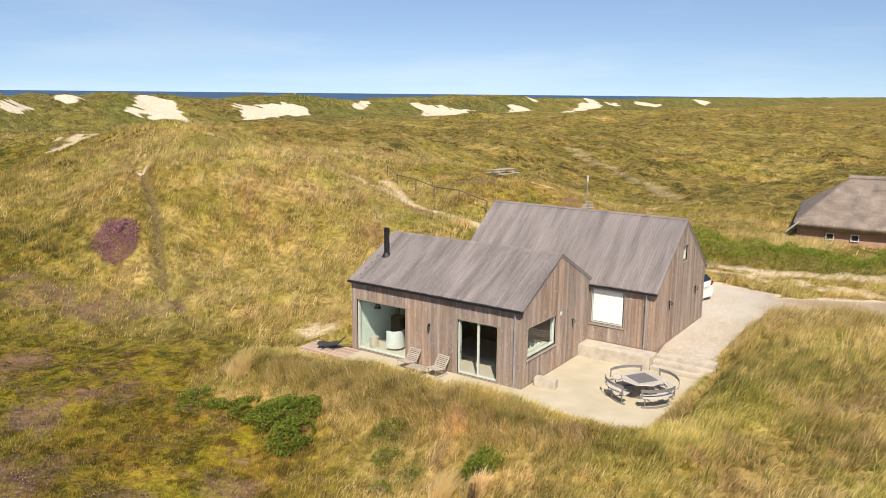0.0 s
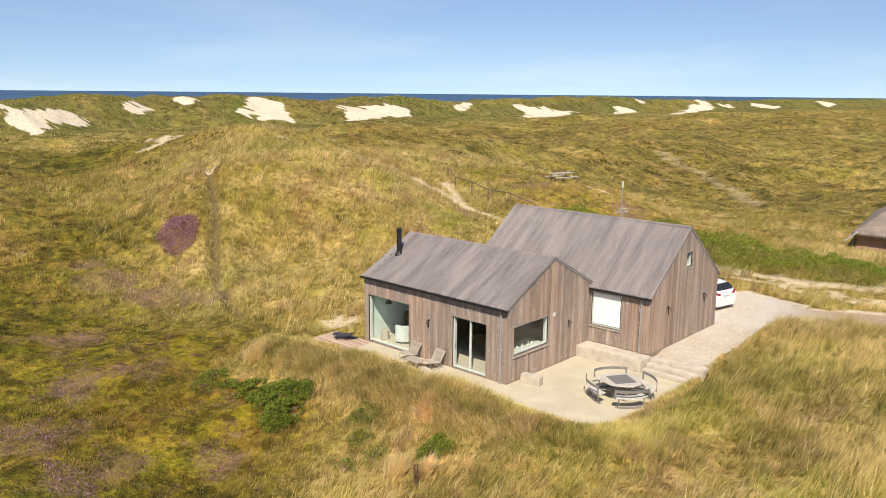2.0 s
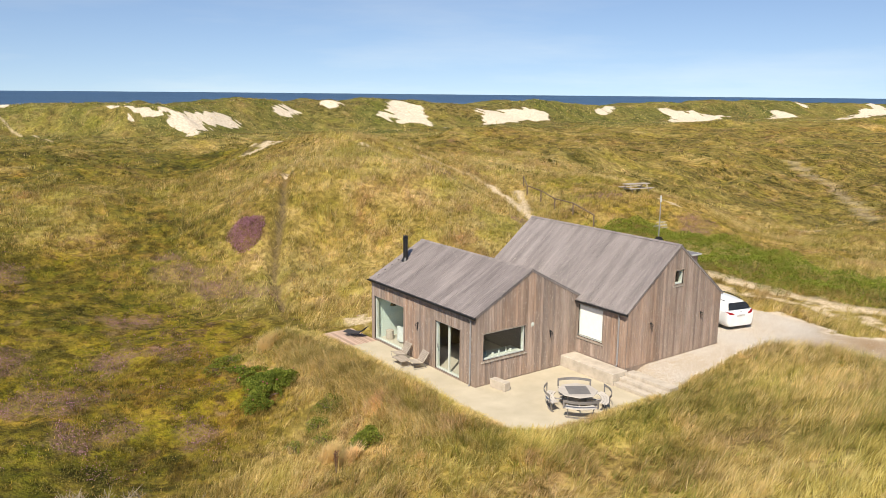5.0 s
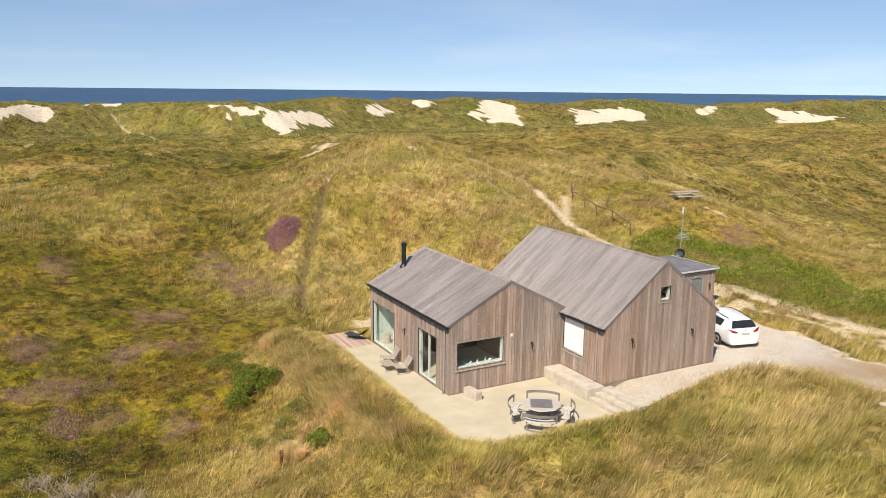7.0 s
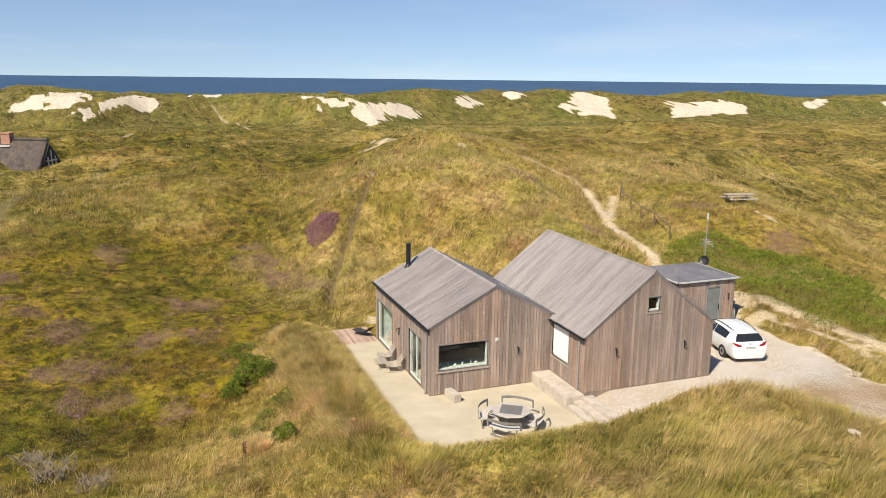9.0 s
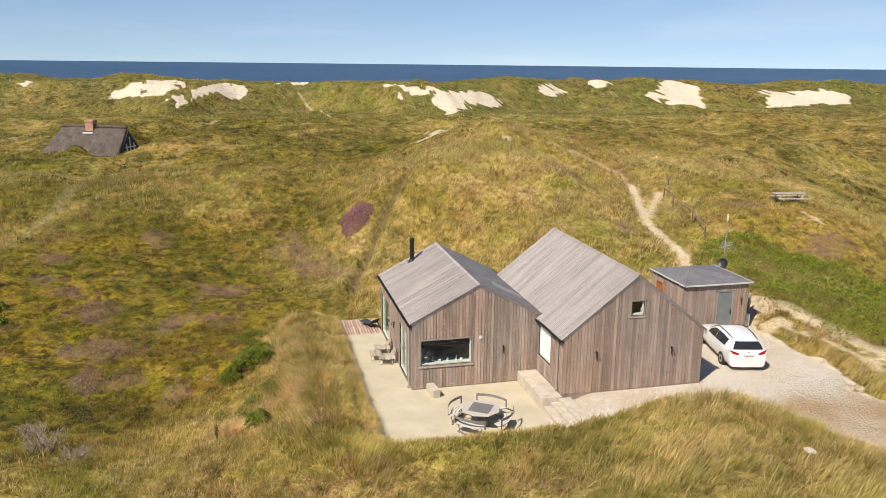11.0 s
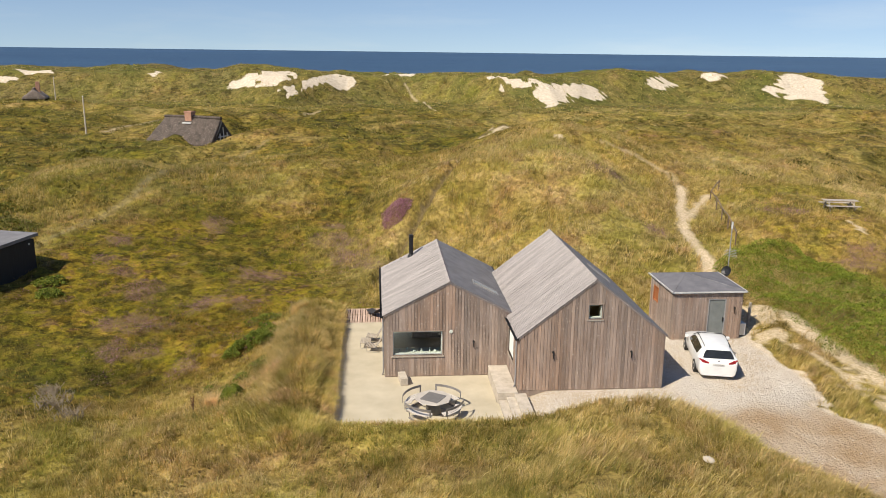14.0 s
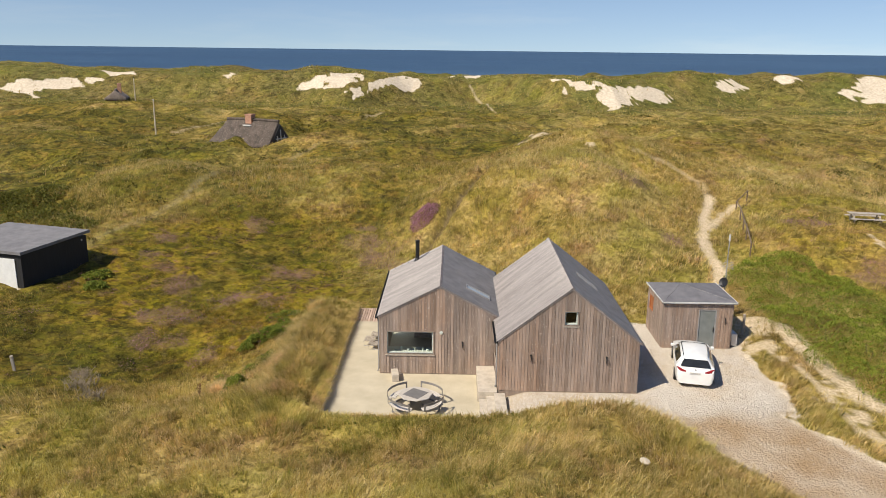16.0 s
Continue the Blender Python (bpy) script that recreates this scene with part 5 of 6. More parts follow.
    def cross(name, pts, d, material):
        vs = [(x + e * d[0], y, z + e * d[1]) for e in (0.004, 0.014) for x, y, z in pts]
        n = len(pts)
        part(name, Geo().add(vs, [tuple(range(n)), tuple(range(n, 2 * n))[::-1]] + [(i, (i + 1) % n, n + (i + 1) % n, n + i) for i in range(n)]), material, c)
    cross("rear_window", [(-1.995, -0.53, 1.345), (-1.995, 0.53, 1.345), (-2.10, 0.62, 1.22), (-2.205, 0.69, 1.05), (-2.215, 0.3, 1.03), (-2.215, -0.3, 1.03), (-2.205, -0.69, 1.05), (-2.10, -0.62, 1.22)], (-1.6, 0.9), dark)
    cross("windscreen", [(0.2, -0.56, 1.40), (0.2, 0.56, 1.40), (0.80, 0.70, 1.06), (0.80, -0.70, 1.06)], (0.45, 0.9), dark)
    for sgn in (1, -1):
        lamp_y = (0.44, 0.58, 0.74, 0.85)
        lamp_v = [(x, sgn * y, z) for y, x, lo, hi in zip(lamp_y, (-2.365, -2.36, -2.335, -2.25), (0.82, 0.79, 0.78, 0.80), (0.89, 0.94, 0.98, 1.0)) for x, z in ((x, lo), (x, hi), (x + 0.12, lo), (x + 0.12, hi))]
        part("tail_lamp", Geo().add(lamp_v, [f for i in range(3) for f in ((4 * i, 4 * i + 4, 4 * i + 5, 4 * i + 1), (4 * i + 1, 4 * i + 5, 4 * i + 7, 4 * i + 3), (4 * i + 2, 4 * i + 6, 4 * i + 4, 4 * i))] + [(0, 1, 3, 2), (12, 14, 15, 13)]), red, c, "red tail lamp")
        part("roof_rail", Geo().tube([(0.1, sgn * 0.60, 1.42), (-0.4, sgn * 0.60, 1.49), (-1.1, sgn * 0.59, 1.485), (-1.75, sgn * 0.56, 1.42)], 0.016, 6), black, c)
        part("mirror", Geo().bevel_box(0.62, 0.78, sgn * 0.9 if sgn > 0 else -1.06, 1.06 if sgn > 0 else -0.9, 0.95, 1.08, 0.03), paint, c)
        for x in (1.42, -1.42):
            tyre = part("wheel", Geo().lathe([(0.21, -0.1), (0.30, -0.11), (0.325, -0.06), (0.325, 0.06), (0.30, 0.11), (0.21, 0.1)], 24, pose(x, sgn * 0.82, 0.325, 90)), black, c)
            part("rim", Geo().lathe([(0.22, -0.06), (0.22, 0.06), (0.19, 0.10), (0.04, 0.085)], 20, pose(x, sgn * 0.83, 0.325, -90 * sgn)), rim_m, tyre)
    part("number_plate", Geo().box(-2.395, -2.36, -0.25, 0.25, 0.74, 0.83), EDGE, c, "white plate with plain bars")
    for i in range(5):
        part("plate_bar", Geo().box(-2.399, -2.396, -0.2 + i * 0.085, -0.16 + i * 0.085, 0.765, 0.80), rim_m, c)
    part("bumper_shade", Geo().bevel_box(-2.375, -2.2, -0.6, 0.6, 0.25, 0.31, 0.02), black, c)
    part("badge", Geo().lathe([(0.04, 0), (0.04, 0.012)], 14, pose(-2.335, 0, 0.95, 0, -90)), rim_m, c)
    return c


parked = car()
parked.matrix_basis = pose(-0.05, 15.75, 0.44, 0, 0, 167)


# ---- shrubs ----
def leaf_material(name, dark, mid, light):
    m, t, p = nodes_of(name)
    geo = t.nodes.new("ShaderNodeNewGeometry")
    f = math_node(t, "ADD", math_node(t, "MULTIPLY", geo.outputs["Random Per Island"], 0.6), math_node(t, "MULTIPLY", noise_at(t, 0.8, 4.0), 0.45))
    col = ramp(t, f, (0.2, dark), (0.52, mid), (0.85, light))
    link(t, col, p.inputs["Base Color"])
    p.inputs["Roughness"].default_value, p.inputs["Specular IOR Level"].default_value = 0.7, 0.25
    tr = t.nodes.new("ShaderNodeBsdfTranslucent")
    link(t, col, tr.inputs[0])
    mx = t.nodes.new("ShaderNodeMixShader")
    mx.inputs[0].default_value = 0.3
    link(t, p.outputs[0], mx.inputs[1])
    link(t, tr.outputs[0], mx.inputs[2])
    link(t, mx.outputs[0], t.nodes["Material Output"].inputs["Surface"])
    return m


LEAF = leaf_material("rose_leaves", (0.05, 0.075, 0.008), (0.13, 0.165, 0.014), (0.28, 0.30, 0.045))
HIP = plain("pink_rose_bloom", (0.30, 0.05, 0.06), (0.46, 0.12, 0.14), 0.6, 8)
TWIG = plain("brown_twigs", (0.10, 0.065, 0.04), (0.22, 0.16, 0.11), 0.85, 6)


def leaf_cloud(rng, x, y, z, size):
    """Small folded leaves with random turns: four corners, two triangles each."""
    n = len(x)
    a, tilt, s = rng.uniform(0, 2 * np.pi, n), rng.uniform(0.05, 1.1, n), size * rng.uniform(0.6, 1.3, n)
    ux, uy, uz = np.cos(a) * np.cos(tilt), np.sin(a) * np.cos(tilt), np.sin(tilt)
    vx, vy = -np.sin(a), np.cos(a)
    c = np.stack([x, y, z], -1)
    u, v = np.stack([ux, uy, uz], -1) * s[:, None], np.stack([vx, vy, np.zeros(n)], -1) * s[:, None] * 0.55
    co = np.stack([c - u, c + v - u * 0.1, c + u, c - v - u * 0.1], 1)
    k = np.arange(n)[:, None] * 4
    tris = np.concatenate([k + [0, 1, 2], k + [0, 2, 3]], 1).reshape(-1, 3)
    return co.reshape(-1, 3), tris


def bush(name, label, seed, mounds, leaves, size, blooms=0, stems=18, foliage=None):
    """Mounds of leaves (x, y, radius, height) over thin stems."""
    rng = np.random.default_rng(seed)
    ob = thing(name, label, "bush", at=pose(0, 0, 0))
    m = np.array(mounds)
    pick = rng.choice(len(m), leaves, p=m[:, 2] ** 2 / (m[:, 2] ** 2).sum())
    a, r = rng.uniform(0, 2 * np.pi, leaves), np.sqrt(rng.uniform(0, 1, leaves))
    wob = 1 + 0.35 * fbm(np.cos(a) * 2 + pick * 7.1, np.sin(a) * 2, seed, 2)
    x, y = m[pick, 0] + np.cos(a) * r * m[pick, 2] * wob, m[pick, 1] + np.sin(a) * r * m[pick, 2] * wob
    top = m[pick, 3] * np.sqrt(np.clip(1 - (r * 0.96) ** 2, 0.03, 1)) * (1 + 0.35 * fbm(x / 0.35, y / 0.35, seed + 3, 2))
    z = height(x, y) + top * (1 - 0.5 * rng.uniform(0, 1, leaves) ** 2)
    keep = (fbm(x / 0.45, y / 0.45, seed + 5, 3) > -0.22 - 0.25 * (1 - r)) & (rng.uniform(0, 1, leaves) < 1.15 - 0.6 * r**3)
    x, y, z = x[keep], y[keep], z[keep]
    leaves = len(x)
    part("crown", mesh_from_arrays("crown", *leaf_cloud(rng, x, y, z, size)), foliage or LEAF, ob)
    g = Geo()
    for i in range(stems):
        cx, cy, cr, ch = mounds[i % len(mounds)]
        b = rng.uniform(-0.4, 0.4, 2) * cr
        e = rng.uniform(-0.8, 0.8, 2) * cr
        z0 = float(height(cx + b[0], cy + b[1]))
        g.tube([(cx + b[0], cy + b[1], z0 - 0.05), (cx + (b[0] + e[0]) / 2, cy + (b[1] + e[1]) / 2, z0 + ch * 0.45), (cx + e[0], cy + e[1], z0 + ch * 0.75)], [0.018, 0.012, 0.006], 5)
    tagged(part("stem_tangle", g, TWIG, ob), kind="stuff")
    if blooms:
        pick = rng.choice(leaves, blooms)
        g = Geo()
        for i in pick:
            g.lathe([(0.01, -0.02), (0.03, 0.0), (0.04, 0.02), (0.015, 0.025)], 7, Matrix.Translation((x[i], y[i], z[i] + 0.06)))
        tagged(part("bloom_sprinkle", g, HIP, ob, "scattered pink rose blooms"), "scattered pink rose blooms", kind="stuff")
    return ob


bush("rose_bush", "broad green beach rose bush with a few pink blooms", 51, [(-5.2, -6.8, 1.15, 0.6), (-4.4, -7.5, 0.85, 0.5), (-6.4, -6.6, 0.9, 0.45), (-7.9, -6.6, 0.7, 0.25), (-9.0, -6.8, 0.5, 0.2)], 26000, 0.042, 22)
bush("rose_bush", "small round green shrub in the tall grass", 52, [(2.4, -6.7, 0.55, 0.6)], 3200, 0.036)
bush("rose_bush", "low green shrub beside the terrace bank", 53, [(-1.5, -6.1, 0.6, 0.4), (-0.9, -6.9, 0.5, 0.3)], 1500, 0.036)
bush("rose_bush", "low green shrub among dry grass", 54, [(0.3, -7.3, 0.5, 0.3), (0.0, -8.3, 0.4, 0.3)], 800, 0.036)
bush("rose_bush", "low creeping green shrub on the heath", 55, [(-10.3, -6.7, 0.8, 0.3), (-9.6, -7.6, 0.6, 0.25)], 1500, 0.04)
bush("shrub_patch", "dark green creeping shrubs beside the black hut", 56, [(-13.5, -20.6, 0.9, 0.35), (-15.5, -21.2, 0.9, 0.4)], 2400, 0.08)
bush("shrub_patch", "broad dark green thicket in a hollow of the dunes", 57, [(-31, -33, 3.4, 0.45), (-27, -28.5, 2.4, 0.4), (-36, -36, 3.2, 0.5), (-33, -38.5, 2.8, 0.5)], 15000, 0.11, foliage=leaf_material("thicket_leaves", (0.05, 0.055, 0.008), (0.12, 0.12, 0.014), (0.22, 0.20, 0.035)))


def hedge():
    """A wide belt of beach rose along the top of the bank."""
    rng = np.random.default_rng(61)
    line = [(-13.0, 25.0), (-10.5, 24.7), (-7.0, 24.3), (-2.5, 24.0), (2.0, 24.2), (6.0, 25.0), (10.5, 27.0), (17.0, 31.0), (28.0, 38.0)]
    ob = thing("hedge", "broad green beach rose thicket along the sandy bank", "hedge", at=pose(0, 0, 0))
    n = 470000
    x, y = rng.uniform(-18, 30, n), rng.uniform(19, 42, n)
    width = 2.2 + 0.8 * smoothstep(-2, -8, x) + 0.9 * fbm(x / 2.2, y / 2.2, 63, 3)
    upper = [(-14.0, 26.0), (-10.0, 27.0), (-5.0, 27.0), (-1.5, 26.0)]
    gap = np.minimum(line_gap(x, y, line) / width, line_gap(x, y, upper) / (1.7 + 1.2 * fbm(x / 1.8, y / 1.8, 65, 3)))
    keep = gap < 1
    x, y, gap = x[keep], y[keep], gap[keep]
    top = 0.95 * np.sqrt(np.clip(1 - (gap * 0.98) ** 2, 0.02, 1)) * (0.85 + 0.55 * fbm(x / 0.8, y / 0.8, 64, 3) + 0.95 * fbm(x / 2.4, y / 2.4, 67, 2))
    z = height(x, y) + top * (1 - 0.35 * rng.uniform(0, 1, len(x)) ** 2)
    part("crown", mesh_from_arrays("crown", *leaf_cloud(rng, x, y, z, 0.047)), leaf_material("hedge_leaves", (0.07, 0.10, 0.010), (0.185, 0.225, 0.018), (0.36, 0.385, 0.055)), ob)
    g = Geo()
    for i in range(60):
        px, py = line[i % 8]
        qx, qy = line[i % 8 + 1]
        f = rng.uniform(0, 1)
        bx, by = px + (qx - px) * f + rng.uniform(-1, 1), py + (qy - py) * f + rng.uniform(-1, 1)
        z0 = float(height(bx, by))
        g.tube([(bx, by, z0 - 0.05), (bx + rng.uniform(-0.3, 0.3), by + rng.uniform(-0.3, 0.3), z0 + 0.7)], [0.02, 0.008], 5)
    tagged(part("stem_tangle", g, TWIG, ob), kind="stuff")


hedge()


def dead_shrub(x, y, size, seed, label):
    """Bare grey twigs that fork from the ground."""
    rng = np.random.default_rng(seed)
    z0 = float(height(x, y))
    ob = thing("dead_shrub", label, "shrub", at=pose(x, y, z0))
    g = Geo()
    for i in range(46):
        a, lean = rng.uniform(0, 2 * np.pi), rng.uniform(0.3, 1.1)
        d = Vector((math.cos(a) * lean, math.sin(a) * lean, 1.0)).normalized()
        p0 = Vector((rng.uniform(-0.5, 0.5) * size, rng.uniform(-0.5, 0.5) * size, -0.05))
        l = size * rng.uniform(0.5, 1.0)
        p1, p2 = p0 + d * l * 0.5, p0 + d * l * 0.8 + Vector((rng.uniform(-0.2, 0.2), rng.uniform(-0.2, 0.2), 0)) * size
        g.tube([p0, p1, p2], [0.022, 0.014, 0.006], 4)
        for k in range(2):
            g.tube([p1, p1 + Vector((rng.uniform(-0.3, 0.3), rng.uniform(-0.3, 0.3), rng.uniform(0.1, 0.35))) * size], [0.01, 0.004], 4)
    tagged(part("twig_tangle", g, DEAD, ob), kind="stuff")


DEAD = plain("bleached_dead_wood", (0.19, 0.15, 0.105), (0.36, 0.29, 0.20), 0.9, 5)
dead_shrub(1.6, -14.6, 1.15, 71, "bare grey dead shrub in the heath")
dead_shrub(3.4, -13.2, 0.9, 72, "bare grey dead shrub beside tall grass")
dead_shrub(-0.6, -15.6, 0.8, 73, "low tangle of grey dead twigs")


def boulder():
    bm = bmesh.new()
    bmesh.ops.create_icosphere(bm, subdivisions=3, radius=0.16)
    for v in bm.verts:
        v.co *= 1 + 0.35 * noise.noise(v.co * 5)
        v.co.x *= 1.35
        v.co.z *= 0.5
    ob = part("boulder", bm, STONE_BLOCK, smooth=True)
    ob.matrix_basis = pose(12.3, 10.4, float(height(12.3, 10.4)) + 0.22, 0, 0, 30)
    tagged(ob, "pale weathered boulder lying in the grass", "stone")


boulder()
post = part("fence_post", Geo().bevel_box(-0.07, 0.07, -0.07, 0.07, -0.1, 0.85, 0.015), GREY_WOOD)
post.matrix_basis = pose(-0.3, -18.9, float(height(-0.3, -18.9)), 4, 3, 15)
tagged(post, "short grey wooden post standing in the heath", "post")
shed_post = part("fence_post", Geo().bevel_box(-0.06, 0.06, -0.06, 0.06, -0.1, 1.25, 0.015), GREY_WOOD)
shed_post.matrix_basis = pose(-4.6, 19.9, float(height(-4.6, 19.9)), 4, 6, 15)
tagged(shed_post, "leaning grey wooden post beside the shed", "post")


# ---- picnic bench and handrail on the hill ----
def hill_table():
    x, y = -21.2, 34.6
    ob = thing("picnic_bench", "grey plank picnic table with two fixed benches", "picnic table", at=pose(x, y, float(height(x, y)) + 0.02, 0, 0, 80))
    for i in range(4):
        part("plank", Geo().box(-1.25, 1.25, -0.36 + i * 0.185, -0.36 + i * 0.185 + 0.17, 0.74, 0.79), GREY_WOOD, ob)
    for s in (-1, 1):
        for i in range(2):
            y0 = s * 0.78 + (i - 1) * 0.16
            part("plank", Geo().box(-1.25, 1.25, y0, y0 + 0.145, 0.43, 0.475), GREY_WOOD, ob)
    for x1 in (-0.9, 0.9):
        part("crossbar", Geo().box(x1 - 0.035, x1 + 0.035, -0.95, 0.95, 0.34, 0.43), GREY_WOOD, ob)
        for s in (-1, 1):
            part("leg", Geo().tube([(x1, s * 0.72, -0.03), (x1, s * 0.25, 0.74)], 0.06, 4), GREY_WOOD, ob)
    return ob


hill_table()
rail = thing("handrail", "grey wooden handrail beside the sandy footpath", "handrail", at=pose(0, 0, 0))
RAIL = [(-29.2, 28.6), (-26.8, 26.9), (-24.6, 26.5), (-22.4, 26.0), (-19.5, 25.2), (-16.6, 24.5)]
part("rail", Geo().tube([(x, y, float(height(x, y)) + 0.95) for x, y in RAIL], 0.05, 6), TWIG, rail)
for x, y in RAIL:
    part("post", Geo().tube([(x, y, float(height(x, y)) - 0.1), (x, y, float(height(x, y)) + 0.98)], 0.055, 6), TWIG, rail)


# ---- neighbouring houses ----
THATCH = plain("old_grey_thatch", (0.11, 0.085, 0.068), (0.33, 0.26, 0.21), 0.95, 1.1, 0, 0.06, 11.0, (1, 1, 0.5), 0.0, 0.0, 0.5)
BRICK = plain("old_red_brick", (0.30, 0.14, 0.09), (0.52, 0.30, 0.20), 0.85, 4, 0, 0.004, 30)
BLACK_WOOD = plain("black_tarred_boards", (0.008, 0.008, 0.009), (0.022, 0.021, 0.022), 0.7, 3, 0, 0.004, 30, (3, 3, 0.3))


def thatched(name, label, at, length, half, eave, ridge, hip0, hip1, thick=0.35, cover=None):
    """A thatched cottage along its own x axis; hip: how far the ridge draws in at each end."""
    ob = thing(name, label, "house", at=at)
    part("wall", Geo().box(-length / 2 + 0.4, length / 2 - 0.4, -half + 0.75, half - 0.75, -1.6, eave + 0.3), plain("limewashed_brick", (0.30, 0.17, 0.11), (0.46, 0.29, 0.20), 0.9, 2, 0, 0.004, 25), ob)
    bm = bmesh.new()
    l = length / 2
    lo = [(-l, -half, eave), (l, -half, eave), (l, half, eave), (-l, half, eave)]
    hi = [(-l + hip0, 0, ridge), (l - hip1, 0, ridge)]
    v = [bm.verts.new(p) for p in lo + hi + [(x * 0.97, y * 0.95, z - thick) for x, y, z in lo]]
    for f in ((0, 1, 5, 4), (2, 3, 4, 5), (1, 2, 5), (3, 0, 4), (0, 6, 7, 1), (1, 7, 8, 2), (2, 8, 9, 3), (3, 9, 6, 0), (6, 9, 8, 7)):
        bm.faces.new([v[i] for i in f])
    bmesh.ops.recalc_face_normals(bm, faces=bm.faces)
    bmesh.ops.bevel(bm, geom=bm.edges[:], offset=0.22, segments=3, affect="EDGES", profile=0.5)
    bmesh.ops.subdivide_edges(bm, edges=bm.edges[:], cuts=3, use_grid_fill=True)
    for w in bm.verts:
        w.co += Vector((0, 0, 0.10 * noise.noise(w.co * 0.8)))
    cover = cover or THATCH
    part("roof", bm, cover, ob, "thick weathered thatch", smooth=True)
    part("ridge_roll", Geo().tube([(-l + hip0 * 0.95, 0, ridge - 0.02), (0, 0, ridge + 0.06), (l - hip1 * 0.95, 0, ridge - 0.02)], 0.22, 10), cover, ob)
    return ob


OLD_THATCH = plain("dark_old_thatch", (0.035, 0.028, 0.023), (0.14, 0.107, 0.086), 0.95, 1.6, 0, 0.10, 9.0, (1, 1, 0.5), 0.0, 0.0, 0.6)
cottage = thatched("thatched_cottage", "old thatched cottage with a brick chimney sunk among dunes", pose(-77.6, -26.1, 2.2, 0, 0, 69), 10.5, 3.3, 0.0, 3.4, 1.6, 0.2, 0.35, OLD_THATCH)
chim = part("chimney", Geo().bevel_box(-0.3, 0.75, -0.5, 0.5, 2.3, 4.05, 0.02).bevel_box(-0.36, 0.81, -0.56, 0.56, 4.0, 4.2, 0.02), BRICK, cottage, "red brick chimney")
part("flashing", Geo().bevel_box(-0.45, 0.9, -0.95, -0.45, 2.55, 2.72, 0.02), EDGE, chim)
gab = part("gable_end", Geo().add([(4.7, -2.6, 0.05), (4.7, 2.6, 0.05), (4.7, 0.0, 2.95), (5.32, -2.6, 0.05), (5.32, 2.6, 0.05), (5.2, 0.0, 2.95)], [(0, 1, 2), (5, 4, 3), (0, 3, 4, 1), (1, 4, 5, 2), (2, 5, 3, 0)]), BLACK_WOOD, cottage, "tarred gable boards")
for a, b in (((5.35, -0.9, 0.35), (5.30, -0.9, 1.4)), ((5.35, 0.9, 0.35), (5.30, 0.9, 1.4)), ((5.32, -1.3, 0.95), (5.32, 1.3, 0.95)), ((5.36, 0, 0.35), (5.24, 0, 2.2)), ((5.36, -1.5, 0.35), (5.36, 1.5, 0.35))):
    part("glazing_bar", Geo().tube([a, b], 0.09, 5), EDGE, gab)

far_cottage = thatched("thatched_cottage", "small thatched cottage far off behind the dunes", pose(-150, -75.6, 2.3, 0, 0, 14), 6.0, 2.5, 1.3, 3.3, 0.3, 0.1)
part("chimney", Geo().bevel_box(0.2, 1.0, 0.3, 1.1, 2.0, 4.75, 0.03), BRICK, far_cottage)
big_house = thatched("thatched_house", "broad low thatched house behind the rose hedge", pose(10.7, 43.5, 1.0, 0, 0, 8), 19.0, 6.4, 0.85, 3.75, 3.6, 4.0, 0.45)
WIN_DARK = plain("dark_pane", (0.02, 0.022, 0.025), (0.04, 0.042, 0.046), 0.1, 3)
for x, w, h in ((-7.2, 0.55, 0.5), (-5.6, 0.55, 0.5), (-2.4, 1.05, 1.2), (-1.3, 0.5, 0.6), (2.6, 0.9, 1.0)):
    win = part("window", frame_rect(Geo(), "y", -5.75, -5.63, (x, x + w, 0.25 - h, 0.25), 0.07), EDGE, big_house)
    part("pane", Geo().box(x + 0.07, x + w - 0.07, -5.71, -5.67, 0.32 - h, 0.18), WIN_DARK, win)
part("fascia", Geo().tube([(-9.75, -6.35, 0.25), (-9.0, -6.5, 1.0)], 0.06, 4), EDGE, big_house)
part("roof_vent", Geo().bevel_box(1.0, 1.6, -0.3, 0.3, 3.65, 4.05, 0.05), THATCH, big_house)

hut = thing("black_hut", "black tarred flat-roofed hut with a white end panel", "hut", at=pose(-12.3, -24.7, 0.25, 0, 0, 163.5))
part("wall", Geo().box(0.0, 6.0, 0.0, 7.0, -0.5, 2.35), BLACK_WOOD, hut)
part("roof", Geo().add([(-0.2, -0.2, 2.36), (6.2, -0.2, 2.52), (6.2, 7.2, 2.52), (-0.2, 7.2, 2.36), (-0.2, -0.2, 2.56), (6.2, -0.2, 2.72), (6.2, 7.2, 2.72), (-0.2, 7.2, 2.56)],
                       [(3, 2, 1, 0), (4, 5, 6, 7), (0, 1, 5, 4), (1, 2, 6, 5), (2, 3, 7, 6), (3, 0, 4, 7)]), FELT_AND_SHADED_PLANKS, hut, "flat grey felt roof")
part("end_panel", Geo().box(-0.06, -0.005, 0.5, 6.5, -0.2, 2.0), plain("white_painted_boards", (0.62, 0.62, 0.61), (0.76, 0.76, 0.74), 0.6, 3), hut, "white painted end panel")
part("vent", Geo().lathe([(0.07, 0), (0.07, 0.03)], 12, pose(5.5, -0.01, 2.1, 90)), EDGE, hut)
part("apron", Geo().box(-1.6, -0.06, 0.2, 6.8, -0.4, 0.02), CONCRETE, hut)

PALE_POLE = plain("pale_bare_pole", (0.50, 0.42, 0.32), (0.66, 0.57, 0.44), 0.7, 3)
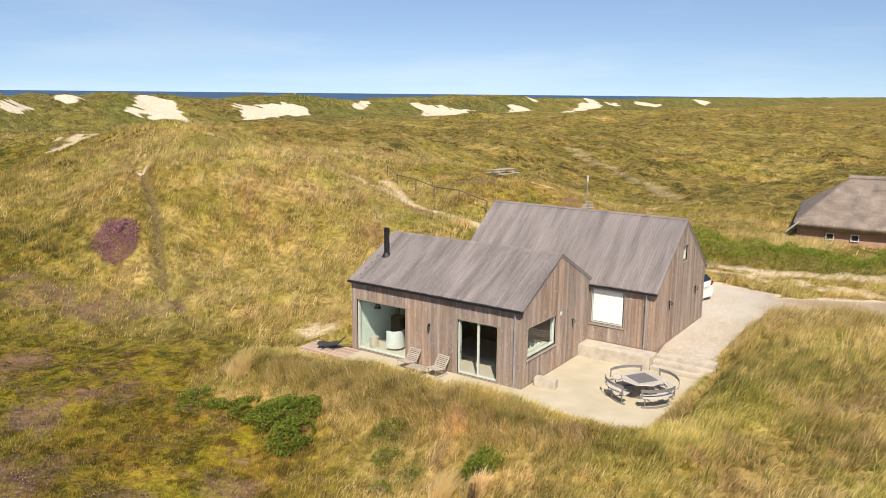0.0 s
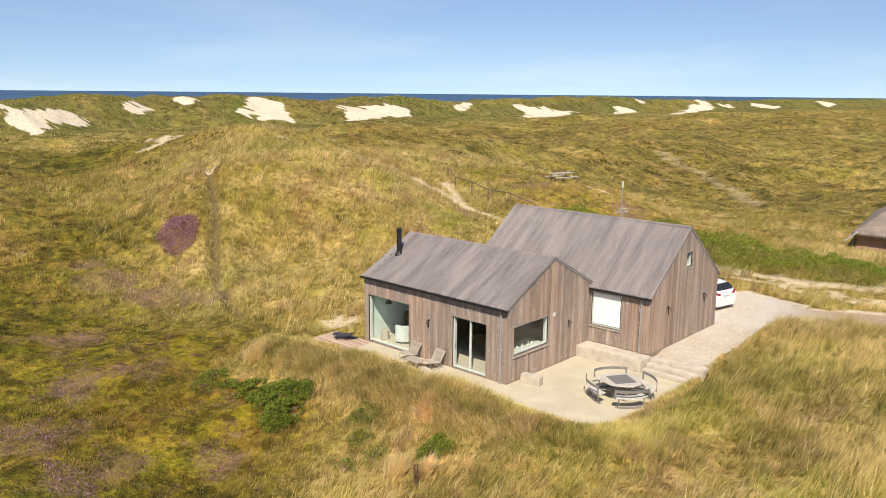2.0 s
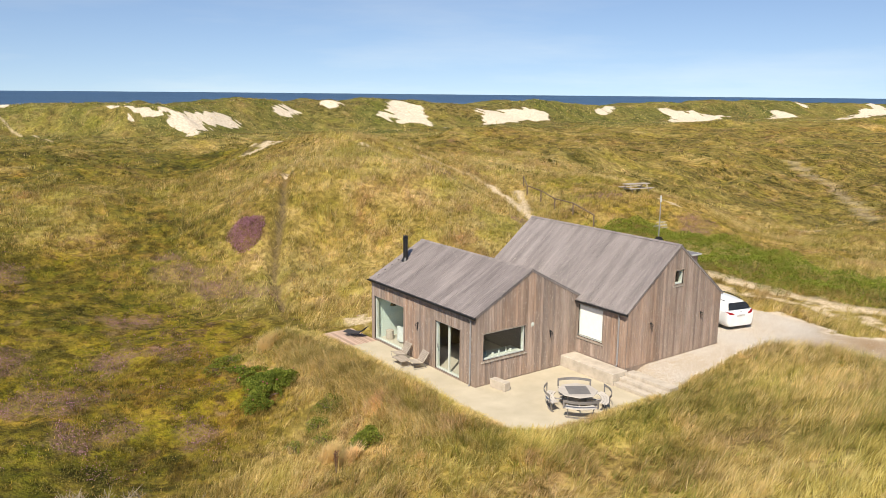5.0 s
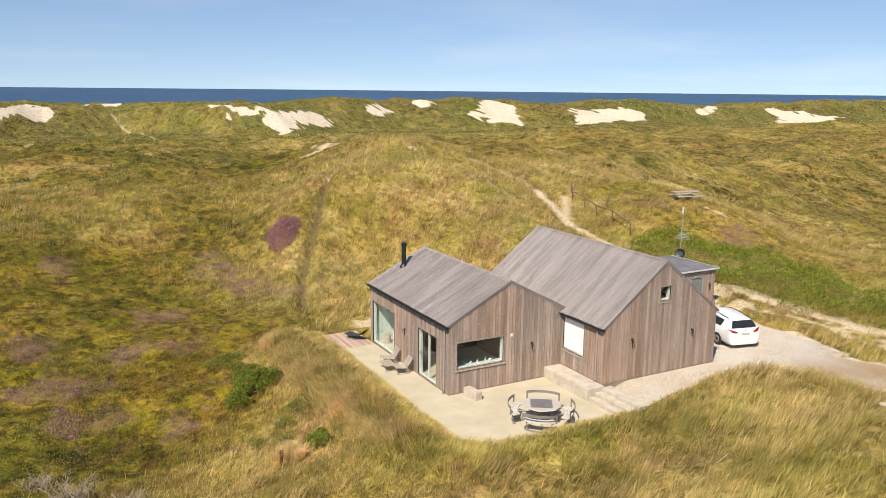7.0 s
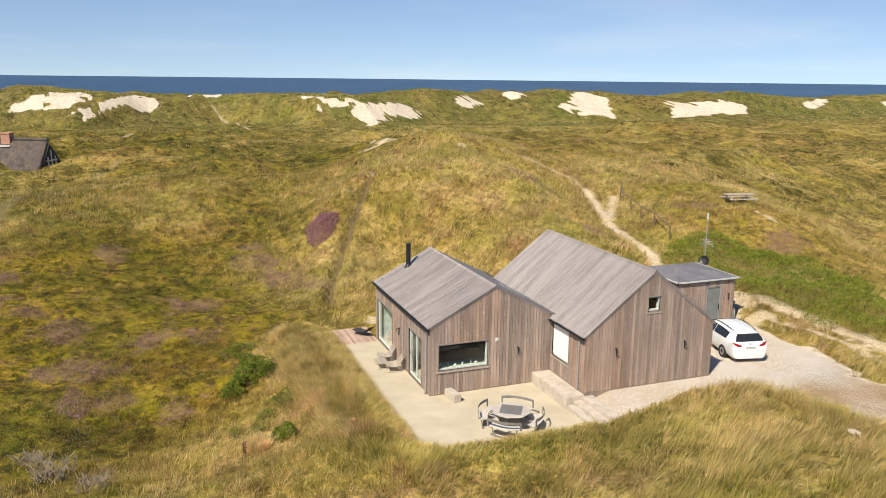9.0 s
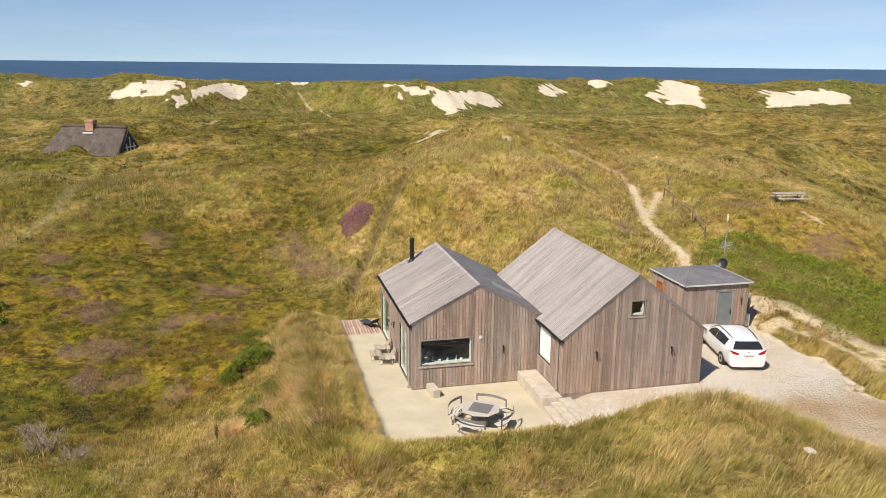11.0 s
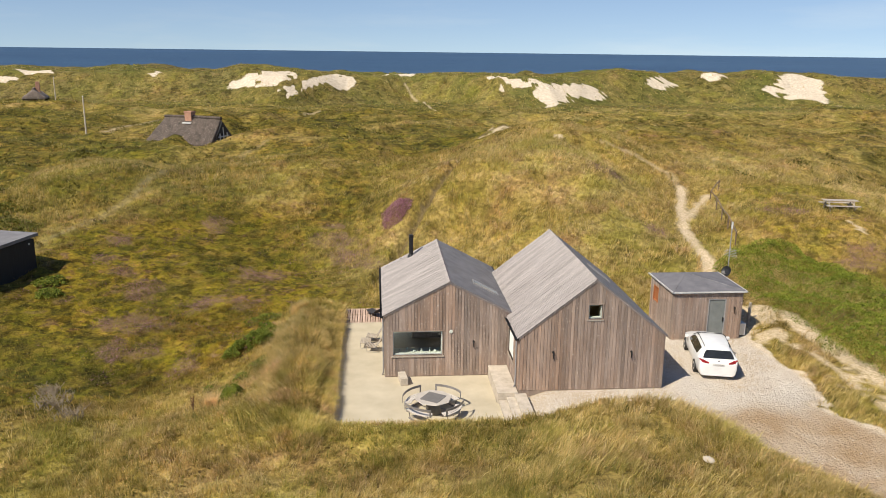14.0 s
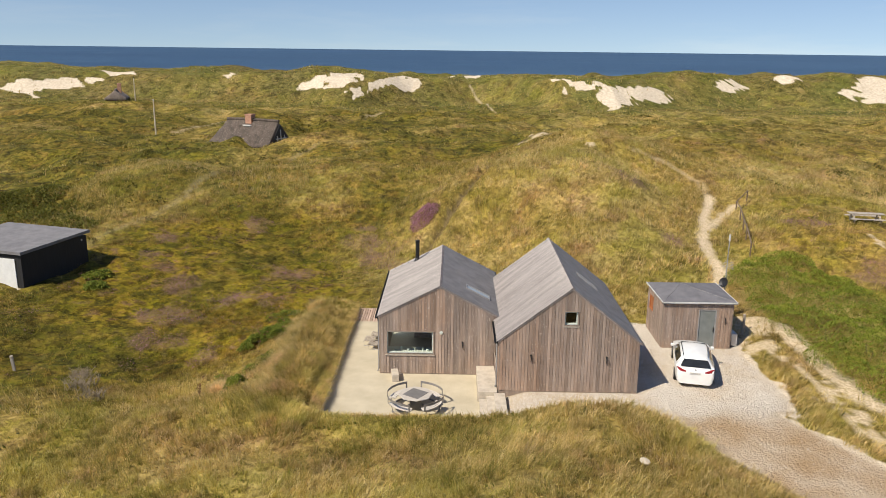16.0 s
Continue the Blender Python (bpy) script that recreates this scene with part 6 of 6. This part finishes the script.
for x, y, z, h in ((-83.9, -42.2, 2.2, 5.9), (-150, -71.4, 5.0, 5.0)):
    fp = thing("flagpole", "bare pale wooden flagpole without a flag", "flagpole", "flagpoles", at=pose(x, y, float(height(x, y)) - 0.1))
    part("pole", Geo().tube([(0, 0, 0), (0, 0, h)], [0.13, 0.09], 8), PALE_POLE, fp)
    part("finial", Geo().lathe([(0.03, h), (0.12, h + 0.1), (0.03, h + 0.2)], 8), EDGE, fp)


# ---- grass ----
def blade_material():
    m, t, p = nodes_of("marram_blades")
    f = grass_tones(t)
    geo = t.nodes.new("ShaderNodeNewGeometry")
    rnd = geo.outputs["Random Per Island"]
    f = math_node(t, "ADD", math_node(t, "MULTIPLY", f, 0.75), math_node(t, "MULTIPLY", rnd, 0.32))
    f = math_node(t, "ADD", f, math_node(t, "MULTIPLY", attribute(t, "tone"), 0.085))
    tall = ramp(t, f, (0.27, (0.19, 0.215, 0.035)), (0.36, (0.34, 0.30, 0.06)), (0.44, (0.50, 0.40, 0.115)), (0.55, (0.69, 0.545, 0.22)), (0.68, (0.84, 0.69, 0.37)))
    low = ramp(t, f, (0.36, (0.125, 0.098, 0.007)), (0.5, (0.33, 0.23, 0.014)), (0.68, (0.54, 0.36, 0.08)))
    col = mix(t, attribute(t, "low"), tall, low)
    col = mix(t, math_node(t, "MULTIPLY", attribute(t, "tip"), 0.4), col, (0.72, 0.57, 0.26))
    col = plant_patches(t, col, attribute(t, "low"))
    link(t, col, p.inputs["Base Color"])
    p.inputs["Roughness"].default_value, p.inputs["Specular IOR Level"].default_value = 0.6, 0.25
    tr = t.nodes.new("ShaderNodeBsdfTranslucent")
    link(t, col, tr.inputs[0])
    mx = t.nodes.new("ShaderNodeMixShader")
    mx.inputs[0].default_value = 0.4
    link(t, p.outputs[0], mx.inputs[1])
    link(t, tr.outputs[0], mx.inputs[2])
    link(t, mx.outputs[0], t.nodes["Material Output"].inputs["Surface"])
    return m


def clear_of_built(x, y):
    """1 where grass may root: off the terrace, the gravel, the shed and bare sand."""
    ok = (box_gap(x, y, PATIO) > 0.12) & (gravel_gap(x, y) > 0.1) & (box_gap(x, y, (-22.5, -11.5, -31.0, -23.6)) > 0)
    return ok


def blades(rng, x, y, length, width, low, lean, toward=None):
    """Bent tapering blades at the given places: five corners and three triangles each."""
    n = len(x)
    z = height(x, y) - 0.03
    turn = 0.28 + 1.3 * fbm(x / 3.2, y / 3.2, 101, 3) + rng.normal(0, 0.8, n)
    if toward is not None:
        turn = toward + rng.normal(0, 0.6, n)
    dx, dy = np.cos(turn), np.sin(turn)
    face = rng.uniform(0, 2 * np.pi, n)
    sx, sy = np.cos(face) * width / 2, np.sin(face) * width / 2
    bend = lean * rng.uniform(0.25, 1.6, n)
    mid_r, mid_z = 0.36 * bend * length, 0.56 * length * (1 - 0.16 * bend)
    tip_r, tip_z = 0.95 * bend * length, length * np.sqrt(np.clip(1 - 0.62 * np.minimum(bend, 1.2) ** 2, 0.12, 1))
    co = np.empty((n, 5, 3))
    co[:, 0] = np.stack([x - sx, y - sy, z], -1)
    co[:, 1] = np.stack([x + sx, y + sy, z], -1)
    mx, my, mz = x + dx * mid_r, y + dy * mid_r, z + mid_z
    co[:, 2] = np.stack([mx + sx * 0.8, my + sy * 0.8, mz], -1)
    co[:, 3] = np.stack([mx - sx * 0.8, my - sy * 0.8, mz], -1)
    co[:, 4] = np.stack([x + dx * tip_r, y + dy * tip_r, z + tip_z], -1)
    k = np.arange(n)[:, None] * 5
    tris = np.concatenate([k + [0, 1, 2], k + [0, 2, 3], k + [3, 2, 4]], 1).reshape(-1, 3)
    tip = np.tile([0.0, 0.0, 0.45, 0.45, 1.0], n)
    return co.reshape(-1, 3), tris, tip, np.repeat(low, 5)


BLADES = blade_material()


def marram_green(x, y):
    """Fresher blue-green marram on the bank by the drive and along the terrace."""
    g = 0.7 * np.exp(-(((x - 9.0) / 3.2) ** 2 + ((y - 4) / 6) ** 2)) + 0.9 * smoothstep(2, 7, x) * smoothstep(10, 4, y) + 0.3 * np.exp(-((line_gap(x, y, BERM) / 1.3) ** 2)) + 1.1 * moss_at(x, y)
    return np.clip(g, 0, 1) * (0.15 + smoothstep(-0.25, 0.35, fbm(x / 2.2, y / 2.2, 105, 3)))


def grass_field(name, label, seed, area, tufts, per, spread, tall, short, width, outside=None, fade=None, lean_most=0.66, toward=None):
    rng = np.random.default_rng(seed)
    x, y = rng.uniform(area[0], area[1], tufts), rng.uniform(area[2], area[3], tufts)
    low = heath_zone(x, y)
    chance = 0.25 + 0.95 * smoothstep(-0.45, 0.4, fbm(x / 1.6, y / 1.6, 111, 3))
    chance = chance * (1 - 0.93 * sand_at(x, y)) * (1 - np.clip(1.7 * path_at(x, y), 0, 0.97)) * (1 - 0.55 * heather_at(x, y)) * (1 - 0.25 * low)
    chance = chance * (1 - 0.6 * np.exp(-(((x - 4) / 7) ** 2 + ((y - 20.6 - 0.12 * x) / 1.5) ** 2)))
    chance = chance * smoothstep(0.22, 0.55, line_gap(x, y, GROOVE) + 0.25 * fbm(x, y, 7, 2))
    keep = (rng.uniform(0, 1, tufts) < chance) & clear_of_built(x, y)
    if outside:
        keep &= box_gap(x, y, outside) > 0
    if fade:
        keep &= rng.uniform(0, 1, tufts) < fade(x, y)
    x, y, low = x[keep], y[keep], low[keep]
    size = (1 - 0.3 * smoothstep(-4.0, -8.0, x) * (np.abs(y + 3.6) < 2.0)) * rng.uniform(0.75, 1.15, len(x)) * (0.8 + 0.35 * fbm(x / 4, y / 4, 121, 2))
    x, y, low, size = (np.repeat(a, per) for a in (x, y, low, size))
    tone = np.repeat(rng.normal(0 if width < 0.05 else -1.2, 1, len(x) // per), per) - 1.9 * marram_green(x, y)
    n = len(x)
    r, a = spread * np.sqrt(rng.uniform(0, 1, n)), rng.uniform(0, 2 * np.pi, n)
    x, y = x + r * np.cos(a), y + r * np.sin(a)
    keep = (box_gap(x, y, PATIO) > 0.08)
    x, y, low, size, tone = x[keep], y[keep], low[keep], size[keep], tone[keep]
    n = len(x)
    length = size * (tall + (short - tall) * low) * rng.uniform(0.45, 1.1, n) * (0.55 + 0.45 * smoothstep(0.2, 1.6, box_gap(x, y, PATIO)))
    w = width * rng.uniform(0.7, 1.3, n)
    lean = lean_most - 0.3 * low
    stalk = rng.uniform(0, 1, n) < (0.03 if width < 0.05 else 0.0) * (1 - low)
    length, w, tone = np.where(stalk, length * 1.3, length), np.where(stalk, w * 0.8, w), np.where(stalk, tone + 1.6, tone)
    co, tris, tip, lows = blades(rng, x, y, length, w, low, lean, toward(x, y) if toward else None)
    me = mesh_from_arrays(name, co, tris)
    me.attributes.new("tip", "FLOAT", "POINT").data.foreach_set("value", tip.astype(np.float32))
    me.attributes.new("low", "FLOAT", "POINT").data.foreach_set("value", lows.astype(np.float32))
    me.attributes.new("tone", "FLOAT", "POINT").data.foreach_set("value", np.repeat(tone, 5).astype(np.float32))
    return tagged(part(name, me, BLADES), label, "grass", kind="stuff")


grass_field("dune_grass", "wind-bent straw and green dune grass round the terrace", 1, (-13, 21, -14, 25), 41000, 12, 0.16, 0.74, 0.24, 0.016, lean_most=0.74)
grass_field("hill_grass", "dry golden dune grass covering the hillside", 2, (-52, 6, -34, 48), 52000, 8, 0.18, 0.72, 0.2, 0.027, outside=(-13, 21, -14, 25))
grass_field("far_grass", "rough olive grass on the distant dunes", 3, (-150, 30, -80, 130), 50000, 4, 0.32, 0.45, 0.32, 0.09, outside=(-52, 6, -34, 48))


grass_field("shore_grass", "ragged marram on the foremost dunes", 5, (-214, -150, -140, 420), 30000, 3, 0.5, 0.65, 0.5, 0.14)


def off_the_ridge(x, y):
    """Blades fall to both sides of the bank, and with the wind."""
    return np.where(y > -3.8, 0.38, -0.36) * np.pi * smoothstep(0.0, 0.7, np.abs(y + 3.8)) + 0.3 * fbm(x / 1.5, y / 1.5, 107, 2)


grass_field("bank_grass", "tall tangled green and straw marram on the terrace bank", 4, (-12, 10, -7.5, -2.3), 19000, 13, 0.17, 0.85, 0.6, 0.021,
            fade=lambda x, y: np.exp(-((np.maximum(line_gap(x, y, BERM[:4] + [(7.4, -3.0)]) - 0.45, 0) / 0.85) ** 2)) , lean_most=0.7, toward=off_the_ridge)


def scrub(name, label, seed, n, area, least, most, per, leaf):
    """Dark low clumps of creeping scrub and ling."""
    rng = np.random.default_rng(seed)
    x, y = rng.uniform(area[0], area[1], n), rng.uniform(area[2], area[3], n)
    away = np.hypot(x + 8, y - 6)
    want = smoothstep(0.0, 0.5, fbm(x / 11, y / 11, 133, 3)) * smoothstep(30, 48, away) 
    if most < 0.7:
        want = heath_zone(x, y) * smoothstep(-0.05, 0.45, fbm(x / 2.6, y / 2.6, 135, 3))
    keep = (rng.uniform(0, 1, n) < want) & clear_of_built(x, y) & (np.hypot(x + 78, y + 25) > 9) & (np.hypot(x - 11, y - 43) > 14) & (sand_at(x, y) < 0.2)
    x, y = x[keep], y[keep]
    r = rng.uniform(least, most, len(x))
    cx, cy, cr = (np.repeat(a, per) for a in (x, y, r))
    a, d = rng.uniform(0, 2 * np.pi, len(cx)), np.sqrt(rng.uniform(0, 1, len(cx)))
    px, py = cx + np.cos(a) * d * cr * 1.3, cy + np.sin(a) * d * cr
    pz = height(px, py) + 0.42 * cr * np.sqrt(1 - 0.95 * d * d) * rng.uniform(0.5, 1.1, len(cx))
    me = mesh_from_arrays(name, *leaf_cloud(rng, px, py, pz, leaf))
    return tagged(part(name, me, SCRUB), label, "scrub", kind="stuff")


SCRUB = leaf_material("dark_scrub", (0.065, 0.06, 0.010), (0.135, 0.12, 0.018), (0.23, 0.18, 0.045))
scrub("scrub", "low dark creeping scrub scattered over the dunes", 131, 5200, (-150, 12, -85, 130), 0.35, 1.1, 46, 0.13)
scrub("heath_scrub", "small dark tussocks of ling and moss on the heath", 137, 5600, (-34, 6, -32, -5), 0.16, 0.45, 40, 0.035)


# ---- heather and gravel ----
def heather_bush():
    rng = np.random.default_rng(81)
    ob = thing("heather_bush", "round purple heather in full bloom on the slope", "heather", at=pose(0, 0, 0))
    n = 7500
    a, r = rng.uniform(0, 2 * np.pi, n), np.sqrt(rng.uniform(0, 1, n))
    w = (1 + 0.3 * fbm(np.cos(a) * 1.5, np.sin(a) * 1.5, 83, 2)) * rng.uniform(0.85, 1.12, n)
    x, y = -27.0 + np.cos(a) * r * 1.35 * w, 1.2 + np.sin(a) * r * 1.2 * w
    z = height(x, y) + 0.5 * np.sqrt(np.clip(1 - r * r, 0.05, 1)) * rng.uniform(0.5, 1.05, n)
    part("blossom", mesh_from_arrays("blossom", *leaf_cloud(rng, x, y, z, 0.04)), leaf_material("heather_bloom", (0.24, 0.13, 0.11), (0.37, 0.17, 0.22), (0.50, 0.28, 0.35)), ob)


heather_bush()


def heather_tufts():
    """Low mauve and brown sprigs over the heath."""
    rng = np.random.default_rng(85)
    n = 420000
    x, y = rng.uniform(-34, 2, n), rng.uniform(-28, 36, n)
    s = np.maximum(heather_at(x, y), 0.4 * heath_zone(x, y) * smoothstep(0.2, 0.45, fbm(x / 1.3, y / 1.3, 87, 3)))
    keep = (rng.uniform(0, 1, n) < s * 0.8) & clear_of_built(x, y)
    x, y = x[keep], y[keep]
    z = height(x, y) + rng.uniform(0.02, 0.28, len(x))
    me = mesh_from_arrays("heather_sprigs", *leaf_cloud(rng, x, y, z, 0.03))
    return tagged(part("heather_sprigs", me, leaf_material("heather_mixed", (0.16, 0.095, 0.065), (0.30, 0.145, 0.17), (0.43, 0.215, 0.33))), "low mauve heather scattered over the heath", "heather", kind="stuff")


heather_tufts()


def pebbles():
    """Loose shingle over the gravel: low faceted stones."""
    rng = np.random.default_rng(91)
    n = 170000
    x, y = rng.uniform(-7, 12, n), rng.uniform(5.9, 21, n)
    g = gravel_gap(x, y)
    keep = (g < 0.1) & (rng.uniform(0, 1, n) < 1 - 0.97 * smoothstep(2.2, 5.5, x + 0.25 * (y - 17) + 0.8 * fbm(x / 1.2, y / 1.2, 93, 2))) & (box_gap(x, y, (-6.9, 2.98, 5.8, 12.4)) > 0.02) & (box_gap(x, y, (-6.5, -2.95, 14.9, 18.8)) > 0.02) & (box_gap(x, y, (3.0, 5.6, 4.0, 6.2)) > 0)
    x, y = x[keep], y[keep]
    n = len(x)
    s = rng.uniform(0.014, 0.032, n)
    a = rng.uniform(0, 2 * np.pi, n)
    z = height(x, y)
    co = np.empty((n, 5, 3))
    for k in range(4):
        b = a + k * np.pi / 2 + rng.uniform(-0.3, 0.3, n)
        co[:, k] = np.stack([x + np.cos(b) * s, y + np.sin(b) * s, z - 0.004], -1)
    co[:, 4] = np.stack([x, y, z + s * rng.uniform(0.5, 0.9, n)], -1)
    i = np.arange(n)[:, None] * 5
    tris = np.concatenate([i + [0, 1, 4], i + [1, 2, 4], i + [2, 3, 4], i + [3, 0, 4]], 1).reshape(-1, 3)
    m, t, p = nodes_of("pale_shingle")
    geo = t.nodes.new("ShaderNodeNewGeometry")
    link(t, ramp(t, geo.outputs["Random Per Island"], (0.0, (0.30, 0.25, 0.21)), (0.3, (0.46, 0.405, 0.345)), (0.75, (0.60, 0.545, 0.475)), (1.0, (0.72, 0.68, 0.60))), p.inputs["Base Color"])
    p.inputs["Roughness"].default_value = 0.85
    return tagged(part("gravel", mesh_from_arrays("gravel", co.reshape(-1, 3), tris), m), "pale pinkish shingle spread round the house", "gravel", kind="stuff")


pebbles()


def fringe():
    """Tall grass that hangs over the edge of the terrace."""
    rng = np.random.default_rng(95)
    n = 30000
    k = rng.uniform(0, 1, n) < 0.68
    x = np.where(k, rng.uniform(-10.0, 5.6, n), rng.uniform(5.56, 6.0, n))
    y = np.where(k, rng.uniform(-2.75, -2.28, n), rng.uniform(-2.4, 4.6, n))
    keep = rng.uniform(0, 1, n) < 0.35 + 0.7 * smoothstep(-0.3, 0.4, fbm(x / 0.7, y / 0.7, 97, 2))
    x, y, k = x[keep], y[keep], k[keep]
    toward = np.where(k, 0.4 * np.pi, 1.05 * np.pi)
    m = len(x)
    co, tris, tip, lows = blades(rng, x, y, rng.uniform(0.2, 0.45, m), rng.uniform(0.014, 0.024, m), np.zeros(m), np.full(m, 0.95), toward)
    me = mesh_from_arrays("edge_grass", co, tris)
    for name, val in (("tip", tip), ("low", lows), ("tone", np.repeat(rng.normal(-0.2, 1, m), 5))):
        me.attributes.new(name, "FLOAT", "POINT").data.foreach_set("value", val.astype(np.float32))
    return tagged(part("edge_grass", me, BLADES), "tall grass hanging over the terrace edge", "grass", kind="stuff")


fringe()


def straw_tuft(x, y, seed, n, tall, spread, label):
    """A dense pale tuft of dead grass."""
    rng = np.random.default_rng(seed)
    a, r = rng.uniform(0, 2 * np.pi, n), spread * np.sqrt(rng.uniform(0, 1, n))
    px, py = x + r * np.cos(a), y + r * np.sin(a)
    co, tris, tip, lows = blades(rng, px, py, tall * rng.uniform(0.6, 1.1, n), np.full(n, 0.018), np.zeros(n), np.full(n, 0.5))
    me = mesh_from_arrays("straw_tuft", co, tris)
    for name, val in (("tip", tip), ("low", lows), ("tone", np.full(5 * n, 3.2))):
        me.attributes.new(name, "FLOAT", "POINT").data.foreach_set("value", val.astype(np.float32))
    tagged(part("straw_tuft", me, BLADES), label, "grass tuft", "pale straw tufts")


straw_tuft(1.7, -7.75, 201, 900, 0.75, 0.34, "pale bleached straw tuft at the foot of the bank")
straw_tuft(2.75, -7.6, 202, 800, 0.7, 0.3, "pale bleached straw tuft beside a green shrub")
straw_tuft(-9.9, -4.9, 204, 900, 0.8, 0.5, "pale straw tuft at the end of the terrace bank")


def dock(x, y, seed):
    """A withered dock: upright stalks set with red-brown seeds."""
    rng = np.random.default_rng(seed)
    z0 = float(height(x, y))
    ob = thing("dock_plant", "withered red-brown dock stalks standing in the grass", "plant", at=pose(0, 0, 0))
    g, px, py, pz = Geo(), [], [], []
    for i in range(5):
        dx, dy, h = rng.uniform(-0.12, 0.12), rng.uniform(-0.12, 0.12), rng.uniform(0.6, 0.85)
        g.tube([(x + dx * 0.3, y + dy * 0.3, z0 - 0.05), (x + dx, y + dy, z0 + h)], [0.012, 0.006], 5)
        f = rng.uniform(0.35, 1.0, 60)
        px += list(x + dx * f + rng.normal(0, 0.025, 60))
        py += list(y + dy * f + rng.normal(0, 0.025, 60))
        pz += list(z0 + h * f)
    part("stalks", g, TWIG, ob)
    seeds = part("seed_cluster", mesh_from_arrays("seed_cluster", *leaf_cloud(rng, np.array(px), np.array(py), np.array(pz), 0.022)), leaf_material("dock_seed", (0.09, 0.035, 0.018), (0.16, 0.06, 0.03), (0.24, 0.10, 0.05)), ob)
    tagged(seeds, "red-brown withered seed clusters", kind="stuff")


dock(3.1, -8.2, 211)
